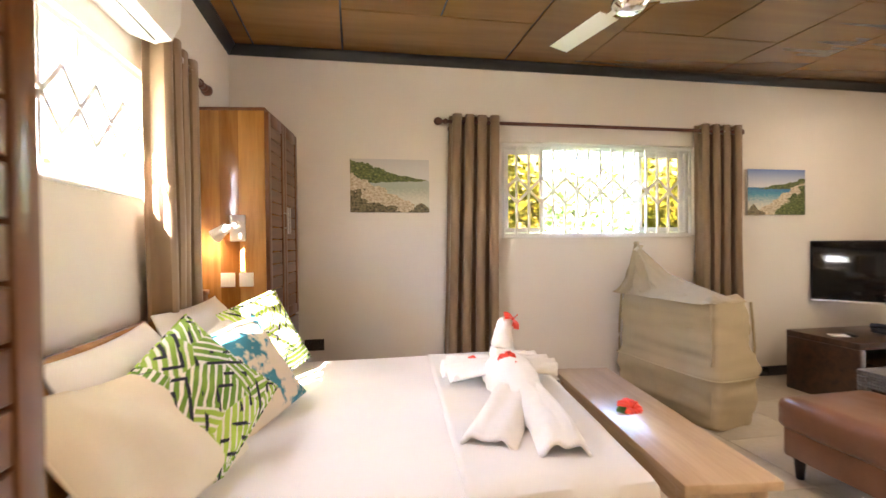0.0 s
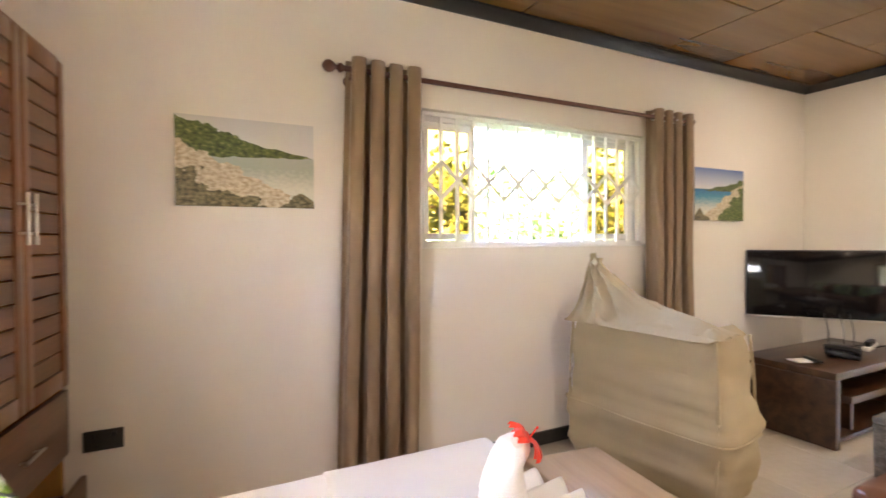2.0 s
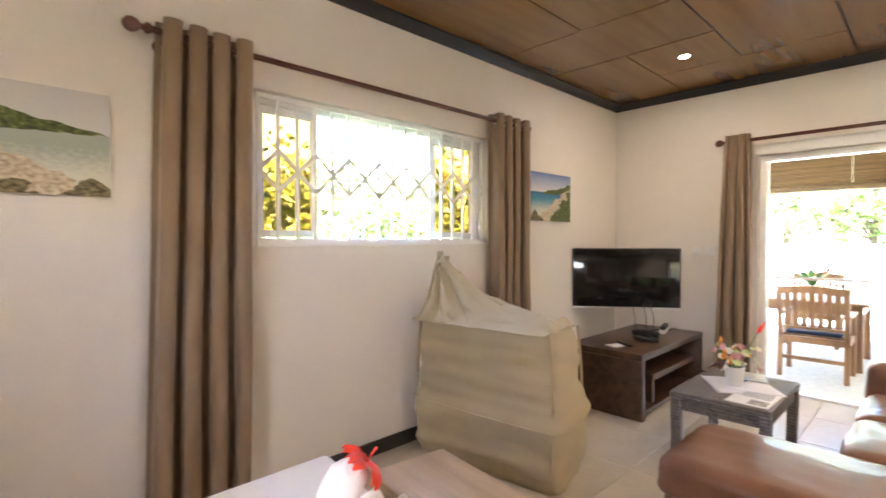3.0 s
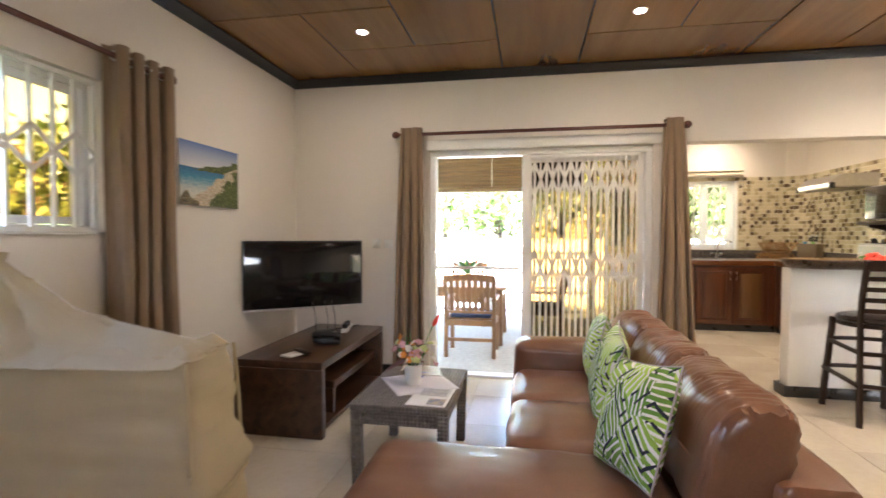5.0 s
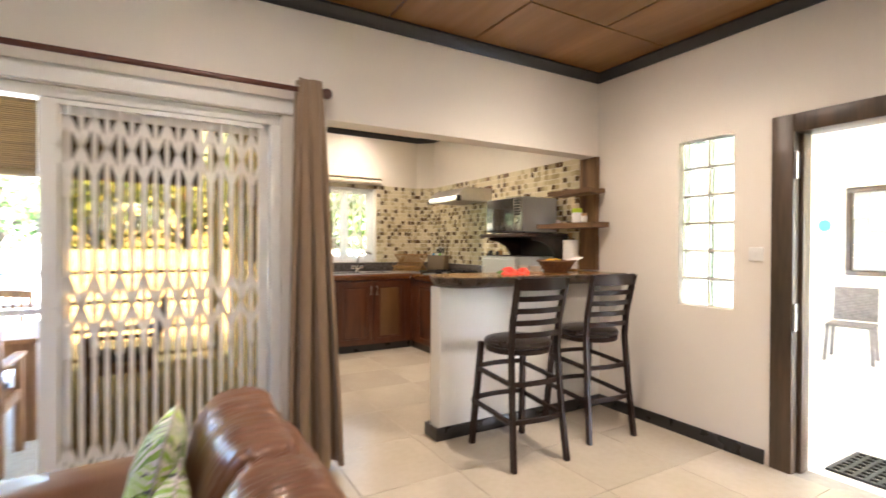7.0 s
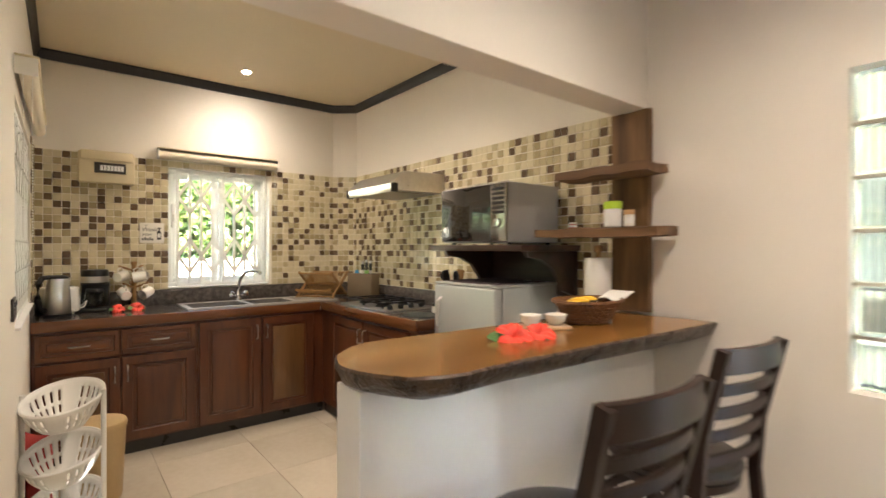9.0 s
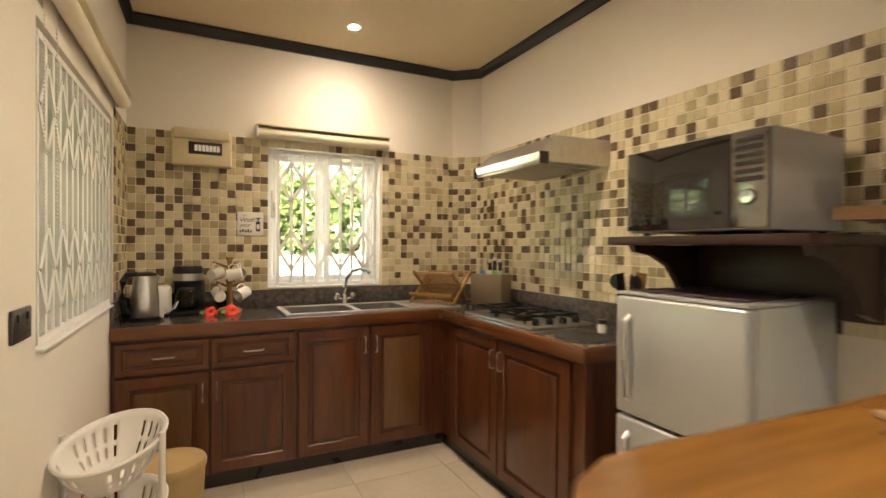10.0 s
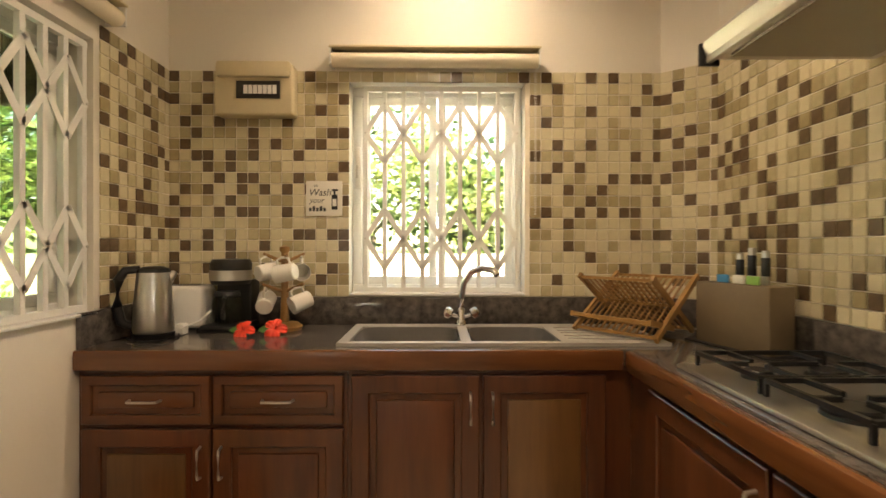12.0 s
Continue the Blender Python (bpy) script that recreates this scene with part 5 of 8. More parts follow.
sheet(bm, 110, 52, tip)
part("slack_end", bm, M_bean, bb, "crumpled pointed cloth end").modifiers.new("thickness", "SOLIDIFY").thickness = 0.005
for cx, cy in ((-0.182, -0.442), (0.182, -0.442), (-0.182, 0.442)):
    bm = bmesh.new()
    tube(bm, [(cx * (1.01 + 0.05 * math.sin(math.pi * k / 12)), cy * (1.01 + 0.05 * math.sin(math.pi * k / 12)), 0.05 + 0.80 * k / 12) for k in range(13)], 0.009, 6)
    part("seam", bm, M_bean, bb)
bm = bmesh.new()
ring = []
for k in range(80):
    x, y, z = bag(k / 80, 0.28)
    ring.append((x * 1.012, y * 1.012, 0.34 - 0.0))
tube(bm, ring, 0.006, 5, closed=True)
part("seam", bm, M_bean, bb)

# television on a swivel bracket across the corner
tv = thing("television", (4.56, 3.44, 0.70), "black flat television on a wall bracket across the corner", "television", rz=-53)
boxpart("housing", (-0.49, -0.005, 0.0, 0.49, 0.035, 0.57), M_blackp, tv, bevel=0.006)
boxpart("screen", (-0.478, -0.0075, 0.016, 0.478, -0.0035, 0.558), M_screen, tv, bevel=0.001)
boxpart("lower_bezel", (-0.488, -0.009, -0.002, 0.488, 0.0, 0.013), M_metal, tv, bevel=0.002)
boxpart("rear_box", (-0.25, 0.035, 0.08, 0.25, 0.07, 0.42), M_blackp, tv, bevel=0.01)
bm = bmesh.new()
bar(bm, (0, 0.06, 0.28), (0.0, 0.40, 0.28), 0.04, 0.05)
box(bm, -0.1, 0.065, 0.2, 0.1, 0.075, 0.36)
part("bracket_arm", bm, M_blackp, tv)

# tv stand, open in front
ts = thing("tv_stand", (3.66, 2.89, 0.0), "dark grained low television stand with an open shelf", "tv stand")
boxpart("top", (0.0, 0.0, 0.45, 1.29, 0.62, 0.50), M_stand, ts, bevel=0.004)
boxpart("side_panel", (0.0, 0.0, 0.0, 0.055, 0.62, 0.449), M_stand, ts, bevel=0.004)
boxpart("side_panel", (1.235, 0.0, 0.0, 1.29, 0.62, 0.449), M_stand, ts, bevel=0.004)
boxpart("back_panel", (0.056, 0.60, 0.05, 1.234, 0.615, 0.449), M_stand, ts)
boxpart("base", (0.056, 0.02, 0.03, 1.234, 0.60, 0.06), M_stand, ts, bevel=0.003)
boxpart("shelf", (0.32, 0.05, 0.235, 1.234, 0.60, 0.285), M_stand, ts, bevel=0.003)
boxpart("divider", (0.32, 0.06, 0.06, 0.36, 0.60, 0.234), M_stand, ts)

# things on the stand
ph = thing("telephone", (4.22, 3.10, 0.50), "dark desk telephone with handset on the stand", "telephone", rz=20)
bm = bmesh.new()
box(bm, -0.09, -0.10, 0.0, 0.09, 0.10, 0.035, bevel=0.008)
bmesh.ops.transform(bm, matrix=pose(0, 0, 0.01, 8, 0, 0), verts=bm.verts[:])
for v in bm.verts:
    v.co.z = max(0, v.co.z)
part("base", bm, M_blackp, ph)
bm = bmesh.new()
tube(bm, [(-0.06, -0.10, 0.055), (-0.065, -0.05, 0.07), (-0.065, 0.05, 0.075), (-0.06, 0.10, 0.065)], lambda s: 0.018 + 0.008 * abs(2 * s - 1), 8)
part("handset", bm, M_blackp, ph)
part("keys", bm_of(*[(0.0 + 0.025 * i, -0.05 + 0.028 * j, 0.04, 0.017 + 0.025 * i, -0.032 + 0.028 * j, 0.05) for i in range(3) for j in range(4)]), M_sock, ph)
rm = thing("remote_control", (3.86, 3.12, 0.50), "black remote control lying on the stand", "remote control", rz=-35)
boxpart("body", (-0.022, -0.085, 0.012, 0.022, 0.085, 0.028), M_blackp, rm, bevel=0.005)
bk = thing("booklet", (3.82, 3.17, 0.50), "small white booklet under the remote control", "booklet", rz=-20)
boxpart("pages", (-0.07, -0.05, 0.0, 0.07, 0.05, 0.010), M_paper, bk, bevel=0.001)
md = thing("power_strip", (4.72, 3.14, 0.50), "white power strip with black plugs on the stand", "power strip", rz=12)
boxpart("strip", (-0.15, -0.025, 0.0, 0.15, 0.025, 0.03), M_plastic, md, bevel=0.005)
for x in (-0.09, -0.02, 0.05):
    boxpart("plug", (x - 0.02, -0.02, 0.03, x + 0.02, 0.02, 0.07), M_blackp, md, bevel=0.006)
st = thing("set_top_box", (4.50, 3.26, 0.50), "small black receiver box at the back of the stand", "receiver", rz=10)
boxpart("body", (-0.10, -0.06, 0.0, 0.10, 0.06, 0.035), M_blackp, st, bevel=0.004)
cb = thing("cable", (4.5, 3.35, 0.50), "thin black cables hanging from the television to the stand", "cable")
for k, (dx, dy) in enumerate(((0.0, 0.0), (0.10, -0.06), (0.16, -0.1))):
    bm = bmesh.new()
    tube(bm, [(dx, dy, 0.26), (dx + 0.02, dy - 0.02, 0.12), (dx - 0.05, dy - 0.05, 0.03), (dx + 0.05, dy - 0.12, 0.008), (dx + 0.20, dy - 0.16, 0.02)], 0.004, 6)
    part("strand", bm, M_blackp, cb)

# rattan coffee table
ct = thing("coffee_table", (3.13, 1.98, 0.0), "low grey-brown woven rattan coffee table", "coffee table")
boxpart("tabletop", (0.0, 0.0, 0.41, 0.75, 0.52, 0.45), M_rattan, ct, bevel=0.012)
part("apron", bm_of((0.02, 0.02, 0.34, 0.73, 0.04, 0.412), (0.02, 0.48, 0.34, 0.73, 0.50, 0.412), (0.02, 0.04, 0.34, 0.04, 0.48, 0.412), (0.71, 0.04, 0.34, 0.73, 0.48, 0.412), bevel=0.004), M_rattan, ct)
for x in (0.0, 0.69):
    for y in (0.0, 0.46):
        bm = bmesh.new()
        box(bm, x + 0.003, y + 0.003, 0.0, x + 0.057, y + 0.057, 0.41, bevel=0.006)
        for v in bm.verts:
            if v.co.z < 0.05:
                v.co.x += (0.375 - x) * 0.03
                v.co.y += (0.26 - y) * 0.03
        part("leg", bm, M_rattan, ct)
M_cloth = mat("white_napkin", (0.74, 0.72, 0.74), 0.85, var=0.02, scale=5, fine=200, bump=0.05)


def flat_sheet(name, at, w, d, rz, label, category, material, th=0.002, curl=0.0, extra=None):
    t = thing(name, at, label, category, rz=rz)
    bm = bmesh.new()
    sheet(bm, 12, 12, lambda u, v: ((u - 0.5) * w, (v - 0.5) * d, 0.001 + curl * (2 * u - 1) ** 2 * v + 0.003 * max(0, noise.noise(Vector((u * 4, v * 4, at[0]))))))
    part("page", bm, material, t).modifiers.new("thickness", "SOLIDIFY").thickness = -th
    return t


flat_sheet("napkin", (3.52, 2.22, 0.452), 0.36, 0.36, 32, "white cloth napkin under the flower pot", "napkin", M_cloth)
nb = flat_sheet("leaflet", (3.30, 2.10, 0.452), 0.21, 0.30, 88, "printed leaflet with a small colour photo on the table", "leaflet", M_paper)
M_photo = mat("leaflet_photo", (0.05, 0.12, 0.25), 0.5, color2=(0.55, 0.42, 0.25), scale=25, bump=0)
boxpart("photo", (-0.09, 0.04, 0.0045, 0.0, 0.13, 0.0055), M_photo, nb)
part("text_lines", bm_of(*[(-0.08, -0.12 + 0.014 * k, 0.0045, 0.07, -0.116 + 0.014 * k, 0.005) for k in range(9)]), mat("grey_print", (0.35, 0.35, 0.36), 0.7, bump=0), nb)
flat_sheet("brochure", (3.76, 2.20, 0.455), 0.22, 0.13, 15, "glossy folded brochure with a blue corner on the table", "brochure", mat("glossy_brochure", (0.42, 0.40, 0.33), 0.2, color2=(0.75, 0.72, 0.62), scale=14, bump=0.05), curl=0.01)
flat_sheet("brochure", (3.68, 2.26, 0.454), 0.12, 0.09, -10, "small blue brochure on the table", "brochure", mat("blue_brochure", (0.05, 0.15, 0.45), 0.3, bump=0.02))
fp = thing("flower_pot", (3.50, 2.25, 0.456), "white bucket with pink, white and orange cut flowers", "flower pot")
bm = bmesh.new()
lathe(bm, [(0.042, 0.0), (0.046, 0.01), (0.055, 0.11), (0.058, 0.115), (0.055, 0.117), (0.05, 0.11), (0.042, 0.08), (0.001, 0.08)], 24)
part("pot", bm, M_plastic, fp)
M_pet = [mat("white_petal", (0.82, 0.79, 0.66), 0.6, var=0.08), mat("pink_petal", (0.66, 0.36, 0.38), 0.6, var=0.2), mat("pale_green_petal", (0.52, 0.60, 0.26), 0.6, var=0.2), mat("orange_petal", (0.8, 0.30, 0.05), 0.6, var=0.2)]
rnd = random.Random(7)
for k in range(46):
    a, r = rnd.uniform(0, 6.28), 0.125 * math.sqrt(rnd.random())
    c = Vector((r * math.cos(a), r * math.sin(a), 0.13 + rnd.uniform(0, 0.15) - 0.25 * r))
    bm = bmesh.new()
    face = Vector((c.x * 5 + rnd.gauss(0, 0.4), c.y * 5 + rnd.gauss(0, 0.4), 0.5)).normalized()
    side = face.orthogonal().normalized()
    other = face.cross(side)
    for q in range(6):
        b = q * 1.047 + k
        ax = (side * math.cos(b) + other * math.sin(b) + face * rnd.uniform(0.2, 0.8)) * rnd.uniform(0.018, 0.028)
        sx = (other * math.cos(b) - side * math.sin(b)) * 0.011
        v = [bm.verts.new(c + p) for p in (Vector((0, 0, 0)), ax * 0.6 + sx, ax, ax * 0.6 - sx)]
        bm.faces.new(v)
    part("blossom", bm, M_pet[rnd.choice((0, 0, 0, 1, 1, 2, 2, 3))], fp)
for k in range(12):
    a = rnd.uniform(0, 6.28)
    bm = bmesh.new()
    tube(bm, [(0.01 * math.cos(a), 0.01 * math.sin(a), 0.08), (0.05 * math.cos(a), 0.05 * math.sin(a), 0.15), (0.09 * math.cos(a), 0.09 * math.sin(a), rnd.uniform(0.17, 0.27))], 0.003, 5)
    part("stem", bm, M_green, fp)
for a, L, h in ((0.6, 0.06, 0.30), (2.2, 0.05, 0.28), (1.4, 0.04, 0.27)):
    bm = bmesh.new()
    sheet(bm, 2, 8, lambda u, v: (L * v * math.cos(a) + (u - 0.5) * 0.03 * math.sin(math.pi * (0.15 + 0.8 * v)), L * v * math.sin(a), 0.10 + (h - 0.10) * v))
    part("leaf", bm, M_green, fp, "upright green blade").modifiers.new("thickness", "SOLIDIFY").thickness = 0.001
bm = bmesh.new()
tube(bm, [(0, 0, 0.1), (0.05, -0.06, 0.22), (0.09, -0.10, 0.33)], 0.003, 5)
part("stem", bm, M_green, fp)
bm = bmesh.new()
lathe(bm, [(0.003, 0), (0.014, 0.02), (0.012, 0.05), (0.001, 0.09)], 8, pose(0.088, -0.098, 0.32, 25, 20, 0))
part("blossom", bm, M_red, fp, "red torch flower")
for k in range(3):
    bm = bmesh.new()
    a = 1.0 + k * 0.5
    sheet(bm, 6, 4, lambda u, v: (0.04 * math.cos(a) + 0.12 * u * math.cos(a) - (v - 0.5) * 0.07 * math.sin(a) * math.sin(math.pi * (0.1 + 0.85 * u)), 0.04 * math.sin(a) + 0.12 * u * math.sin(a) + (v - 0.5) * 0.07 * math.cos(a) * math.sin(math.pi * (0.1 + 0.85 * u)), 0.13 - 0.05 * u * u))
    part("leaf", bm, mat("dark_red_leaf", (0.10, 0.03, 0.03), 0.5), fp)


# leather corner sofa
sf = thing("sofa", (2.24, 0.78, 0.0), "brown leather corner sofa with a chaise end and plump backrests", "sofa")


def soft_box(x0, y0, z0, x1, y1, z1, r, puff=0.02, seed=0, n=14):
    """A cushion with rounded edges, crowned top and slight creases."""
    bm = bmesh.new()
    c, h = Vector(((x0 + x1) / 2, (y0 + y1) / 2, (z0 + z1) / 2)), Vector(((x1 - x0) / 2, (y1 - y0) / 2, (z1 - z0) / 2))
    o = Vector((seed * 3.7, seed * 1.3, seed))

    def face(ax, sg):
        i, j = [k for k in range(3) if k != ax]

        def f(u, v):
            p = [0, 0, 0]
            a, b = 2 * u - 1, 2 * v - 1
            p[i], p[j], p[ax] = a * h[i], b * h[j], sg * h[ax]
            p = Vector(p)
            core = Vector([max(-(h[k] - r), min(h[k] - r, p[k])) for k in range(3)])
            d = p - core
            if d.length > 1e-6:
                p = core + d.normalized() * r
            crown = puff * (1 - a * a) * (1 - b * b)
            p[ax] += sg * crown
            p += 0.006 * noise.noise_vector(o + p * 9) + 0.003 * noise.noise_vector(o + p * 24)
            return c + p
        return f
    for ax in range(3):
        for sg in (-1, 1):
            sheet(bm, n, n, face(ax, sg))
    bmesh.ops.remove_doubles(bm, verts=bm.verts[:], dist=0.002)
    return bm


part("base", bm_of((0.03, 0.05, 0.10, 2.03, 0.86, 0.27), (0.03, 0.86, 0.10, 0.60, 1.42, 0.27), bevel=0.02), M_leather, sf)
part("chaise_seat", soft_box(0.0, 0.30, 0.25, 0.605, 1.44, 0.43, 0.05, 0.015, 1, 18), M_leather, sf)
part("seat_cushion", soft_box(0.61, 0.30, 0.25, 1.21, 0.895, 0.43, 0.05, 0.02, 2), M_leather, sf)
part("seat_cushion", soft_box(1.215, 0.30, 0.25, 1.815, 0.895, 0.43, 0.05, 0.02, 3), M_leather, sf)
part("armrest", soft_box(1.82, 0.05, 0.10, 2.07, 0.90, 0.60, 0.06, 0.015, 4), M_leather, sf)
part("back_frame", soft_box(0.0, -0.10, 0.10, 2.07, 0.14, 0.64, 0.05, 0.0, 5, 20), M_leather, sf)


def roll_back(x0, x1, seed):
    """A stuffed backrest: a plump block with a rolled crest, creased crest and pulled-in, stitched ends."""
    bm = bmesh.new()
    n, m = 84, 56
    o = Vector((seed, 2 * seed, 0))

    def f(u, v):
        t = 2 * u - 1
        end = max(0.0, 1 - abs(t) ** 9) ** 0.30
        a = 2 * math.pi * v
        ca, sa = math.cos(a), math.sin(a)
        y = 0.20 + 0.125 * (0.62 + 0.38 * end) * math.copysign(abs(ca) ** 0.62, ca)
        z = 0.625 + 0.215 * (0.80 + 0.20 * end) * math.copysign(abs(sa) ** 0.62, sa)
        y -= 0.07 * max(0, (z - 0.55) / 0.29)
        crest = max(0.0, sa) ** 1.5
        cr = 0.010 * noise.noise(o + Vector((u * 5, v * 7, 0)))
        cr -= 0.012 * crest * abs(noise.noise(o + Vector((u * 22 + 3 * v, v * 5, 3)))) ** 0.7
        cr -= 0.006 * max(0.0, abs(t) - 0.72) / 0.28 * (1 + math.sin(26 * a + 5 * t))
        cr -= 0.007 * math.exp(-((abs(t) - 0.88) / 0.012) ** 2)
        x = (x0 + x1) / 2 + t * (x1 - x0) / 2
        return (x, y + cr * ca, z + cr * sa)
    sheet(bm, n, m, f)
    bmesh.ops.remove_doubles(bm, verts=bm.verts[:], dist=0.0005)
    bmesh.ops.holes_fill(bm, edges=[e for e in bm.edges if e.is_boundary], sides=0)
    return part("backrest_cushion", bm, M_leather, sf)


roll_back(0.04, 0.69, 1.0)
roll_back(0.70, 1.29, 2.0)
roll_back(1.30, 1.95, 3.0)
for x, y in ((0.06, 0.06), (1.98, 0.06), (1.98, 0.80), (0.06, 1.34), (0.52, 1.34)):
    bm = bmesh.new()
    cyl(bm, (x, y, 0.0), (x, y, 0.11), 0.02, 0.03, seg=12)
    part("foot", bm, M_espresso, sf)
SC = lambda x, y, z, rx, rz, roll: Matrix.Translation((x, y, z)) @ pose(0, 0, 0, 0, 0, rz) @ pose(0, 0, 0, rx, 0, 0) @ pose(0, 0, 0, 0, 0, roll)
M_grey = mat("grey_cushion_back", (0.42, 0.38, 0.36), 0.8, var=0.05, scale=5)
cushion("cushion", SC(3.92, 1.17, 0.635, -76, -6, 4), 0.40, 0.40, 0.14, M_leaf, "green leaf print cushion in the sofa corner by the armrest", "cushion", 21, M_grey, "sofa cushions")
cushion("cushion", SC(3.33, 1.19, 0.63, -74, -4, -6), 0.43, 0.43, 0.15, M_leaf, "green leaf print cushion leaning on the sofa back", "cushion", 22, M_grey, "sofa cushions")
cushion("cushion", SC(2.68, 1.20, 0.64, -70, 14, 10), 0.43, 0.43, 0.15, M_leaf, "green leaf print cushion leaning on the sofa back by the chaise", "cushion", 23, M_grey, "sofa cushions")


# bar stools
def stool(at, rz, label):
    t = thing("bar_stool", at, label, "bar stool", "bar stools", rz)
    # local: front to +x; legs splay slightly
    H = 0.70
    for sx in (-1, 1):
        for sy in (-1, 1):
            bm = bmesh.new()
            if sx < 0:
                pts = [(-0.255, sy * 0.20, 0.0), (-0.215, sy * 0.185, 0.35), (-0.185, sy * 0.175, H), (-0.20, sy * 0.175, 0.88), (-0.265, sy * 0.18, 1.15)]
                for p, q in zip(pts, pts[1:]):
                    bar(bm, p, q, 0.026, 0.036, up=(1, 0, 0))
                part("back_leg", bm, M_espresso, t)
            else:
                bar(bm, (0.235, sy * 0.205, 0.0), (0.175, sy * 0.17, H), 0.034, 0.034, up=(1, 0, 0))
                part("leg", bm, M_espresso, t)

    def curved(name, z, r, xoff=-0.2, bow=0.03, h=0.03, w=0.016):
        bm = bmesh.new()
        pts = [(xoff - bow * (1 - (2 * k / 8 - 1) ** 2), -0.175 + 0.35 * k / 8, z) for k in range(9)]
        strip(bm, pts, w, h)
        part(name, bm, M_espresso, t)
    for z, x in ((0.80, -0.195), (0.875, -0.20), (0.95, -0.218), (1.025, -0.237)):
        curved("back_slat", z, 0, x, h=0.032)
    curved("top_rail", 1.115, 0, -0.258, h=0.075, w=0.022)
    for z, k in ((0.28, 0.225), (0.50, 0.205)):
        for sy in (-1, 1):
            bm = bmesh.new()
            bar(bm, (-k, sy * (k - 0.03), z), (k, sy * (k - 0.02), z + 0.02), 0.02, 0.026)
            part("side_stretcher", bm, M_espresso, t)
        bm = bmesh.new()
        pts = [(k + 0.035 * (1 - (2 * j / 8 - 1) ** 2) - 0.005, -(k - 0.02) + 2 * (k - 0.02) * j / 8, z + 0.03) for j in range(9)]
        strip(bm, pts, 0.02, 0.028)
        part("curved_stretcher", bm, M_espresso, t)
        bm = bmesh.new()
        pts = [(-k - 0.03 * (1 - (2 * j / 8 - 1) ** 2) + 0.02, -(k - 0.02) + 2 * (k - 0.02) * j / 8, z) for j in range(9)]
        strip(bm, pts, 0.02, 0.028)
        part("curved_stretcher", bm, M_espresso, t)
    bm = bmesh.new()
    lathe(bm, [(0.15, H - 0.035), (0.205, H - 0.03), (0.21, H)], 32, sx=1.0, sy=1.02)
    part("seat_frame", bm, M_espresso, t)
    bm = bmesh.new()
    lathe(bm, [(0.19, H), (0.213, H + 0.008), (0.217, H + 0.024), (0.205, H + 0.042), (0.15, H + 0.056), (0.06, H + 0.062), (0.002, H + 0.063)], 36, sx=1.0, sy=1.02)
    part("seat", bm, M_leatherd, t, "dark leather seat pad")
    return t


stool((4.755, -0.86, 0), -4, "dark espresso wooden bar stool with a ladder back at the bar")
stool((4.815, -1.57, 0), -6, "dark espresso wooden bar stool with a ladder back by the wall")

# ---- bar and kitchen ----
M_granite = mat("dark_granite", (0.022, 0.019, 0.017), 0.09, color2=(0.15, 0.13, 0.115), scale=30, fine=190, bump=0.004, rvar=0.03)
M_cab = wood("red_brown_cabinet_wood", (0.052, 0.014, 0.005), (0.135, 0.043, 0.014), axis=2, rough=0.3, coat=0.3)
M_cab2 = wood("golden_cabinet_wood", (0.08, 0.033, 0.010), (0.17, 0.082, 0.026), axis=2, rough=0.3, coat=0.3)
M_cabh = wood("red_brown_drawer_wood", (0.06, 0.018, 0.006), (0.15, 0.05, 0.016), axis=1, rough=0.3, coat=0.3)
M_edge = wood("worktop_edge_wood", (0.09, 0.028, 0.009), (0.20, 0.075, 0.024), axis=1, rough=0.25, coat=0.4)
M_edgex = wood("worktop_edge_wood_across", (0.09, 0.028, 0.009), (0.20, 0.075, 0.024), axis=0, rough=0.25, coat=0.4)
M_slab = wood("polished_slab_wood", (0.13, 0.052, 0.010), (0.36, 0.175, 0.04), axis=1, rough=0.22, coat=0.35, scale=0.9)
M_bark = mat("dark_live_edge", (0.018, 0.011, 0.007), 0.3, color2=(0.09, 0.055, 0.03), scale=18, fine=60, bump=0.8, dist=0.02)
M_rough = wood("weathered_plank", (0.06, 0.03, 0.013), (0.27, 0.15, 0.06), axis=2, rough=0.75, bump=0.6)
M_roughx = wood("weathered_shelf_wood", (0.06, 0.028, 0.011), (0.22, 0.115, 0.045), axis=0, rough=0.6, bump=0.5)
M_bowl = mat("dark_grey_sink_bowl", (0.13, 0.125, 0.115), 0.4, var=0.06, scale=10, bump=0.03)
M_sink = mat("grey_sink_composite", (0.36, 0.33, 0.29), 0.35, var=0.06, scale=10, bump=0.03)
M_fridge = mat("silver_fridge_enamel", (0.50, 0.51, 0.50), 0.32, metal=0.35, var=0.03, scale=3, bump=0.02)
M_bamboo = wood("bamboo", (0.24, 0.12, 0.03), (0.42, 0.24, 0.08), axis=0, rough=0.45)
M_glassy = pane("thin_clear_glass", (0.85, 0.88, 0.86))
M_mug = mat("white_glaze", (0.80, 0.77, 0.70), 0.15, var=0.02, scale=4, bump=0, rvar=0.03)
M_cloth_d = mat("dark_purple_cloth", (0.045, 0.028, 0.032), 0.85, var=0.1, scale=10, bump=0.1)
M_yellow = mat("banana_skin", (0.75, 0.47, 0.03), 0.5, var=0.15, scale=10, bump=0.05)
M_lime = mat("lime_lid", (0.42, 0.62, 0.03), 0.4, var=0.05)
M_brownbox = mat("taupe_knife_box", (0.16, 0.115, 0.065), 0.5, var=0.08, scale=6, bump=0.05)
M_redpack = mat("red_packaging", (0.42, 0.03, 0.03), 0.35, var=0.15, scale=6)
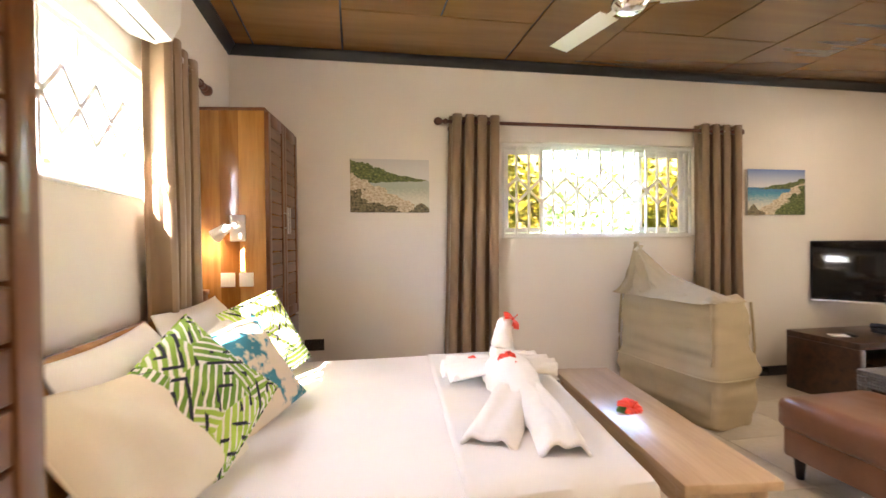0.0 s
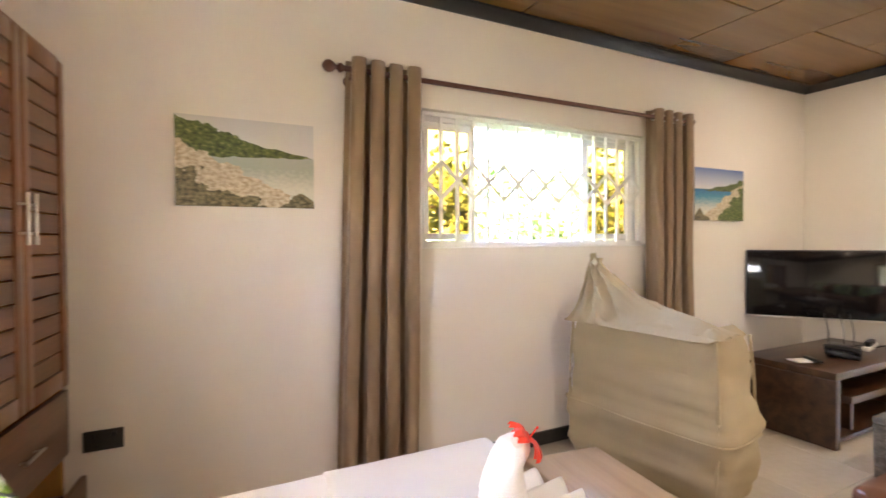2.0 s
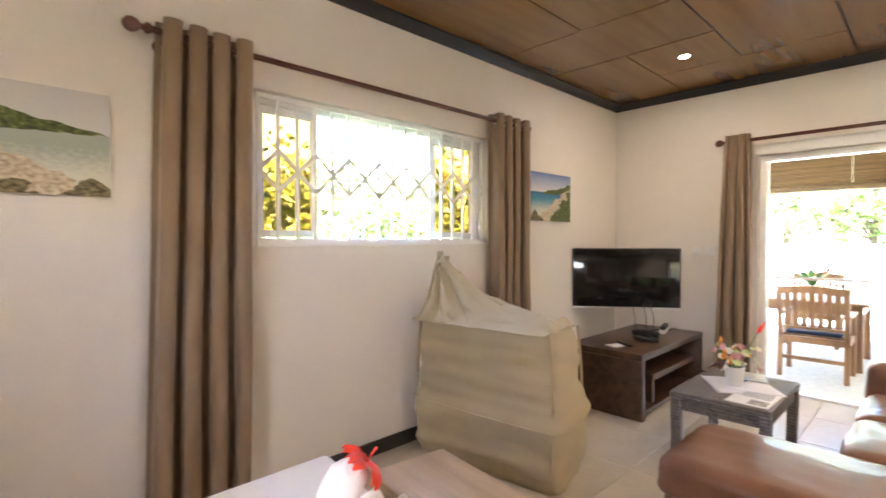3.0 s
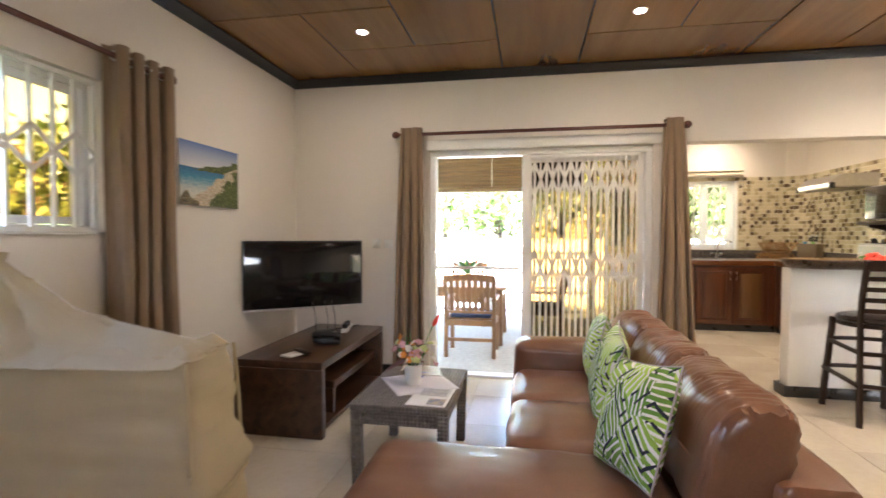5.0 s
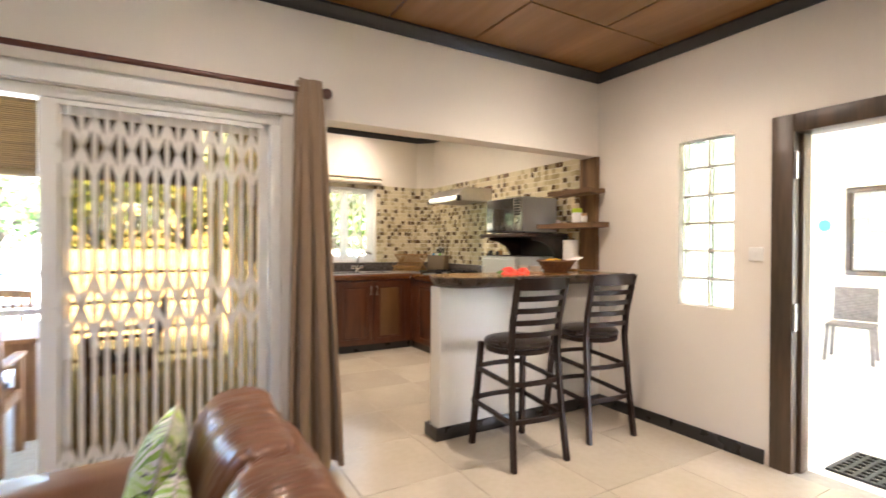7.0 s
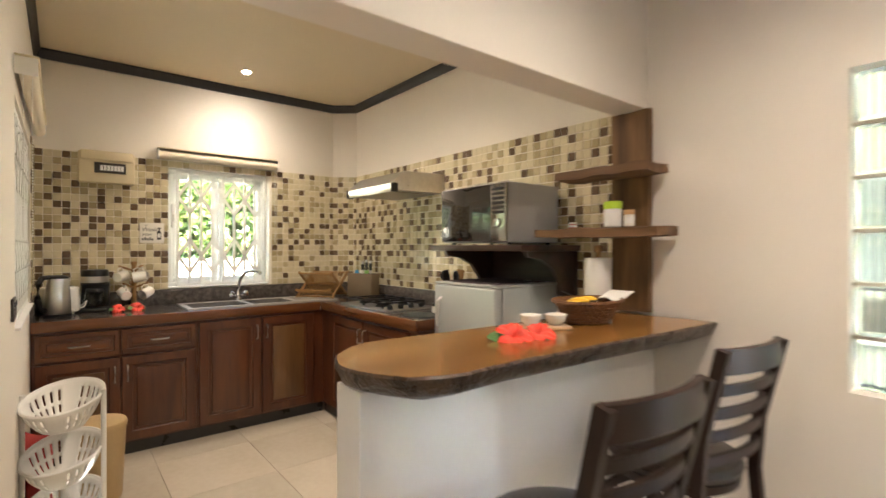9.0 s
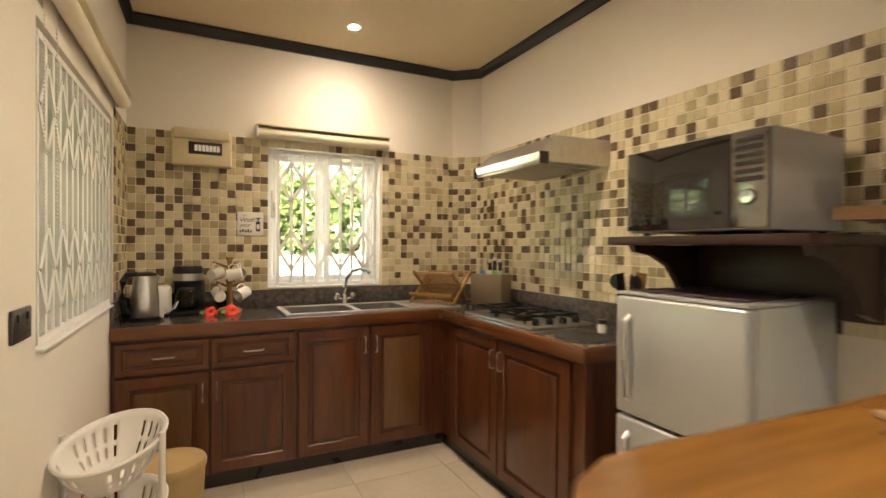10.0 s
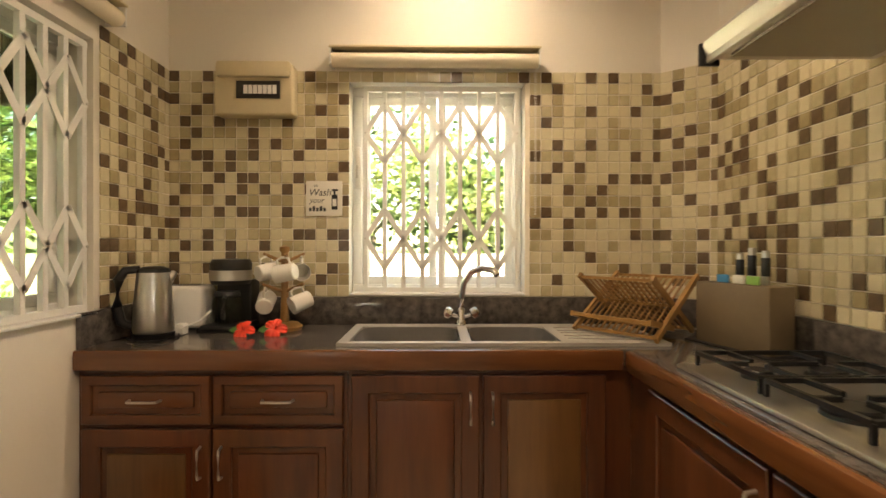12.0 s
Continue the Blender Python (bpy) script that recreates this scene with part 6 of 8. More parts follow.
M_bin = mat("beige_bin_plastic", (0.45, 0.32, 0.15), 0.45, var=0.05, scale=4, fine=60, bump=0.15)

# half wall of the bar
struct(boxpart("wall_bar", (5.145, YS + 0.001, 0.0, 5.285, -0.50, 1.055), M_white, bevel=0.004), "white half-height wall carrying the bar top")
part_b = bm_of((5.127, YS + 0.02, 0.0, 5.1445, -0.483, 0.09), (5.2855, KS, 0.0, 5.303, -0.483, 0.09), (5.127, -0.4825, 0.0, 5.303, -0.465, 0.09), bevel=0.004)
struct(part("baseboard_bar", part_b, M_skirt), "dark skirting round the bar wall")
# live edge bar top
bt = thing("counter_slab", (0, 0, 1.057), "thick polished live-edge wooden bar top with dark bark edge", "bar top")
out = []
N = 48
for k in range(N):
    q = k / N
    # outline: room side north to south, kitchen side back, then the rounded north end
    if q < 0.42:
        e = q / 0.42
        out.append((4.90 + 0.012 * math.sin(e * 5) - 0.03 * e + (0.05 * (1 - e / 0.08) ** 2 if e < 0.08 else 0) + 0.012 * noise.noise(Vector((e * 14, 0, 0))), -0.52 - 1.547 * e))
    elif q < 0.84:
        e = (q - 0.42) / 0.42
        out.append((5.41 - 0.02 * math.sin(e * 4) - (0.06 * ((e - 0.9) / 0.1) ** 2 if e > 0.9 else 0), -2.067 + 1.50 * e))
    else:
        e = (q - 0.84) / 0.16
        out.append((5.34 - 0.37 * e, -0.567 + 0.12 * math.sin(math.pi * (0.12 + 0.72 * e))))
bm = bmesh.new()
lay = []
for z, inset in ((0.0, 0.07), (0.02, 0.03), (0.045, 0.012), (0.068, 0.004), (0.075, 0.010)):
    ring = []
    for i, (x, y) in enumerate(out):
        cx = 5.19
        ny = max(-2.067, y)
        jit = 0.012 * noise.noise(Vector((x * 20, y * 20, z * 60))) if z < 0.06 else 0
        dx = (inset + jit) * (1 if x < cx else -1)
        dy = -(inset + jit) * 0.8 if y > -0.53 else 0
        ring.append(bm.verts.new((x + dx, ny + dy, z)))
    lay.append(ring)
for a, b in zip(lay, lay[1:]):
    for i in range(len(out)):
        j = (i + 1) % len(out)
        f = bm.faces.new((a[i], a[j], b[j], b[i]))
        f.material_index = 1
top = bm.faces.new(lay[-1])
bm.faces.new(lay[0][::-1]).material_index = 1
part("slab", bm, [M_slab, M_bark], bt)

# rough plank with two shelves at the end of the wall
pk = thing("plank_shelf", (0, 0, 0), "weathered upright plank with two live-edge shelves", "shelf")


def rough_board(b, nx, amp, seed, m, par, name):
    bm = bmesh.new()
    box(bm, *b)
    bmesh.ops.subdivide_edges(bm, edges=bm.edges[:], cuts=nx, use_grid_fill=True)
    for v in bm.verts:
        v.co += amp * noise.noise_vector(v.co * 7 + Vector((seed, 0, 0))) + amp * 0.4 * noise.noise_vector(v.co * 25)
    return part(name, bm, m, par)


rough_board((5.155, -2.062, 1.14, 5.345, -2.025, 2.104), 8, 0.006, 1, M_rough, pk, "plank")
rough_board((5.06, -2.02, 1.785, 5.56, -1.84, 1.825), 8, 0.012, 2, M_roughx, pk, "shelf")
rough_board((5.01, -2.02, 1.50, 5.66, -1.82, 1.54), 8, 0.012, 3, M_roughx, pk, "shelf")


def jar(at, r, h, mat_b, mat_l, label, name="spice_jar"):
    t = thing(name, at, label, "jar")
    bm = bmesh.new()
    lathe(bm, [(r * 0.9, 0), (r, 0.004), (r, h * 0.68), (r * 0.85, h * 0.72)], 20)
    part("jar", bm, mat_b, t)
    bm = bmesh.new()
    lathe(bm, [(r * 0.92, h * 0.70), (r * 1.02, h * 0.71), (r * 1.02, h * 0.97), (r * 0.95, h)], 20)
    part("lid", bm, mat_l, t)
    bm = bmesh.new()
    lathe(bm, [(r * 1.01, h * 0.15), (r * 1.015, h * 0.16), (r * 1.015, h * 0.55), (r * 1.01, h * 0.56)], 20)
    part("paper_label", bm, M_paper, t)
    return t


jar((5.28, -1.93, 1.548), 0.042, 0.12, M_paper, M_lime, "white jar with a bright lime green lid on the shelf")
jar((5.19, -1.92, 1.548), 0.024, 0.075, M_mug, mat("tan_lid", (0.35, 0.2, 0.08), 0.5), "small spice jar with a brown lid on the shelf")
jar((5.50, -1.92, 1.548), 0.02, 0.03, M_redpack, M_mug, "small red pot on the shelf")

# things on the bar
hibiscus((5.12, -1.07, 1.14), 0.068, "large red hibiscus flower lying on the bar top", -130, 42)
hibiscus((5.10, -1.18, 1.14), 0.06, "large red hibiscus flower lying on the bar top", -150, 38)
tr = thing("serving_board", (5.22, -1.35, 1.133), "small pale wooden serving board on the bar", "serving board", rz=60)
bm = bm_of((-0.10, -0.05, 0, 0.10, 0.05, 0.012), (0.10, -0.015, 0.0, 0.18, 0.015, 0.012), bevel=0.004)
part("board", bm, M_pale, tr)


def bowl(at, r, h, label):
    ob = thing("bowl", at, label, "bowl", "small bowls")
    bm = bmesh.new()
    lathe(bm, [(r * 0.5, 0), (r * 0.8, h * 0.3), (r, h), (r * 0.96, h), (r * 0.74, h * 0.4), (0.002, h * 0.18)], 22)
    part("body", bm, M_mug, ob)


bowl((5.20, -1.40, 1.146), 0.045, 0.04, "small white china bowl on the serving board")
bowl((5.25, -1.31, 1.146), 0.045, 0.04, "small white china bowl on the serving board")
fb = thing("fruit_basket", (5.21, -1.63, 1.133), "brown woven basket holding bananas and a napkin", "basket")
bm = bmesh.new()
lathe(bm, [(0.10, 0.0), (0.13, 0.03), (0.165, 0.085), (0.172, 0.09), (0.165, 0.095), (0.155, 0.085), (0.12, 0.03), (0.002, 0.012)], 36, sx=0.75)
part("basket", bm, M_basket, fb)
bm = bmesh.new()
tube(bm, [(0.129 * math.cos(a), 0.172 * math.sin(a), 0.092) for a in [k * math.pi / 18 for k in range(36)]], 0.008, 6, closed=True)
part("rim", bm, M_basket, fb)
for k in range(4):
    bn_ = thing("banana", (5.21 + 0.012 * k, -1.55 - 0.025 * k, 1.20 + 0.012 * (k % 2)), "ripe yellow banana in the basket", "banana", "bananas", rz=60 + 12 * k)
    bm = bmesh.new()
    tube(bm, [(0.09 * math.cos(a) - 0.05, 0.09 * math.sin(a), 0.02 * math.sin(2 * a)) for a in [-1.0 + 0.2 * j for j in range(11)]], lambda s: 0.004 + 0.015 * math.sin(math.pi * min(1, max(0.04, s))) ** 0.6, 8)
    part("skin", bm, M_yellow, bn_)
    bm = bmesh.new()
    cyl(bm, (-0.002, 0.075, 0.018), (-0.02, 0.10, 0.02), 0.005, 0.006, seg=6)
    part("stalk", bm, M_bark, bn_)
np_ = thing("paper_napkin", (5.19, -1.72, 1.205), "folded white paper napkin sticking out of the basket", "napkin")
bm = bmesh.new()
sheet(bm, 8, 8, lambda u, v: (0.12 * (u - 0.5), -0.14 * v, 0.05 * v + 0.03 * math.sin(u * 3.1) * (1 - v)))
part("paper", bm, M_paper, np_).modifiers.new("thickness", "SOLIDIFY").thickness = 0.003
pt = thing("paper_towel_roll", (5.37, -1.945, 1.133), "white paper towel roll on a wooden stand", "paper towel")
bm = bmesh.new()
lathe(bm, [(0.02, 0.015), (0.062, 0.016), (0.064, 0.02), (0.064, 0.265), (0.02, 0.267)], 32)
part("roll", bm, M_paper, pt)
bm = bmesh.new()
lathe(bm, [(0.07, 0.0), (0.072, 0.012), (0.012, 0.014), (0.012, 0.29), (0.02, 0.30), (0.02, 0.325), (0.001, 0.33)], 20)
part("stand", bm, M_bamboo, pt)


# base cabinets: a unit along y (front towards -x) or along x (front towards +y)
def panel_door(parent, name, axis, f, a0, a1, z0, z1, material, inner, handle, hside):
    """A raised-panel door; f is the front plane's coordinate, s its outward sense."""
    def B(d0, d1, p0, p1, q0, q1):
        return (f - d1, p0, q0, f - d0, p1, q1) if axis == 0 else (p0, f + d0, q0, p1, f + d1, q1)
    w = 0.065 if z1 - z0 > 0.3 else 0.035
    bm = bmesh.new()
    Q = (lambda o, a, z: (f - o, a, z)) if axis == 0 else (lambda o, a, z: (a, f + o, z))
    loops = []
    for o, e in ((0.0, 0.0), (0.018, 0.0), (0.022, 0.004)):
        loops.append([bm.verts.new(Q(o, a, z)) for a, z in ((a0 + e, z0 + e), (a1 - e, z0 + e), (a1 - e, z1 - e), (a0 + e, z1 - e))])
    for o, e in ((0.022, w - 0.005), (0.017, w), (0.0, w)):
        loops.append([bm.verts.new(Q(o, a, z)) for a, z in ((a0 + e, z0 + e), (a1 - e, z0 + e), (a1 - e, z1 - e), (a0 + e, z1 - e))])
    for A_, B_ in zip(loops, loops[1:] + loops[:1]):
        for k in range(4):
            bm.faces.new((A_[k], A_[(k + 1) % 4], B_[(k + 1) % 4], B_[k]))
    d = part(name, bm, material, parent)
    bm = bmesh.new()
    box(bm, *B(0.002, 0.010, a0 + w + 0.001, a1 - w - 0.001, z0 + w + 0.001, z1 - w - 0.001))
    part("panel_groove", bm, material, d)
    g = 0.022
    bm = bmesh.new()
    box(bm, *B(0.006, 0.020, a0 + w + g, a1 - w - g, z0 + w + g, z1 - w - g), bevel=0.008, seg=2)
    part("raised_panel", bm, inner, d)
    bm = bmesh.new()
    P = (lambda o, a, z: (f - o, a, z)) if axis == 0 else (lambda o, a, z: (a, f + o, z))
    if handle == "h":
        c, z = (a0 + a1) / 2, (z0 + z1) / 2
        tube(bm, [P(0.02, c - 0.055, z), P(0.045, c - 0.05, z), P(0.048, c - 0.035, z), P(0.048, c + 0.035, z), P(0.045, c + 0.05, z), P(0.02, c + 0.055, z)], 0.005, 8)
    else:
        a = a0 + 0.032 if hside < 0 else a1 - 0.032
        zt = z1 - 0.06
        tube(bm, [P(0.02, a, zt), P(0.045, a, zt - 0.005), P(0.048, a, zt - 0.02), P(0.048, a, zt - 0.09), P(0.045, a, zt - 0.105), P(0.02, a, zt - 0.11)], 0.005, 8)
    part("handle", bm, M_metal, d, "brushed steel bow handle")
    return d


FX = 7.985          # front plane of the east run's carcass
c1 = thing("drawer_cabinet", (0, 0, 0), "red-brown wooden base cabinet with two drawers and two doors", "kitchen cabinet", "base cabinets")
part("body", bm_of((FX, -0.672, 0.09, 8.545, KN - 0.004, 0.90)), M_cab, c1)
for a0, a1, hs in ((-0.190, 0.262, -1), (-0.660, -0.200, 1)):
    panel_door(c1, "drawer", 0, FX, a0, a1, 0.712, 0.885, M_cabh, M_cabh, "h", 0)
    panel_door(c1, "door", 0, FX, a0, a1, 0.105, 0.695, M_cab, M_cab2 if hs < 0 else M_cab, "v", hs)
c2 = thing("sink_cabinet", (0, 0, 0), "red-brown wooden base cabinet with two doors under the sink", "kitchen cabinet", "base cabinets")
part("body", bm_of((FX, -1.69, 0.09, 8.545, -0.674, 0.90)), M_cab, c2)
panel_door(c2, "door", 0, FX, -1.142, -0.688, 0.105, 0.885, M_cab, M_cab, "v", -1)
panel_door(c2, "door", 0, FX, -1.592, -1.156, 0.105, 0.885, M_cab, M_cab2, "v", 1)
FY = -1.69          # front plane of the south run
c3 = thing("hob_cabinet", (0, 0, 0), "red-brown wooden base cabinet with two doors under the hob", "kitchen cabinet", "base cabinets")
part("body", bm_of((6.545, KS + 0.005, 0.09, FX - 0.001, FY, 0.90)), M_cab, c3)
panel_door(c3, "door", 1, FY, 7.24, 7.80, 0.105, 0.885, M_cab, M_cab, "v", -1)
panel_door(c3, "door", 1, FY, 6.63, 7.225, 0.105, 0.885, M_cab, M_cab, "v", 1)
pl = part("baseboard_kitchen", bm_of((FX + 0.03, -1.70, 0.0, FX + 0.05, KN - 0.004, 0.089), (6.56, FY - 0.05, 0.0, FX + 0.029, FY - 0.03, 0.089)), M_skirt)
struct(pl, "dark plinth under the base cabinets")
# worktop
wt = thing("worktop", (0, 0, 0), "dark granite L-shaped worktop with a wooden front edge", "worktop")
CT = 0.975
WX, WY = 7.95, -1.652
# sink cut-out: x 8.06..8.44, y -1.50..-0.68
for b in ((WX + 0.03, -0.62, 0.93, KX - 0.002, KN - 0.002, CT), (WX + 0.03, -1.56, 0.93, 8.04, -0.62, CT), (8.47, -1.56, 0.93, KX - 0.002, -0.62, CT),
          (WX + 0.03, KS + 0.2, 0.93, KX - 0.002, -1.56, CT), (6.54, KS + 0.002, 0.93, WX + 0.03, WY - 0.03, CT), (WX + 0.03, KS + 0.002, 0.93, KX - 0.17, KS + 0.2, CT)):
    part("granite_slab", bm_of(b), M_granite, wt, smooth=False)
bm = bm_of((WX, WY, 0.905, WX + 0.029, KN - 0.003, CT + 0.002), bevel=0.007)
part("wooden_edge", bm, M_edge, wt)
part("wooden_edge", bm_of((6.515, WY - 0.029, 0.905, WX - 0.001, WY, CT + 0.002), bevel=0.007), M_edgex, wt)
part("wooden_edge", bm_of((6.515, KS + 0.003, 0.905, 6.5395, WY - 0.03, CT + 0.002), bevel=0.007), M_edge, wt)
part("upstand", bm_of((KX - 0.02, KS + 0.19, CT, KX - 0.001, KN - 0.001, 1.103), bevel=0.003), M_granite, wt)
part("upstand", bm_of((6.54, KS + 0.001, CT, KX - 0.17, KS + 0.02, 1.103), bevel=0.003), M_granite, wt)
part("upstand", bm_of((7.97, KN - 0.02, CT, KX - 0.021, KN - 0.001, 1.103), bevel=0.003), M_granite, wt)
bm = bmesh.new()
bar(bm, (KX - 0.013, KS + 0.185, 1.039), (KX - 0.158, KS + 0.012, 1.039), 0.02, 0.128)
part("upstand", bm, M_granite, wt)

# sink with two bowls and a drainer
sk = thing("sink", (0, 0, CT), "grey composite double sink with a ribbed drainer", "sink")
part("rim", bm_of((8.03, -0.66, 0.0, 8.48, -0.62, 0.012), (8.03, -1.12, 0.0, 8.48, -1.08, 0.012), (8.03, -1.86, 0.0, 8.48, -1.46, 0.012), (8.03, -1.46, 0.0, 8.07, -1.12, 0.012), (8.40, -1.46, 0.0, 8.48, -1.12, 0.012), (8.03, -1.08, 0.0, 8.07, -0.66, 0.012), (8.40, -1.08, 0.0, 8.48, -0.66, 0.012)), M_sink, sk)
for y0, y1 in ((-1.075, -0.665), (-1.455, -1.125)):
    bm = bmesh.new()

    def f(u, v):
        a = 2 * math.pi * u
        c, s = math.cos(a), math.sin(a)
        e = 0.35
        x = 8.235 + 0.165 * math.copysign(abs(c) ** e, c) * (1 - 0.12 * v)
        y = (y0 + y1) / 2 + (y1 - y0) / 2 * math.copysign(abs(s) ** e, s) * (1 - 0.12 * v)
        return (x, y, 0.010 - 0.16 * v)
    g = sheet(bm, 48, 4, f)
    bmesh.ops.remove_doubles(bm, verts=bm.verts[:], dist=0.0005)
    low = [v for v in bm.verts if v.co.z < -0.149]
    bmesh.ops.contextual_create(bm, geom=low)
    part("bowl", bm, M_bowl, sk)
    bm = bmesh.new()
    lathe(bm, [(0.03, -0.150), (0.034, -0.147), (0.012, -0.148), (0.001, -0.149)], 18, pose(8.235, (y0 + y1) / 2, 0.002))
    part("drain", bm, M_chrome, sk)
for k in range(5):
    bm = bmesh.new()
    bar(bm, (8.08 + 0.075 * k, -1.82, 0.014), (8.12 + 0.06 * k, -1.50, 0.014), 0.006, 0.005)
    part("rib", bm, M_sink, sk)
tp = thing("tap", (8.44, -1.10, CT + 0.012), "chrome mixer tap with two knobs and a swan-neck spout", "tap")
bm = bmesh.new()
lathe(bm, [(0.028, 0), (0.028, 0.015), (0.02, 0.03), (0.018, 0.07), (0.012, 0.08)], 18)
part("base", bm, M_chrome, tp)
bm = bmesh.new()
tube(bm, [(0, 0, 0.06), (0, 0.0, 0.12), (-0.01, -0.01, 0.19), (-0.045, -0.045, 0.245), (-0.09, -0.09, 0.262), (-0.13, -0.13, 0.255), (-0.145, -0.145, 0.235)], 0.0145, 12)
part("spout", bm, M_chrome, tp)
for s in (-1, 1):
    bm = bmesh.new()
    cyl(bm, (0, 0, 0.035), (-0.01, s * 0.045, 0.05), 0.009, seg=10)
    lathe(bm, [(0.012, 0.0), (0.024, 0.008), (0.026, 0.03), (0.018, 0.04), (0.001, 0.042)], 8, Matrix.Translation((-0.01, s * 0.042, 0.048)) @ pose(0, 0, 0, -60 * s, 0, 0))
    part("knob", bm, M_chrome, tp)

# hob
hb_ = thing("gas_hob", (0, 0, CT), "stainless steel gas hob with black pan supports and knobs", "gas hob")
boxpart("plate", (6.98, -2.17, 0.0, 7.72, -1.72, 0.014), M_metal, hb_, bevel=0.006)
for cx, cy, r in ((7.55, -1.86, 0.035), (7.55, -2.05, 0.045), (7.25, -2.05, 0.035), (7.25, -1.86, 0.05)):
    bm = bmesh.new()
    lathe(bm, [(r * 1.25, 0.014), (r * 1.2, 0.022), (r, 0.024), (r, 0.034), (r * 0.9, 0.038), (0.001, 0.038)], 22, pose(cx, cy, 0))
    part("burner", bm, M_blackp, hb_)
for gx in (7.55, 7.25):
    bm = bmesh.new()
    x0, x1, y0, y1, z = gx - 0.14, gx + 0.14, -2.15, -1.77, 0.052
    for p, q in (((x0, y0), (x1, y0)), ((x1, y0), (x1, y1)), ((x1, y1), (x0, y1)), ((x0, y1), (x0, y0)), ((x0, -1.86), (gx - 0.03, -1.86)), ((gx + 0.03, -1.86), (x1, -1.86)), ((x0, -2.05), (gx - 0.03, -2.05)), ((gx + 0.03, -2.05), (x1, -2.05)), ((gx, y0), (gx, -2.08)), ((gx, -2.02), (gx, -1.89)), ((gx, -1.83), (gx, y1))):
        bar(bm, (*p, z), (*q, z), 0.012, 0.012)
    for px in (x0, x1):
        for py in (y0, y1):
            bar(bm, (px, py, 0.012), (px, py, z), 0.01, 0.01, up=(1, 0, 0))
    part("pan_support", bm, M_blackp, hb_)
for k in range(4):
    bm = bmesh.new()
    lathe(bm, [(0.020, 0.014), (0.021, 0.03), (0.017, 0.042), (0.001, 0.043)], 16, pose(7.045, -2.08 + 0.095 * k, 0))
    box(bm, 7.045 - 0.02, -2.084 + 0.095 * k, 0.03, 7.045 + 0.02, -2.076 + 0.095 * k, 0.05, bevel=0.003)
    part("knob", bm, M_blackp, hb_)

# extractor hood
hd = thing("extractor_hood", (0, 0, 0.075), "slim stainless steel extractor hood on the tiled wall", "extractor hood")
bm = bmesh.new()
pr = [(KS + 0.002, 1.805), (-1.76, 1.80), (-1.745, 1.845), (-1.86, 1.945), (KS + 0.002, 1.955)]
for x in (6.955, 7.63):
    for y, z in pr:
        bm.verts.new((x, y, z))
bm.verts.ensure_lookup_table()
for i in range(5):
    j = (i + 1) % 5
    bm.faces.new([bm.verts[i], bm.verts[j], bm.verts[5 + j], bm.verts[5 + i]])
bm.faces.new([bm.verts[i] for i in range(5)][::-1])
bm.faces.new([bm.verts[5 + i] for i in range(5)])
bmesh.ops.bevel(bm, geom=bm.edges[:], offset=0.004, segments=2, affect="EDGES")
part("body", bm, M_metal, hd)
boxpart("filter", (7.02, KS + 0.06, 1.792, 7.58, -1.80, 1.799), mat("aluminium_mesh", (0.35, 0.33, 0.28), 0.4, metal=0.8, fine=300, bump=0.3), hd)
boxpart("front_lip", (6.945, -1.775, 1.79, 7.63, -1.757, 1.815), M_metal, hd, bevel=0.004)
for x_ in (6.943, 7.631):
    boxpart("end_trim", (x_, -1.80, 1.785, x_ + 0.011, -1.742, 1.85), M_blackp, hd, bevel=0.003)
for k in range(4):
    boxpart("button", (7.22 + 0.03 * k, -1.757, 1.835, 7.24 + 0.03 * k, -1.748, 1.845), M_blackp, hd, bevel=0.002)
# corbel shelf for the microwave
cs = thing("wall_shelf", (0, 0, 0), "dark stained wooden wall shelf with curved brackets", "shelf")
M_dkw = wood("dark_stained_shelf_wood", (0.018, 0.008, 0.005), (0.06, 0.026, 0.015), axis=0, rough=0.4)
boxpart("board", (5.68, KS + 0.01, 1.43, 6.46, -1.73, 1.465), M_dkw, cs, bevel=0.006)
boxpart("back_board", (5.70, KS + 0.009, 1.16, 6.44, KS + 0.03, 1.429), M_dkw, cs, bevel=0.003)
for x in (5.71, 6.38):
    bm = bmesh.new()
    pf = [(KS + 0.031, 1.429), (-1.80, 1.429), (-1.82, 1.40), (-1.92, 1.385), (-2.02, 1.34), (-2.08, 1.27), (-2.12, 1.2), (KS + 0.031, 1.17)]
    a, b = [bm.verts.new((x, y, z)) for y, z in pf], [bm.verts.new((x + 0.03, y, z)) for y, z in pf]
    for i in range(len(pf)):
        j = (i + 1) % len(pf)
        bm.faces.new((a[i], a[j], b[j], b[i]))
    bm.faces.new(a[::-1])
    bm.faces.new(b)
    part("corbel", bm, M_dkw, cs)
# microwave
M_steelbox = mat("grey_steel_paint", (0.36, 0.35, 0.34), 0.42, metal=0.3, var=0.03, scale=3, bump=0.02)
mw = thing("microwave", (5.81, -2.20, 1.467), "silver microwave oven with a dark mirrored door", "microwave")
boxpart("housing", (0.0, 0.0, 0.012, 0.565, 0.43, 0.345), M_steelbox, mw, bevel=0.006)
boxpart("door", (0.125, 0.431, 0.02, 0.563, 0.447, 0.338), mat("mirror_door_glass", (0.02, 0.018, 0.016), 0.05, metal=0.0, var=0.02, bump=0, rvar=0.01, spec=1.0), mw, bevel=0.003)
cp = boxpart("control_panel", (0.002, 0.431, 0.02, 0.122, 0.447, 0.338), mat("panel_mirror", (0.30, 0.29, 0.27), 0.15, metal=0.8, bump=0), mw, bevel=0.003)
bm = bmesh.new()
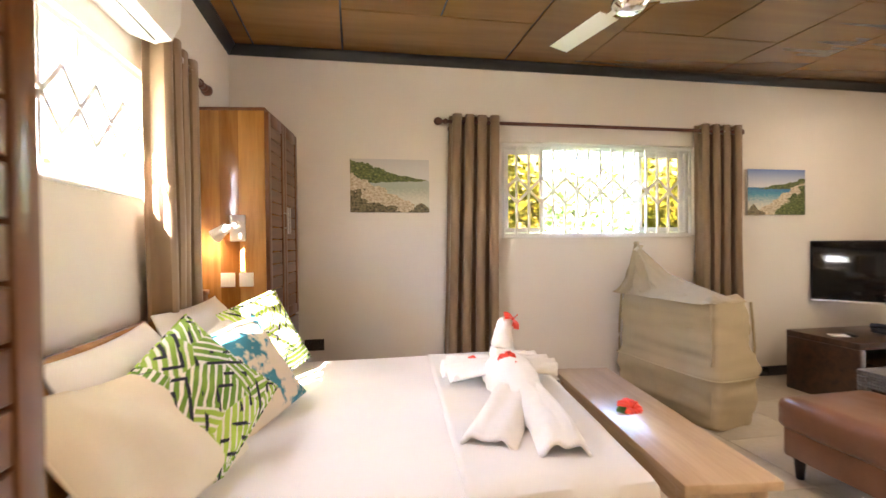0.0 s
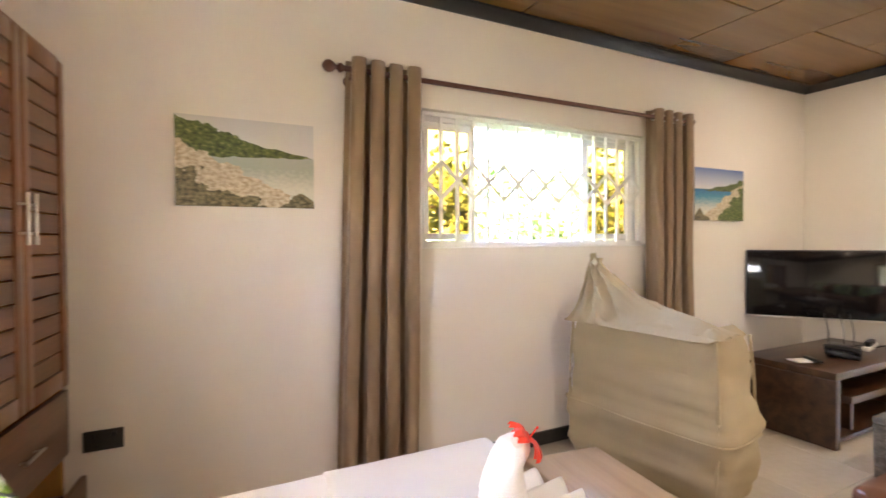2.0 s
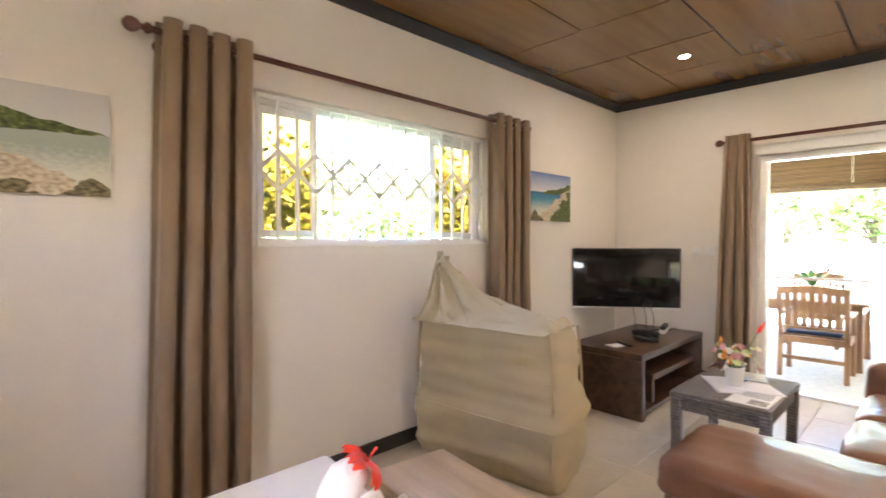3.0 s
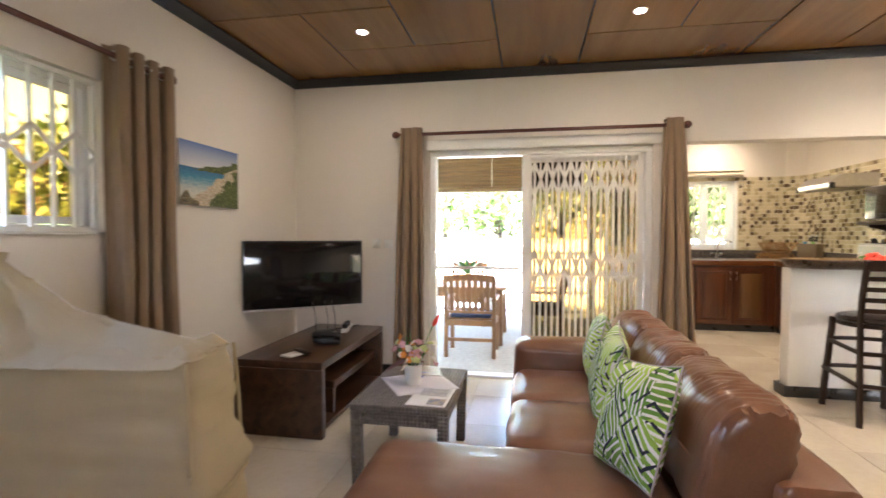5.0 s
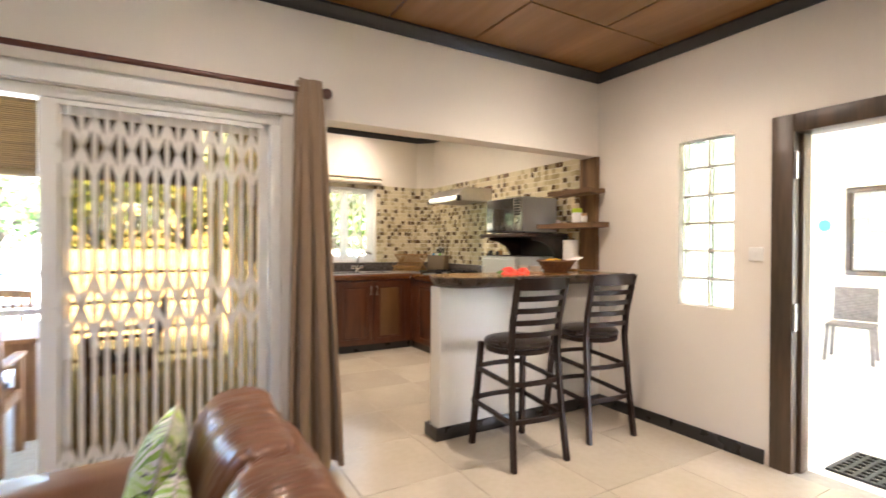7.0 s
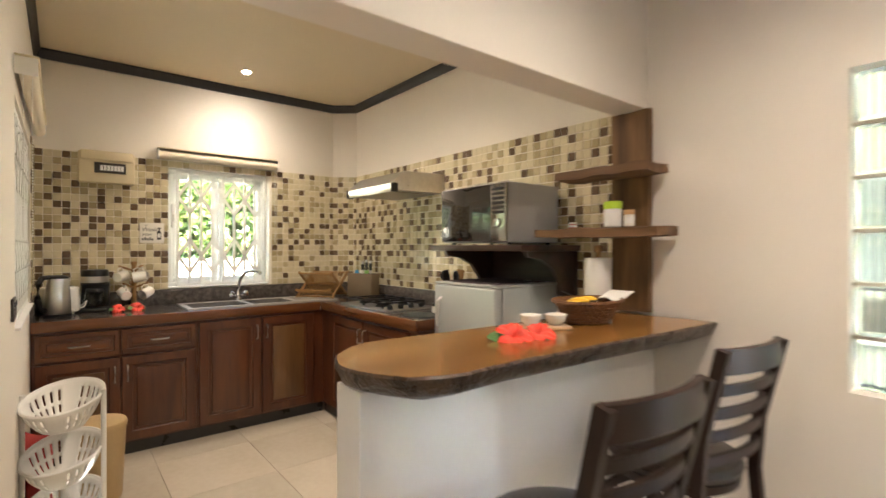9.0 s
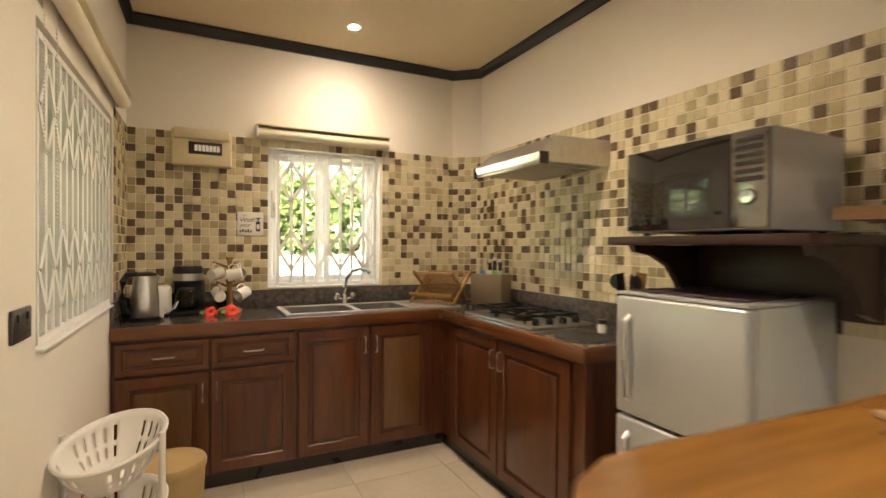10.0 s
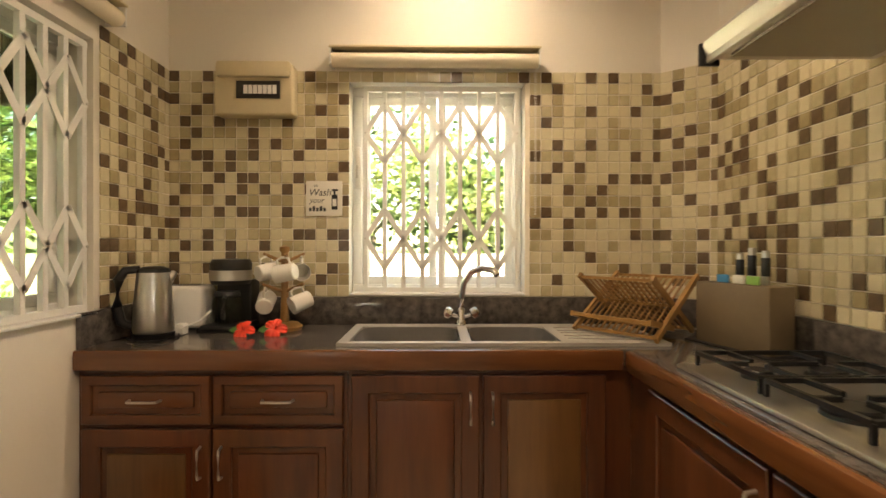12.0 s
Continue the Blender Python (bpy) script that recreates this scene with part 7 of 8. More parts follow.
lathe(bm, [(0.026, 0), (0.026, 0.012), (0.022, 0.02), (0.001, 0.021)], 22, Matrix.Translation((0.06, 0.447, 0.12)) @ pose(0, 0, 0, -90, 0, 0))
part("knob", bm, M_chrome, cp)
for k in range(6):
    boxpart("button", (0.015, 0.446, 0.17 + 0.026 * k, 0.107, 0.4495, 0.186 + 0.026 * k), M_sock, cp, bevel=0.002)
for x in (0.04, 0.52):
    for y in (0.05, 0.38):
        bm = bmesh.new()
        cyl(bm, (x, y, 0.0), (x, y, 0.013), 0.014, seg=12)
        part("foot", bm, M_blackp, mw)
gl = thing("glass_plate", (6.12, -2.0, 1.815), "clear glass dish lying on the microwave", "dish")
bm = bmesh.new()
lathe(bm, [(0.10, 0), (0.15, 0.012), (0.155, 0.02), (0.15, 0.02), (0.10, 0.006), (0.001, 0.005)], 32)
part("dish", bm, M_glassy, gl)
# fridge
fg = thing("fridge", (5.84, -2.23, 0.0), "silver two-door fridge freezer under the microwave shelf", "fridge")
boxpart("cabinet", (0.0, 0.0, 0.03, 0.54, 0.47, 1.225), M_fridge, fg, bevel=0.006)
boxpart("top_cap", (-0.003, 0.0, 1.2255, 0.543, 0.52, 1.24), M_fridge, fg, bevel=0.005)
for z0, z1 in ((0.745, 1.223), (0.045, 0.735)):
    d = boxpart("door", (0.0, 0.472, z0, 0.54, 0.53, z1), M_fridge, fg, bevel=0.014, seg=3)
    bm = bmesh.new()
    zt, zb = (z0 + 0.40, z0 + 0.06) if z0 > 0.5 else (z1 - 0.06, z1 - 0.36)
    tube(bm, [(0.47, 0.525, zt), (0.47, 0.555, zt - 0.02), (0.47, 0.56, (zt + zb) / 2), (0.47, 0.555, zb + 0.02), (0.47, 0.525, zb)], 0.012, 10)
    part("handle", bm, M_metal, d)
bm = bmesh.new()
lathe(bm, [(0.001, 0), (0.075, 0.0), (0.075, 0.002), (0.001, 0.0025)], 28, Matrix.Translation((0.10, 0.5305, 0.62)) @ pose(0, 0, 0, -90, 0, 0))
part("round_sticker", bm, mat("green_white_sticker", (0.10, 0.35, 0.10), 0.5, color2=(0.7, 0.72, 0.68), scale=30, bump=0), fg, "green and white round sticker")
for x in (0.05, 0.49):
    boxpart("foot", (x - 0.02, 0.05, 0.0, x + 0.02, 0.42, 0.031), M_blackp, fg)
tw = thing("tea_towel", (6.11, -1.95, 1.242), "dark cloth laid over the top of the fridge", "cloth")
bm = bmesh.new()
sheet(bm, 20, 20, lambda u, v: ((u - 0.5) * 0.46, (v - 0.5) * 0.42, 0.004 + 0.005 * noise.noise(Vector((u * 5, v * 5, 0)))))
part("cloth", bm, M_cloth_d, tw).modifiers.new("thickness", "SOLIDIFY").thickness = 0.004

# kettle
kt = thing("kettle", (8.20, 0.145, CT), "brushed steel electric kettle with a black handle", "kettle", rz=120)
bm = bmesh.new()
lathe(bm, [(0.074, 0.0), (0.077, 0.02), (0.062, 0.024)], 28)
part("base", bm, M_blackp, kt)
bm = bmesh.new()
lathe(bm, [(0.070, 0.024), (0.074, 0.032), (0.071, 0.12), (0.061, 0.245), (0.058, 0.265)], 32)
part("body", bm, M_metal, kt)
bm = bmesh.new()
lathe(bm, [(0.060, 0.263), (0.057, 0.277), (0.036, 0.286), (0.001, 0.289)], 28)
part("lid", bm, M_blackp, kt)
bm = bmesh.new()
tube(bm, [(0.045, 0.0, 0.276), (0.095, 0, 0.272), (0.118, 0, 0.235), (0.122, 0, 0.13), (0.108, 0, 0.07), (0.072, 0, 0.05)], lambda q: 0.015 + 0.004 * math.sin(math.pi * q), 12)
part("handle", bm, M_blackp, kt)
bm = bmesh.new()
tube(bm, [(-0.050, 0, 0.225), (-0.066, 0, 0.250), (-0.073, 0, 0.266)], lambda q: 0.018 - 0.007 * q, 10)
part("spout", bm, M_metal, kt)
kc = thing("kettle_cable", (8.15, 0.10, CT + 0.001), "black kettle cord with a white plug on the worktop", "cable")
bm = bmesh.new()
tube(bm, [(0.0, 0.12, 0.006), (-0.06, 0.05, 0.005), (-0.05, -0.04, 0.005), (0.05, -0.05, 0.005), (0.12, -0.02, 0.006)], 0.004, 6)
part("cord", bm, M_blackp, kc)
boxpart("plug", (0.10, -0.045, 0.0, 0.15, -0.005, 0.045), M_plastic, kc, bevel=0.008)
# toaster
to = thing("toaster", (8.42, 0.135, CT), "white plastic two-slot toaster on the worktop", "toaster", rz=8)
boxpart("body", (-0.08, -0.11, 0.01, 0.08, 0.11, 0.195), M_plastic, to, bevel=0.025, seg=4)
for x in (-0.03, 0.03):
    boxpart("slot", (x - 0.012, -0.075, 0.185, x + 0.012, 0.075, 0.1965), M_blackp, to)
boxpart("lever", (-0.015, 0.109, 0.12, 0.015, 0.13, 0.135), M_plastic, to, bevel=0.004)
for y in (-0.09, 0.07):
    part("foot", bm_of((-0.07, y, 0.0, 0.07, y + 0.02, 0.012)), M_blackp, to)
bm = bmesh.new()
tube(bm, [(-0.06, -0.112, 0.05), (-0.10, -0.14, 0.09), (-0.16, -0.12, 0.06), (-0.20, -0.05, 0.03)], 0.004, 6)
part("cord", bm, M_plastic, to)
# coffee maker
cm = thing("coffee_maker", (8.42, -0.07, CT), "black drip coffee maker with a glass jug", "coffee maker", rz=-8)
boxpart("base", (-0.11, -0.085, 0.0, 0.10, 0.085, 0.03), M_blackp, cm, bevel=0.012)
boxpart("column", (0.02, -0.085, 0.03, 0.10, 0.085, 0.22), M_blackp, cm, bevel=0.012)
bm = bmesh.new()
lathe(bm, [(0.078, 0.20), (0.085, 0.21), (0.088, 0.29), (0.080, 0.31), (0.001, 0.315)], 28)
part("filter_housing", bm, M_blackp, cm)
bm = bmesh.new()
lathe(bm, [(0.0865, 0.218), (0.0885, 0.219), (0.0895, 0.262), (0.0875, 0.263)], 28)
part("steel_band", bm, M_metal, cm)
bm = bmesh.new()
lathe(bm, [(0.05, 0.032), (0.068, 0.04), (0.072, 0.08), (0.062, 0.13), (0.052, 0.15), (0.049, 0.15), (0.058, 0.13), (0.068, 0.08), (0.05, 0.038)], 28, pose(-0.03, 0, 0))
jg = part("jug", bm, M_glassy, cm, "clear glass jug")
bm = bmesh.new()
lathe(bm, [(0.053, 0.148), (0.056, 0.155), (0.05, 0.17), (0.001, 0.175)], 24, pose(-0.03, 0, 0))
tube(bm, [(-0.08, -0.02, 0.15), (-0.13, -0.045, 0.145), (-0.135, -0.045, 0.09), (-0.095, -0.02, 0.06)], 0.009, 8)
part("jug_lid", bm, M_blackp, jg)
# mug tree
mt_ = thing("mug_tree", (8.40, -0.315, CT), "turned wooden mug tree on the worktop", "mug tree")
bm = bmesh.new()
lathe(bm, [(0.075, 0.0), (0.078, 0.015), (0.06, 0.03), (0.02, 0.034), (0.017, 0.10), (0.015, 0.34), (0.022, 0.35), (0.022, 0.365), (0.001, 0.372)], 24)
part("post", bm, M_bamboo, mt_)
ANG = [(0.3, 80), (0.3, 200), (0.3, 320), (0.17, 130), (0.17, 250), (0.17, 10)]
for z, a in ANG:
    bm = bmesh.new()
    ca, sa = math.cos(radians(a)), math.sin(radians(a))
    cyl(bm, (0.01 * ca, 0.01 * sa, z), (0.10 * ca, 0.10 * sa, z + 0.035), 0.008, 0.007, seg=8)
    part("peg", bm, M_bamboo, mt_)


def mug(at, m):
    t = thing("mug", at, "white china mug hanging on the mug tree", "mug", "mugs")
    t.matrix_basis = m
    bm = bmesh.new()
    lathe(bm, [(0.032, 0), (0.036, 0.004), (0.040, 0.09), (0.0375, 0.09), (0.034, 0.01), (0.001, 0.008)], 24)
    part("cup", bm, M_mug, t)
    bm = bmesh.new()
    tube(bm, [(0.037, 0, 0.075), (0.06, 0, 0.075), (0.067, 0, 0.05), (0.06, 0, 0.022), (0.036, 0, 0.018)], 0.006, 8)
    part("handle", bm, M_mug, t)


for (z, a), tl in zip(ANG[:5], (80, 100, 95, 70, 110)):
    ca, sa = math.cos(radians(a)), math.sin(radians(a))
    mug((0, 0, 0), Matrix.Translation((8.40 + 0.085 * ca, -0.315 + 0.085 * sa, CT + z - 0.045)) @ pose(0, 0, 0, 0, 0, a + 60) @ pose(0, 0, 0, 0, -tl, 0) @ pose(0, 0, -0.045))
hibiscus((8.24, -0.20, CT + 0.022), 0.045, "red hibiscus flower on the worktop beside the mugs", -95, 58)
hibiscus((8.26, -0.32, CT + 0.022), 0.05, "red hibiscus flower on the worktop beside the mugs", -80, 60)

# bamboo dish rack
dr = thing("dish_rack", (8.27, -1.82, CT), "folding bamboo dish rack standing on the drainer", "dish rack", rz=-52)


def rack_frame(p0, p1, w, n, name):
    (x0, z0), (x1, z1) = p0, p1
    for s in (-1, 1):
        bm = bmesh.new()
        bar(bm, (x0, s * w / 2, z0), (x1, s * w / 2, z1), 0.014, 0.022)
        part("side_rail", bm, M_bamboo, dr)
    me = None
    for k in range(n):
        u = (k + 0.5) / n
        bm = bmesh.new()
        y = -w / 2 + w * u
        bar(bm, (x0 + 0.03 * (x1 - x0), y, z0 + 0.03 * (z1 - z0)), (x0 + 0.97 * (x1 - x0), y, z0 + 0.97 * (z1 - z0)), 0.006, 0.008)
        part("dowel", bm, M_bamboo, dr)
    for u in (0.04, 0.5, 0.96):
        bm = bmesh.new()
        bar(bm, (x0 + u * (x1 - x0), -w / 2, z0 + u * (z1 - z0)), (x0 + u * (x1 - x0), w / 2, z0 + u * (z1 - z0)), 0.012, 0.012)
        part("cross_rail", bm, M_bamboo, dr)


rack_frame((-0.17, 0.02), (0.17, 0.25), 0.36, 14, "a")
rack_frame((0.17, 0.02), (-0.16, 0.25), 0.32, 14, "b")
rack_frame((-0.20, 0.09), (-0.02, 0.05), 0.34, 12, "c")

# knife box, utensils, mat
kb = thing("knife_box", (8.00, -2.10, CT), "taupe box holding kitchen knives and cutting boards", "knife block", rz=14)
boxpart("box", (-0.16, -0.055, 0.0, 0.16, 0.055, 0.235), M_brownbox, kb, bevel=0.005)
for k, (x, h) in enumerate(((0.02, 0.11), (-0.03, 0.13), (-0.085, 0.12))):
    bm = bmesh.new()
    box(bm, x - 0.011, -0.02, 0.235, x + 0.011, -0.004, 0.235 + h, bevel=0.004)
    kn = part("knife_handle", bm, M_metal, kb)
    boxpart("grip", (x - 0.0125, -0.021, 0.265, x + 0.0125, -0.003, 0.235 + h * 0.8), M_blackp, kn, bevel=0.003)
for x, c in ((0.07, (0.05, 0.25, 0.5)), (0.0, (0.7, 0.68, 0.6)), (-0.06, (0.25, 0.5, 0.12))):
    boxpart("board_tab", (x - 0.025, 0.01, 0.235, x + 0.025, 0.02, 0.265), mat("tab_plastic", c, 0.4, bump=0), kb, bevel=0.003)
boxpart("tray", (-0.19, -0.075, 0.0, 0.19, 0.085, 0.006), M_blackp, kb, bevel=0.002)
ut = thing("utensil_holder", (6.66, -2.08, CT), "perforated steel holder with black kitchen utensils", "utensil holder")
bm = bmesh.new()
lathe(bm, [(0.05, 0), (0.052, 0.003), (0.052, 0.155), (0.049, 0.155), (0.049, 0.006), (0.001, 0.005)], 28)
part("cup", bm, M_metal, ut)
bm = bmesh.new()
for i in range(10):
    for j in range(4):
        a = i * 0.628 + (j % 2) * 0.314
        cyl(bm, (0.0515 * math.cos(a), 0.0515 * math.sin(a), 0.03 + 0.033 * j), (0.0525 * math.cos(a), 0.0525 * math.sin(a), 0.03 + 0.033 * j), 0.008, seg=8)
tagged(part("punched_holes", bm, M_blackp, ut), kind="stuff")
for k, (a, tl) in enumerate(((0.3, 12), (1.6, 10), (2.9, 13), (4.2, 9), (5.3, 12))):
    mm = pose(0.02 * math.cos(a), 0.02 * math.sin(a), 0.05, 0, 0, math.degrees(a)) @ pose(0, 0, 0, 0, tl, 0)
    bm = bmesh.new()
    cyl(bm, (0, 0, 0), (0, 0, 0.19), 0.006, seg=8)
    if k % 2 == 0:
        lathe(bm, [(0.003, -0.006), (0.035, -0.003), (0.04, 0.006), (0.033, 0.004), (0.001, 0.0)], 16, Matrix.Translation((0, 0, 0.225)) @ pose(0, 0, 0, 90, 0, 0))
    else:
        box(bm, -0.028, -0.004, 0.18, 0.028, 0.004, 0.27, bevel=0.003)
    bmesh.ops.transform(bm, matrix=mm, verts=bm.verts[:])
    part("utensil", bm, M_blackp if k != 3 else M_bamboo, ut)
jar((6.75, -1.99, CT), 0.022, 0.075, M_mug, M_blackp, "small white salt shaker with a black lid", "salt_shaker")
tm = thing("heat_mat", (6.72, -1.85, CT), "round black heat mat on the worktop", "heat mat")
bm = bmesh.new()
lathe(bm, [(0.14, 0.0), (0.145, 0.003), (0.14, 0.007), (0.001, 0.007)], 36)
part("mat", bm, M_blackp, tm)

# fuse box
fbx = thing("fuse_box", (KX - 0.002, -0.33, 1.945), "cream plastic fuse box with a dark window on the tiles", "fuse box")
bm = bmesh.new()
box(bm, -0.085, 0.0, 0.0, -0.006, 0.36, 0.235, bevel=0.012, seg=3)
part("case", bm, M_cream, fbx)
boxpart("lid", (-0.105, 0.012, 0.17, -0.02, 0.348, 0.243), M_cream, fbx, bevel=0.012)
wdw = boxpart("window", (-0.090, 0.06, 0.075, -0.0845, 0.26, 0.155), M_sock, fbx, bevel=0.002)
for k in range(7):
    boxpart("breaker", (-0.093, 0.075 + 0.022 * k, 0.095, -0.0895, 0.093 + 0.022 * k, 0.135), M_paper, wdw)
# sign
sg = thing("soap_sign", (KX - 0.009, -0.54, 1.488), "white tile sign with black script lettering and a soap bottle", "sign")
boxpart("tile", (-0.006, 0.0, 0.0, 0.0, 0.172, 0.166), M_mug, sg, bevel=0.002)
M_ink = mat("black_ink", (0.015, 0.015, 0.016), 0.6, bump=0)
for txt, y, z, size in (("so", 0.135, 0.138, 0.02), ("Wash", 0.160, 0.096, 0.045), ("your", 0.155, 0.062, 0.036)):
    cu = bpy.data.curves.new("lettering", "FONT")
    cu.body, cu.size, cu.extrude, cu.shear = txt, size, 0.0004, 0.25
    cu.materials.append(M_ink)
    ob = new("lettering", cu)
    ob.parent = sg
    ob.matrix_basis = Matrix.Translation((-0.0068, y, z)) @ pose(0, 0, 0, 90, 0, -90)
part("script_line", bm_of(*[(-0.0068, 0.145 - 0.017 * k, 0.022, -0.0061, 0.157 - 0.017 * k, 0.038 + 0.008 * (k % 2)) for k in range(5)]), M_ink, sg)
bm = bm_of((-0.0085, 0.022, 0.03, -0.0062, 0.05, 0.10), (-0.0085, 0.032, 0.10, -0.0062, 0.040, 0.118), (-0.0085, 0.02, 0.118, -0.0062, 0.048, 0.127), bevel=0.001)
part("bottle_print", bm, M_ink, sg)
boxpart("bottle_label", (-0.0092, 0.027, 0.045, -0.0086, 0.045, 0.08), M_paper, sg)


# roller blinds
def roller(name, axis, d, a0, a1, z, side, label):
    t = thing(name, (0, 0, 0), label, "roller blind", "roller blinds")
    P = (lambda o, a, zz: (d - o, a, zz)) if axis == 0 else (lambda o, a, zz: (a, d - o, zz))
    bm = bmesh.new()
    cyl(bm, P(0.045, a0, z), P(0.045, a1, z), 0.034, seg=20)
    part("roll", bm, M_cream_linen, t)
    bm = bmesh.new()
    p, q = P(0.085, a0 - 0.01, z + 0.045), P(0.002, a1 + 0.01, z + 0.055)
    box(bm, min(p[0], q[0]), min(p[1], q[1]), p[2] - 0.0, max(p[0], q[0]), max(p[1], q[1]), q[2], bevel=0.003)
    part("head_rail", bm, M_cream, t)
    for a in (a0 - 0.008, a1):
        p, q = P(0.08, a, z - 0.03), P(0.002, a + 0.008, z + 0.044)
        boxpart("end_cap", (min(p[0], q[0]), min(p[1], q[1]), p[2], max(p[0], q[0]), max(p[1], q[1]), q[2]), M_plastic, t)
    bm = bmesh.new()
    ac_ = a0 + 0.01 if side < 0 else a1 - 0.01
    for o in (0.03, 0.06):
        for k in range(56):
            c = P(o, ac_, z - 0.03 - k * 0.0125)
            vs = bmesh.ops.create_icosphere(bm, subdivisions=1, radius=0.0035)["verts"]
            bmesh.ops.translate(bm, vec=c, verts=vs)
    tagged(part("bead_chain", bm, M_plastic, t), kind="stuff")
    return t


roller("roller_blind", 0, KX, -1.46, -0.50, 2.215, -1, "rolled-up cream roller blind above the sink window")
roller("roller_blind", 1, KN, 6.70, 8.12, 2.215, -1, "rolled-up cream roller blind above the side window")
switch((6.60, KN, 1.20), 180, "dark metal double socket on the kitchen wall", 0.15, 0.09, M_sock, "socket")

# basket stand
bs = thing("basket_stand", (6.95, 0.12, 0.0), "white plastic three-tier vegetable basket stand", "basket stand", rz=-20)
for z in (0.22, 0.47, 0.73):
    bm = bmesh.new()

    def f(u, v):
        a = 2 * math.pi * u
        r = 0.19 - 0.085 * v ** 1.7
        return (r * math.cos(a) * 1.05, r * 0.8 * math.sin(a), z - 0.145 * v + 0.035 * math.cos(a) * (1 - v))
    nu, nv = 84, 10
    g = [[bm.verts.new(f(i / nu, j / nv)) for j in range(nv + 1)] for i in range(nu)]
    for i in range(nu):
        for j in range(nv):
            if i % 3 == 1 and j in (2, 3, 4, 6, 7) and not (i % 21 in (1, 4)):
                continue
            bm.faces.new((g[i][j], g[(i + 1) % nu][j], g[(i + 1) % nu][j + 1], g[i][j + 1]))
    bm.faces.new([g[i][nv] for i in range(nu)])
    b = part("basket", bm, M_plastic, bs)
    b.modifiers.new("thickness", "SOLIDIFY").thickness = 0.004
    bm = bmesh.new()
    tube(bm, [(f(k / 40, 0)[0] * 1.03, f(k / 40, 0)[1] * 1.03, f(k / 40, 0)[2]) for k in range(40)], 0.007, 6, closed=True)
    part("rim", bm, M_plastic, b)
for y in (-0.165, 0.165):
    bm = bmesh.new()
    cyl(bm, (0.0, y, 0.0), (0.0, y, 0.75), 0.012, seg=12)
    part("post", bm, M_plastic, bs)
part("foot", bm_of((-0.12, -0.18, 0.0, 0.12, -0.15, 0.02), (-0.12, 0.15, 0.0, 0.12, 0.18, 0.02), bevel=0.005), M_plastic, bs)
# pedal bin
pb = thing("pedal_bin", (7.40, -0.03, 0.0), "beige wicker-look plastic pedal bin by the cabinets", "bin", rz=-30)
bm = bmesh.new()
lathe(bm, [(0.12, 0.0), (0.125, 0.01), (0.145, 0.41), (0.14, 0.415)], 36)
part("bucket", bm, M_bin, pb)
bm = bmesh.new()
lathe(bm, [(0.15, 0.41), (0.152, 0.43), (0.145, 0.445), (0.10, 0.455), (0.001, 0.458)], 36)
part("lid", bm, M_bin, pb)
boxpart("pedal", (0.11, -0.04, 0.01, 0.19, 0.04, 0.045), M_blackp, pb, bevel=0.008)
rp = thing("charcoal_bag", (7.38, 0.25, 0.0), "red printed paper sack on the kitchen floor", "paper sack")
bm = pillow_bm(0.28, 0.46, 0.12, seed=31)
bmesh.ops.transform(bm, matrix=Matrix.Translation((0, 0, 0.235)) @ pose(0, 0, 0, 90, 0, 30), verts=bm.verts[:])
for v in bm.verts:
    v.co.z = max(0, v.co.z)
part("sack", bm, M_redpack, rp)

# ---- outside: veranda, garden, porch ----
M_bark2 = mat("tree_bark", (0.10, 0.075, 0.05), 0.9, var=0.3, scale=6, fine=40, bump=0.6, dist=0.03)
M_fol = [mat("foliage_dark", (0.05, 0.10, 0.02), 0.55, var=0.3, scale=3, bump=0.1), mat("foliage_light", (0.14, 0.19, 0.055), 0.5, var=0.3, scale=3, bump=0.1)]
M_fence = mat("white_fence_paint", (0.78, 0.76, 0.70), 0.7, var=0.05, scale=3)
M_patio = wood("patio_teak", (0.16, 0.07, 0.022), (0.33, 0.165, 0.06), axis=2, rough=0.5)
M_reed = wood("bamboo_reed", (0.085, 0.040, 0.010), (0.18, 0.10, 0.028), axis=1, rough=0.6)
M_navy = mat("navy_cushion_cloth", (0.03, 0.04, 0.07), 0.85, var=0.1, scale=8)

# garden boundary walls
struct(boxpart("garden_wall_east", (15.0, -14, -0.16, 15.2, 16, 1.22), M_fence), "white garden wall beyond the veranda")
struct(boxpart("garden_wall_north", (-14, 13.0, -0.16, 15.0, 13.2, 1.35), M_fence), "white garden wall north of the house")
# paleness raised so the sunlit ground throws more light towards the house
struct(boxpart("garden_path", (9.2, -14, -0.158, 14.99, 12.9, -0.13), M_conc), "drive beside the house, made pale to bounce sunlight")


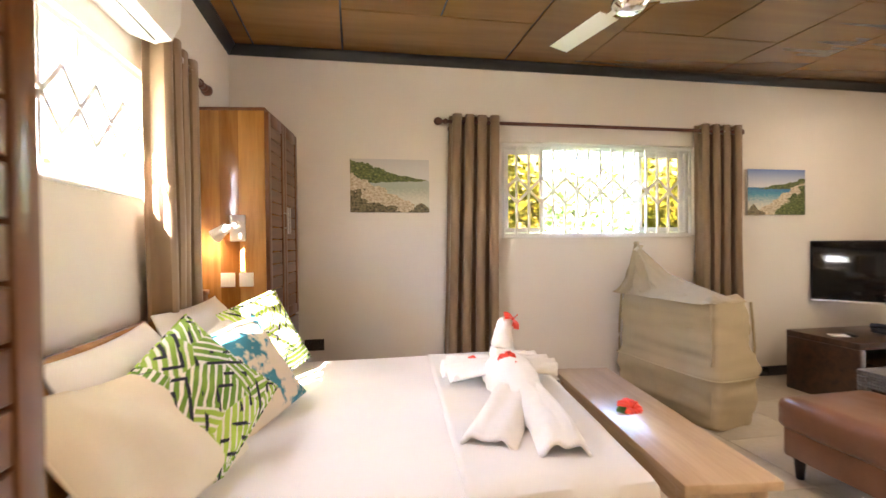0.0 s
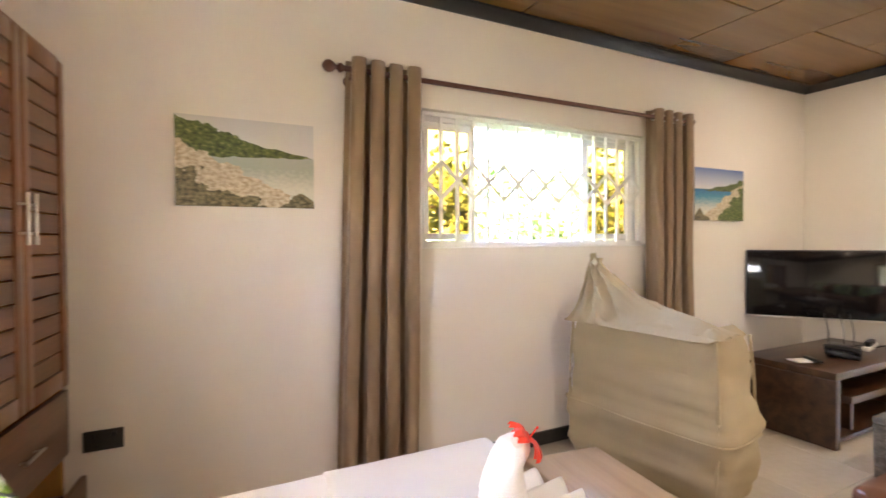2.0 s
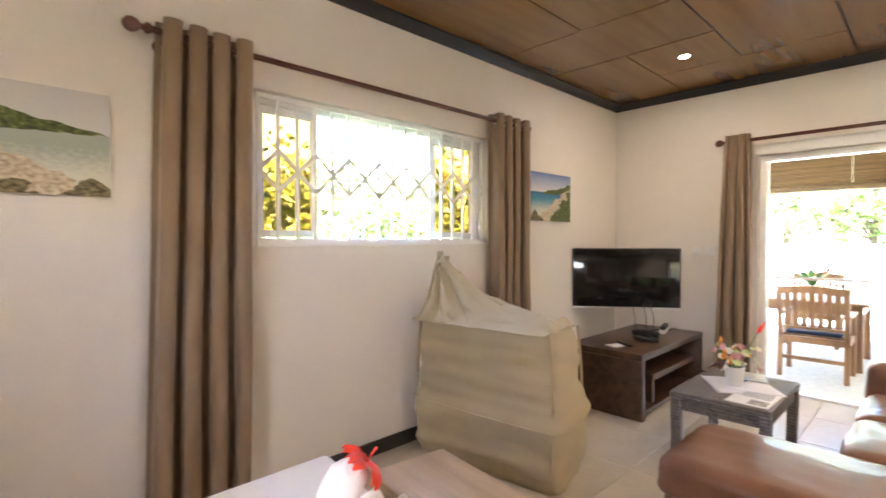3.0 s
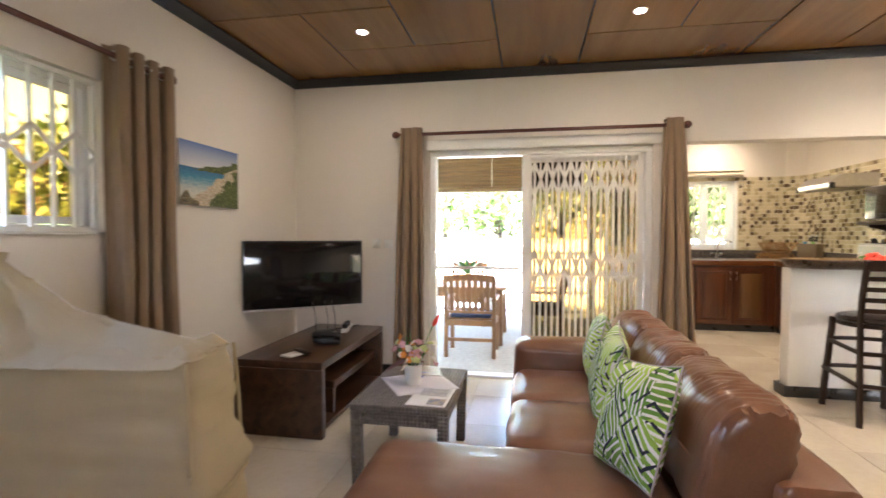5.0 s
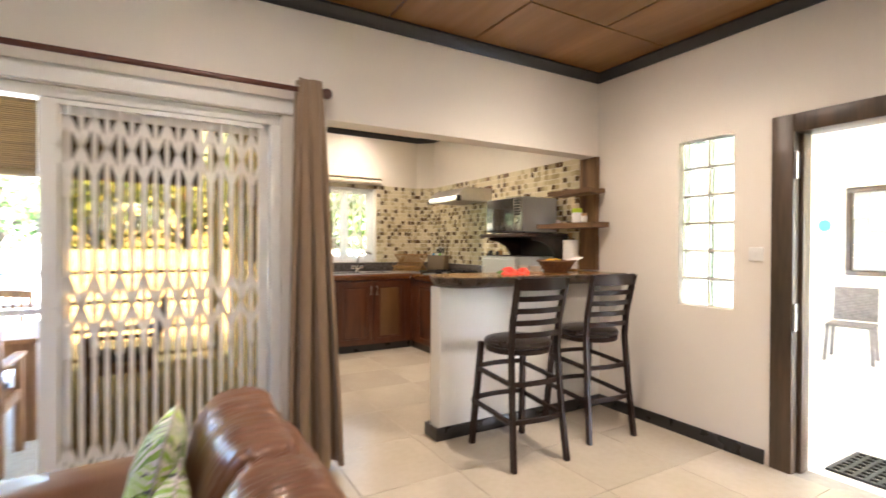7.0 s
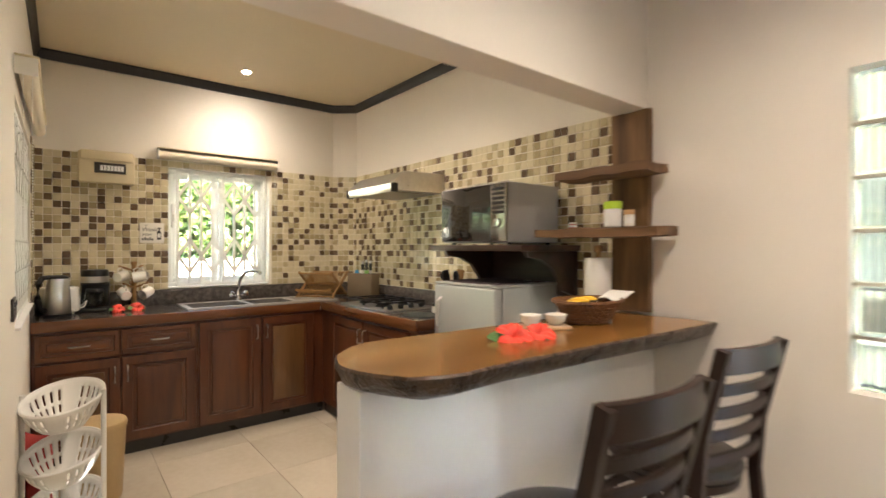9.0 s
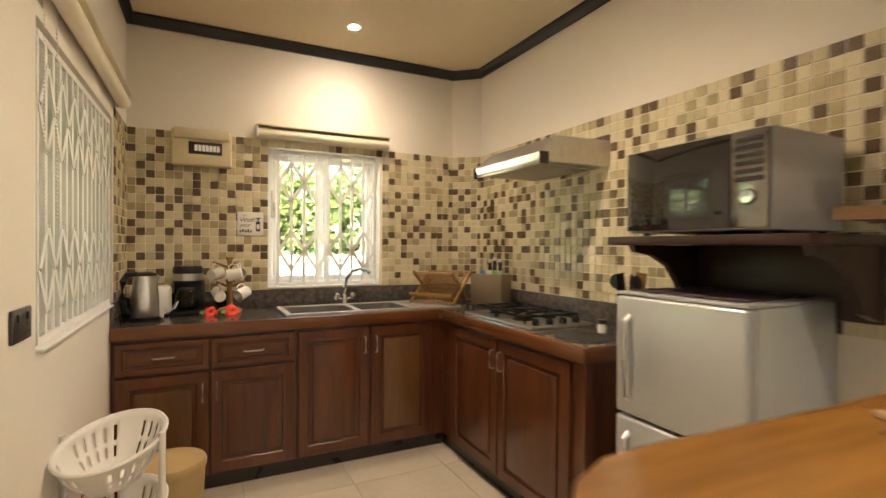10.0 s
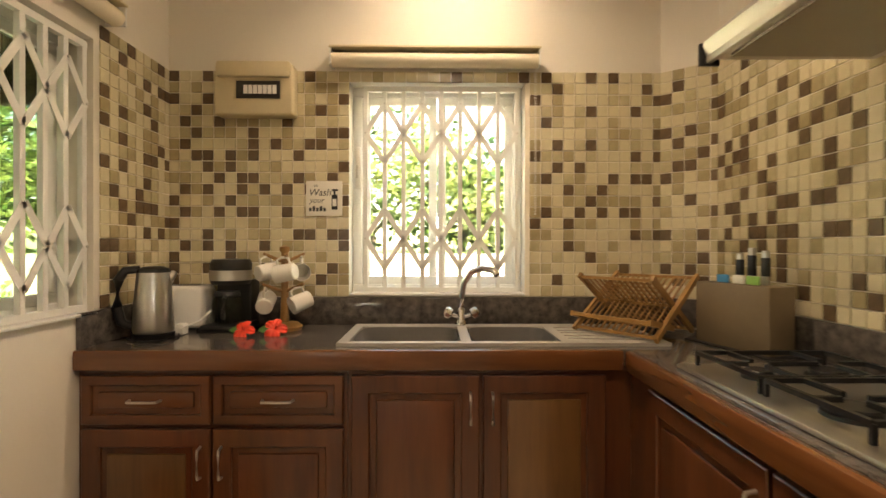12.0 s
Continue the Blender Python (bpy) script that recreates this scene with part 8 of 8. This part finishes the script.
def tree(at, h, spread, seed, label, n=420, shade=0.5):
    """A tapered trunk, limbs and a loose crown of separate leaf blades."""
    t = thing("garden_tree", at, label, "tree", "garden trees")
    rnd = random.Random(seed)
    bm = bmesh.new()
    tips = []
    lean = Vector((rnd.uniform(-0.3, 0.3), rnd.uniform(-0.3, 0.3), 0))
    tube(bm, [Vector((0, 0, 0)), lean * 0.3 + Vector((0, 0, h * 0.3)), lean + Vector((0, 0, h * 0.65))], lambda s: 0.14 * (1 - 0.6 * s), 10)
    top = lean + Vector((0, 0, h * 0.62))
    for k in range(9):
        a = k * 2.4 + rnd.random()
        st_ = Vector((lean.x * 0.5, lean.y * 0.5, h * rnd.uniform(0.22, 0.6)))
        e = st_ + Vector((math.cos(a), math.sin(a), rnd.uniform(0.1, 0.9))) * spread * rnd.uniform(0.5, 0.95)
        mid = (st_ + e) / 2 + Vector((0, 0, 0.15 * spread))
        tube(bm, [st_, mid, e], lambda s: 0.05 * (1 - 0.75 * s), 6)
        tips += [mid, e, (mid + e) / 2]
    tips.append(top)
    part("trunk", bm, M_bark2, t)
    bm = bmesh.new()
    for k in range(n):
        c = rnd.choice(tips) + Vector((rnd.gauss(0, 1), rnd.gauss(0, 1), rnd.gauss(0, 0.8))) * spread * 0.24
        if c.z < 0.2:
            continue
        mi = 0 if rnd.random() < shade else 1
        for q in range(6):
            d = Vector((rnd.gauss(0, 1), rnd.gauss(0, 1), rnd.gauss(-0.2, 0.7))).normalized() * rnd.uniform(0.14, 0.28)
            s_ = d.cross(Vector((rnd.gauss(0, 1), rnd.gauss(0, 1), rnd.gauss(0, 1)))).normalized() * 0.055
            o = c + Vector((rnd.gauss(0, 1), rnd.gauss(0, 1), rnd.gauss(0, 1))) * 0.10
            f = bm.faces.new([bm.verts.new(o + p) for p in (Vector((0, 0, 0)), d * 0.5 + s_, d, d * 0.5 - s_)])
            f.material_index = mi
    cr = part("crown", bm, M_fol, t, smooth=False)
    cr["kind"] = "stuff"
    return t


for i, (x, y, h, s) in enumerate(((16.8, 2.6, 4.6, 1.9), (16.6, 6.8, 4.2, 1.8), (16.5, -1.4, 4.8, 1.9), (16.6, -3.4, 4.2, 1.8), (8.6, 11.6, 3.6, 1.5), (4.9, 9.6, 4.4, 1.7), (7.0, 9.4, 4.2, 1.6), (0.7, 9.9, 4.2, 1.6), (17, 4.5, 6.5, 2.6), (17.5, 0.5, 6.5, 2.6), (17, 9, 6.5, 2.6), (17, -5, 6.5, 2.6),
                                  (-1.5, 9.5, 4.2, 1.8), (2.9, 9.8, 4.0, 1.3), (9.8, 9.8, 4.0, 1.6), (6.2, 12.0, 2.2, 1.0), (-6.0, 3.0, 4.4, 1.9), (-6.4, 6.4, 4.6, 1.9))):
    tree((x, y, -0.16), h, s, 50 + i, "leafy green garden tree in bright sun", 420 if y < 9 else 300, 0.25 if y < 9 else 0.1)

# veranda: posts, beam, roof, low rail and wall, rolled bamboo blind
struct(boxpart("veranda_roof", (XE + T + 0.01, KN + T + 0.01, 2.95, 9.0, 4.7, 3.04), M_ext), "veranda roof")
vr = thing("veranda_railing", (8.55, 0.0, 0.0), "white painted veranda railing with thin rails", "railing")
for y in (0.62, 2.2, 3.8, 4.5):
    boxpart("post", (-0.035, y - 0.035, -0.03, 0.035, y + 0.035, 1.02), M_fence, vr, bevel=0.004)
for z in (0.10, 0.40, 0.70, 1.02):
    boxpart("rail", (-0.03, 0.62, z, 0.03, 4.5, z + 0.035), M_fence, vr, bevel=0.003)
for y in (0.62, 4.4):
    struct(boxpart("veranda_post", (8.68, y - 0.06, -0.03, 8.80, y + 0.06, 2.78), M_fence, bevel=0.005), "white veranda post")
struct(boxpart("veranda_beam", (8.66, 0.55, 2.78, 8.82, 4.6, 2.95), M_ext), "veranda edge beam")
bl = thing("bamboo_blind", (8.62, 0.0, 0.0), "half-rolled bamboo blind hanging from the veranda beam", "blind")
me = None
for y0, y1 in ((0.75, 3.7),):
    k = 0
    z = 2.93
    while z > 2.075:
        bm = bmesh.new()
        cyl(bm, (0, y0, 0), (0, y1, 0), 0.0122, seg=8)
        if me is None:
            ob = part("reed", bm, M_reed, bl)
            me = ob.data
        else:
            bm.free()
            ob = new("reed", me)
            ob.parent = bl
        ob.location = (0.004 * math.sin(k * 2.1), 0.0, z)
        z -= 0.0205
        k += 1
    bm = bmesh.new()
    cyl(bm, (-0.03, y0, 2.06), (-0.03, y1, 2.06), 0.045, seg=16)
    part("roll", bm, M_reed, bl)
    for y in (1.1, 2.2, 3.3):
        bm = bmesh.new()
        cyl(bm, (-0.014, y, 2.02), (-0.014, y, 2.94), 0.004, seg=6)
        part("cord", bm, M_fence, bl)


def patio_chair(at, rz, label):
    t = thing("patio_chair", at, label, "chair", "patio chairs", rz)
    for sx in (-1, 1):
        boxpart("front_leg", (0.20, sx * 0.26 - 0.022, 0, 0.245, sx * 0.26 + 0.022, 0.64), M_patio, t, bevel=0.004)
        bm = bmesh.new()
        bar(bm, (-0.22, sx * 0.26, 0.0), (-0.20, sx * 0.26, 0.44), 0.04, 0.045, up=(1, 0, 0))
        bar(bm, (-0.20, sx * 0.26, 0.43), (-0.29, sx * 0.26, 0.92), 0.04, 0.045, up=(1, 0, 0))
        part("back_leg", bm, M_patio, t)
        boxpart("armrest", (-0.25, sx * 0.26 - 0.03, 0.64, 0.27, sx * 0.26 + 0.03, 0.665), M_patio, t, bevel=0.006)
        boxpart("side_rail", (-0.2, sx * 0.26 - 0.012, 0.37, 0.2, sx * 0.26 + 0.012, 0.43), M_patio, t)
    for x in (0.21, -0.22):
        boxpart("cross_rail", (x, -0.24, 0.37, x + 0.025, 0.24, 0.43), M_patio, t)
    boxpart("stretcher", (-0.225, -0.24, 0.20, -0.20, 0.24, 0.235), M_patio, t)
    for k in range(7):
        boxpart("seat_slat", (-0.19 + 0.058 * k, -0.24, 0.43, -0.142 + 0.058 * k, 0.24, 0.448), M_patio, t, bevel=0.003)
    bm = bmesh.new()
    strip(bm, [(-0.29, -0.24 + 0.06 * k, 0.885 + 0.018 * math.sin(math.pi * k / 8)) for k in range(9)], 0.028, 0.07)
    part("top_rail", bm, M_patio, t)
    bm = bmesh.new()
    bar(bm, (-0.215, -0.24, 0.52), (-0.215, 0.24, 0.52), 0.05, 0.025)
    part("lower_rail", bm, M_patio, t)
    for k in range(7):
        bm = bmesh.new()
        y = -0.195 + 0.065 * k
        bar(bm, (-0.215, y, 0.53), (-0.285, y, 0.88), 0.04, 0.014, up=(1, 0, 0))
        part("back_slat", bm, M_patio, t)
    boxpart("seat_pad", (-0.18, -0.22, 0.449, 0.21, 0.22, 0.485), M_navy, t, "navy seat pad", bevel=0.012)
    return t


patio_chair((6.15, 2.22, -0.03), 0, "slatted teak garden armchair with a navy seat pad")
patio_chair((7.0, 1.42, -0.03), 90, "slatted teak garden armchair at the end of the table")
patio_chair((7.95, 2.5, -0.03), 180, "slatted teak garden armchair across the table")
pt_ = thing("patio_table", (6.48, 1.85, -0.03), "slatted teak table on the veranda", "table")
for k in range(11):
    boxpart("top_slat", (0.0 + 0.09 * k, 0.0, 0.70, 0.085 + 0.09 * k, 1.3, 0.73), M_patio, pt_, bevel=0.004)
part("apron", bm_of((0.06, 0.06, 0.60, 0.085, 1.24, 0.70), (0.90, 0.06, 0.60, 0.925, 1.24, 0.70), (0.085, 0.06, 0.60, 0.90, 0.085, 0.70), (0.085, 1.215, 0.60, 0.90, 1.24, 0.70)), M_patio, pt_)
for x in (0.05, 0.87):
    for y in (0.05, 1.18):
        boxpart("leg", (x, y, 0.0, x + 0.07, y + 0.07, 0.70), M_patio, pt_, bevel=0.005)
fv = thing("flower_vase", (6.95, 2.38, 0.70), "glass vase with long leaves and a red flower", "vase")
bm = bmesh.new()
lathe(bm, [(0.035, 0), (0.04, 0.01), (0.03, 0.08), (0.045, 0.16), (0.042, 0.16), (0.027, 0.08), (0.001, 0.01)], 20)
part("vase", bm, M_glassy, fv)
for k, (a, L) in enumerate(((0.2, 0.28), (1.5, 0.26), (2.8, 0.30), (3.9, 0.24), (5.1, 0.28), (1.9, 0.32))):
    bm = bmesh.new()
    sheet(bm, 3, 8, lambda u, v: (L * v * math.cos(a) - (u - 0.5) * 0.06 * math.sin(a) * math.sin(math.pi * (0.1 + 0.85 * v)), L * v * math.sin(a) + (u - 0.5) * 0.06 * math.cos(a) * math.sin(math.pi * (0.1 + 0.85 * v)), 0.10 + 0.20 * math.sin(v * 1.9)))
    part("leaf", bm, M_green, fv).modifiers.new("thickness", "SOLIDIFY").thickness = 0.001
bm = bmesh.new()
lathe(bm, [(0.002, 0), (0.02, 0.03), (0.024, 0.07), (0.001, 0.10)], 10, pose(0.02, -0.10, 0.26, 40, 0, 0))
part("blossom", bm, M_red, fv)

# porch beyond the south doorway
# unseen roof, drawn out to the far wall to block the sun
struct(boxpart("porch_roof", (-2.2, -7.39, 2.75, 9.2, KS - T - 0.012, 2.85), M_ext), "unseen roof that keeps the sun off the porch")
pw = struct(new("window_6"), "dark framed window with small panes in the cream porch wall")
px0, px1, pz0, pz1 = 4.65, 5.35, 0.95, 2.2
part("window_frame", bm_of(*rect_frame(px0, px1, pz0, pz1, -7.398, -7.34, 0.07, 1), bevel=0.005), M_blackwood, pw)
me = None
for i in range(3):
    for j in range(6):
        w_, h_ = (px1 - px0 - 0.14) / 3, (pz1 - pz0 - 0.14) / 6
        x, z = px0 + 0.07 + i * w_, pz0 + 0.07 + j * h_
        boxpart("pane", (x + 0.006, -7.395, z + 0.006, x + w_ - 0.006, -7.375, z + h_ - 0.006), mat("frosted_pane", (0.35, 0.36, 0.34), 0.2, bump=0.05) if i == 0 and j == 0 else bpy.data.materials["frosted_pane"], pw, bevel=0.004)
sgp = thing("sanitizer_sign", (5.62, -7.395, 1.35), "white notice with a blue symbol above a dispenser", "sign")
boxpart("sheet", (-0.14, 0.0, 0.0, 0.14, 0.006, 0.45), M_paper, sgp)
bm = bmesh.new()
cyl(bm, (0, 0.006, 0.32), (0, 0.009, 0.32), 0.09, seg=24)
part("blue_symbol", bm, mat("blue_print", (0.05, 0.25, 0.55), 0.5, bump=0), sgp)
part("text_lines", bm_of(*[(-0.11, 0.0065, 0.04 + 0.035 * k, 0.11, 0.008, 0.055 + 0.035 * k) for k in range(4)]), M_sock, sgp)
dsp = thing("soap_dispenser", (5.62, -7.395, 1.02), "white wall dispenser below the notice", "dispenser")
boxpart("body", (-0.06, 0.0, 0.0, 0.06, 0.11, 0.27), M_plastic, dsp, bevel=0.02)
boxpart("nozzle", (-0.02, 0.03, -0.03, 0.02, 0.08, 0.0), M_plastic, dsp, bevel=0.006)
pc = thing("porch_chair", (4.83, -6.1, -0.03), "grey-brown plastic wicker-look stacking chair on the porch", "chair", rz=12)
boxpart("seat", (-0.23, -0.22, 0.42, 0.23, 0.22, 0.45), M_rattan, pc, bevel=0.012)
bm = bmesh.new()
box(bm, -0.22, -0.02, 0.46, 0.22, 0.005, 0.88, bevel=0.01)
bmesh.ops.transform(bm, matrix=Matrix.Translation((0, -0.22, 0)) @ pose(0, 0, 0, 7, 0, 0), verts=bm.verts[:])
part("backrest", bm, M_rattan, pc)
for x in (-0.2, 0.2):
    for y in (-0.19, 0.19):
        bm = bmesh.new()
        bar(bm, (x * 1.12, y * 1.15, 0), (x, y, 0.43), 0.04, 0.04, up=(1, 0, 0))
        part("leg", bm, M_rattan, pc)
dm_ = thing("door_mat", (3.28, -2.62, -0.03), "dark rubber lattice door mat outside the doorway", "door mat")
for k in range(13):
    bm = bmesh.new()
    bar(bm, (-0.36 + 0.06 * k, -0.22, 0.008), (-0.36 + 0.06 * k, 0.22, 0.008), 0.022, 0.016)
    part("strip", bm, M_blackp, dm_)
for k in range(8):
    bm = bmesh.new()
    bar(bm, (-0.37, -0.22 + 0.063 * k, 0.009), (0.37, -0.22 + 0.063 * k, 0.009), 0.022, 0.014)
    part("strip", bm, M_blackp, dm_)

# ---- pieces last: floor tiles and wall mosaic ----
def floor_tiles():
    s = 0.60
    fl = bpy.data.objects["floor"]
    cache = {}
    ox, oy = XE - 10 * s + 0.12, YS - 0.1
    x = ox - s
    while x < KX:
        y = oy - s
        while y < YN:
            x0, x1, y0, y1 = max(x, XW), min(x + s, KX), max(y, KS if x + s > XE + T else YS), min(y + s, YN)
            if x0 > XE + 0.1:
                y1 = min(y1, KN)
            if x1 - x0 > 0.05 and y1 - y0 > 0.05:
                key = (round(x1 - x0, 3), round(y1 - y0, 3))
                if key not in cache:
                    bm = bmesh.new()
                    box(bm, 0.0015, 0.0015, -0.006, key[0] - 0.0015, key[1] - 0.0015, 0.0, bevel=0.0012, seg=1)
                    ob = part("floor_tile", bm, M_ftile, fl, smooth=False)
                    cache[key] = ob.data
                else:
                    ob = new("floor_tile", cache[key])
                    ob.parent = fl
                ob.location = (x0, y0, 0.0)
            y += s
        x += s


M_ftile = mat("cream_floor_tile", (0.50, 0.44, 0.34), 0.22, color2=(0.60, 0.54, 0.44), scale=2.2, fine=25, bump=0.015, dist=0.003, rvar=0.08)
_n, _l = M_ftile.node_tree.nodes, M_ftile.node_tree.links
_hs, _oi, _mr = _n.new("ShaderNodeHueSaturation"), _n.new("ShaderNodeObjectInfo"), _n.new("ShaderNodeMapRange")
_mr.inputs["To Min"].default_value, _mr.inputs["To Max"].default_value = 0.92, 1.06
_l.new(_oi.outputs["Random"], _mr.inputs[0])
_l.new(_mr.outputs[0], _hs.inputs["Value"])
_l.new(_n["Color Ramp"].outputs[0], _hs.inputs["Color"])
_l.new(_hs.outputs[0], _n["Principled BSDF"].inputs["Base Color"])
floor_tiles()

MOS = [mat("mosaic_cream", (0.65, 0.58, 0.39), 0.2, var=0.05, scale=9, bump=0.02), mat("mosaic_beige", (0.39, 0.32, 0.18), 0.22, var=0.1, scale=14, bump=0.03),
       mat("mosaic_sand", (0.49, 0.42, 0.255), 0.22, var=0.1, scale=14, bump=0.03), mat("mosaic_brown", (0.120, 0.080, 0.045), 0.22, var=0.2, scale=20, bump=0.03)]
M_mgrout = mat("mosaic_grout", (0.80, 0.74, 0.62), 0.9, var=0.05, scale=20)
TP = 0.0536
mos_me = []
for m_ in MOS:
    bm = bmesh.new()
    box(bm, 0.0019, 0.0, 0.0019, TP - 0.0019, 0.006, TP - 0.0019, bevel=0.0012, seg=1)
    ob_ = part("tile", bm, m_, None)
    mos_me.append(ob_.data)
    bpy.data.objects.remove(ob_)
mrnd = random.Random(5)


def pick(dark_near):
    r = mrnd.random()
    if dark_near and r > 0.73 and mrnd.random() < 0.6:
        r *= 0.73
    return 0 if r < 0.46 else 1 if r < 0.60 else 2 if r < 0.73 else 3


def mosaic(parent_name, origin, along, out, length, z0, rows, holes, near):
    """Wall mosaic: origin at its lower start, along its unit direction, out its unit normal; near: the stretch kept as single tiles."""
    wl_ = bpy.data.objects[parent_name]
    A, O = Vector((*along, 0)), Vector((*out, 0))
    rot = Matrix((A, O, Vector((0, 0, 1)))).transposed().to_4x4()
    bm = bmesh.new()
    a0 = 0.0
    n = int(length / TP)
    P = Vector((*origin, z0))
    back = part("grout_bed", bm_of((0.0, 0.0, 0.0, 0.001, 0.001, 0.001)), M_mgrout, wl_)
    bmb = bmesh.new()
    verts, faces, mats = [], [], []
    made = 0
    grid = {}
    for i in range(n + 1):
        wdt = min(TP, length - i * TP)
        if wdt < 0.012:
            continue
        for j in range(rows):
            ac, zc = (i + 0.5) * TP, z0 + (j + 0.5) * TP
            if any(h[0] < ac < h[1] and h[2] < zc < h[3] for h in holes):
                continue
            k = pick(grid.get((i - 1, j)) == 3 or grid.get((i, j - 1)) == 3)
            grid[i, j] = k
            if near[0] <= ac <= near[1] and near[2] <= zc <= near[3] and made < 300 and wdt == TP:
                ob = new("tile", mos_me[k])
                ob.parent = wl_
                ob.matrix_basis = Matrix.Translation(P + A * (i * TP) + Vector((0, 0, j * TP)) + O * 0.002) @ rot
                made += 1
            else:
                b, g = 0.0012, 0.0019
                x0, x1, zz0, zz1 = i * TP + g, i * TP + wdt - g, j * TP + g, (j + 1) * TP - g
                base = len(verts)
                for (x, z, o) in ((x0, zz0, 0.002), (x1, zz0, 0.002), (x1, zz1, 0.002), (x0, zz1, 0.002), (x0 + b, zz0 + b, 0.008), (x1 - b, zz0 + b, 0.008), (x1 - b, zz1 - b, 0.008), (x0 + b, zz1 - b, 0.008)):
                    verts.append(P + A * x + Vector((0, 0, z)) + O * o)
                for f in ((4, 5, 6, 7), (0, 1, 5, 4), (1, 2, 6, 5), (2, 3, 7, 6), (3, 0, 4, 7)):
                    faces.append([base + v for v in f])
                    mats.append(k)
    bpy.data.objects.remove(back)
    me = bpy.data.meshes.new("mosaic_tiles")
    me.from_pydata(verts, [], faces)
    for m_ in MOS:
        me.materials.append(m_)
    me.polygons.foreach_set("material_index", mats)
    ob = new("mosaic_tiles", me)
    ob.parent = wl_
    tagged(ob, kind="stuff")
    # grout bed, cut round the holes
    al = sorted({0.0, length, *[max(0, min(length, h[0])) for h in holes], *[max(0, min(length, h[1])) for h in holes]})
    zl = sorted({z0, z0 + rows * TP, *[max(z0, min(z0 + rows * TP, h[2])) for h in holes], *[max(z0, min(z0 + rows * TP, h[3])) for h in holes]})
    for p, q in zip(al, al[1:]):
        for r, s in zip(zl, zl[1:]):
            if any(h[0] < (p + q) / 2 < h[1] and h[2] < (r + s) / 2 < h[3] for h in holes):
                continue
            c = [Vector((*origin, 0)) + A * a + Vector((0, 0, z)) + O * 0.004 for a, z in ((p, r), (q, r), (q, s), (p, s))]
            bmb.faces.new([bmb.verts.new(v) for v in c])
    part("grout_bed", bmb, M_mgrout, wl_, smooth=False)


R = 20
ZT = 1.105
mosaic("wall_kitchen_east", (KX, KN), (0, -1), (-1, 0), KN - (KS + 0.19), ZT, R, [(KN - KWE[1] - 0.0, KN - KWE[0] + 0.0, KWE[2], KWE[3] + 0.02)], (0.5, 2.2, 1.05, 2.2))
mosaic("wall_kitchen_south", (KX - 0.16, KS), (-1, 0), (0, 1), KX - 0.16 - 5.345, ZT, R, [], (0.0, 1.3, 1.05, 2.2))
_d = Vector((-0.16, -0.19, 0)).normalized()
mosaic("wall_kitchen_corner", (KX, KS + 0.19), (_d.x, _d.y), (_d.y, -_d.x), Vector((0.16, 0.19)).length, ZT, R, [], (0, 1, 1, 3))
mosaic("wall_kitchen_north", (8.085, KN), (1, 0), (0, -1), KX - 8.085 - 0.008, ZT, R, [], (0, 1, 1, 3))
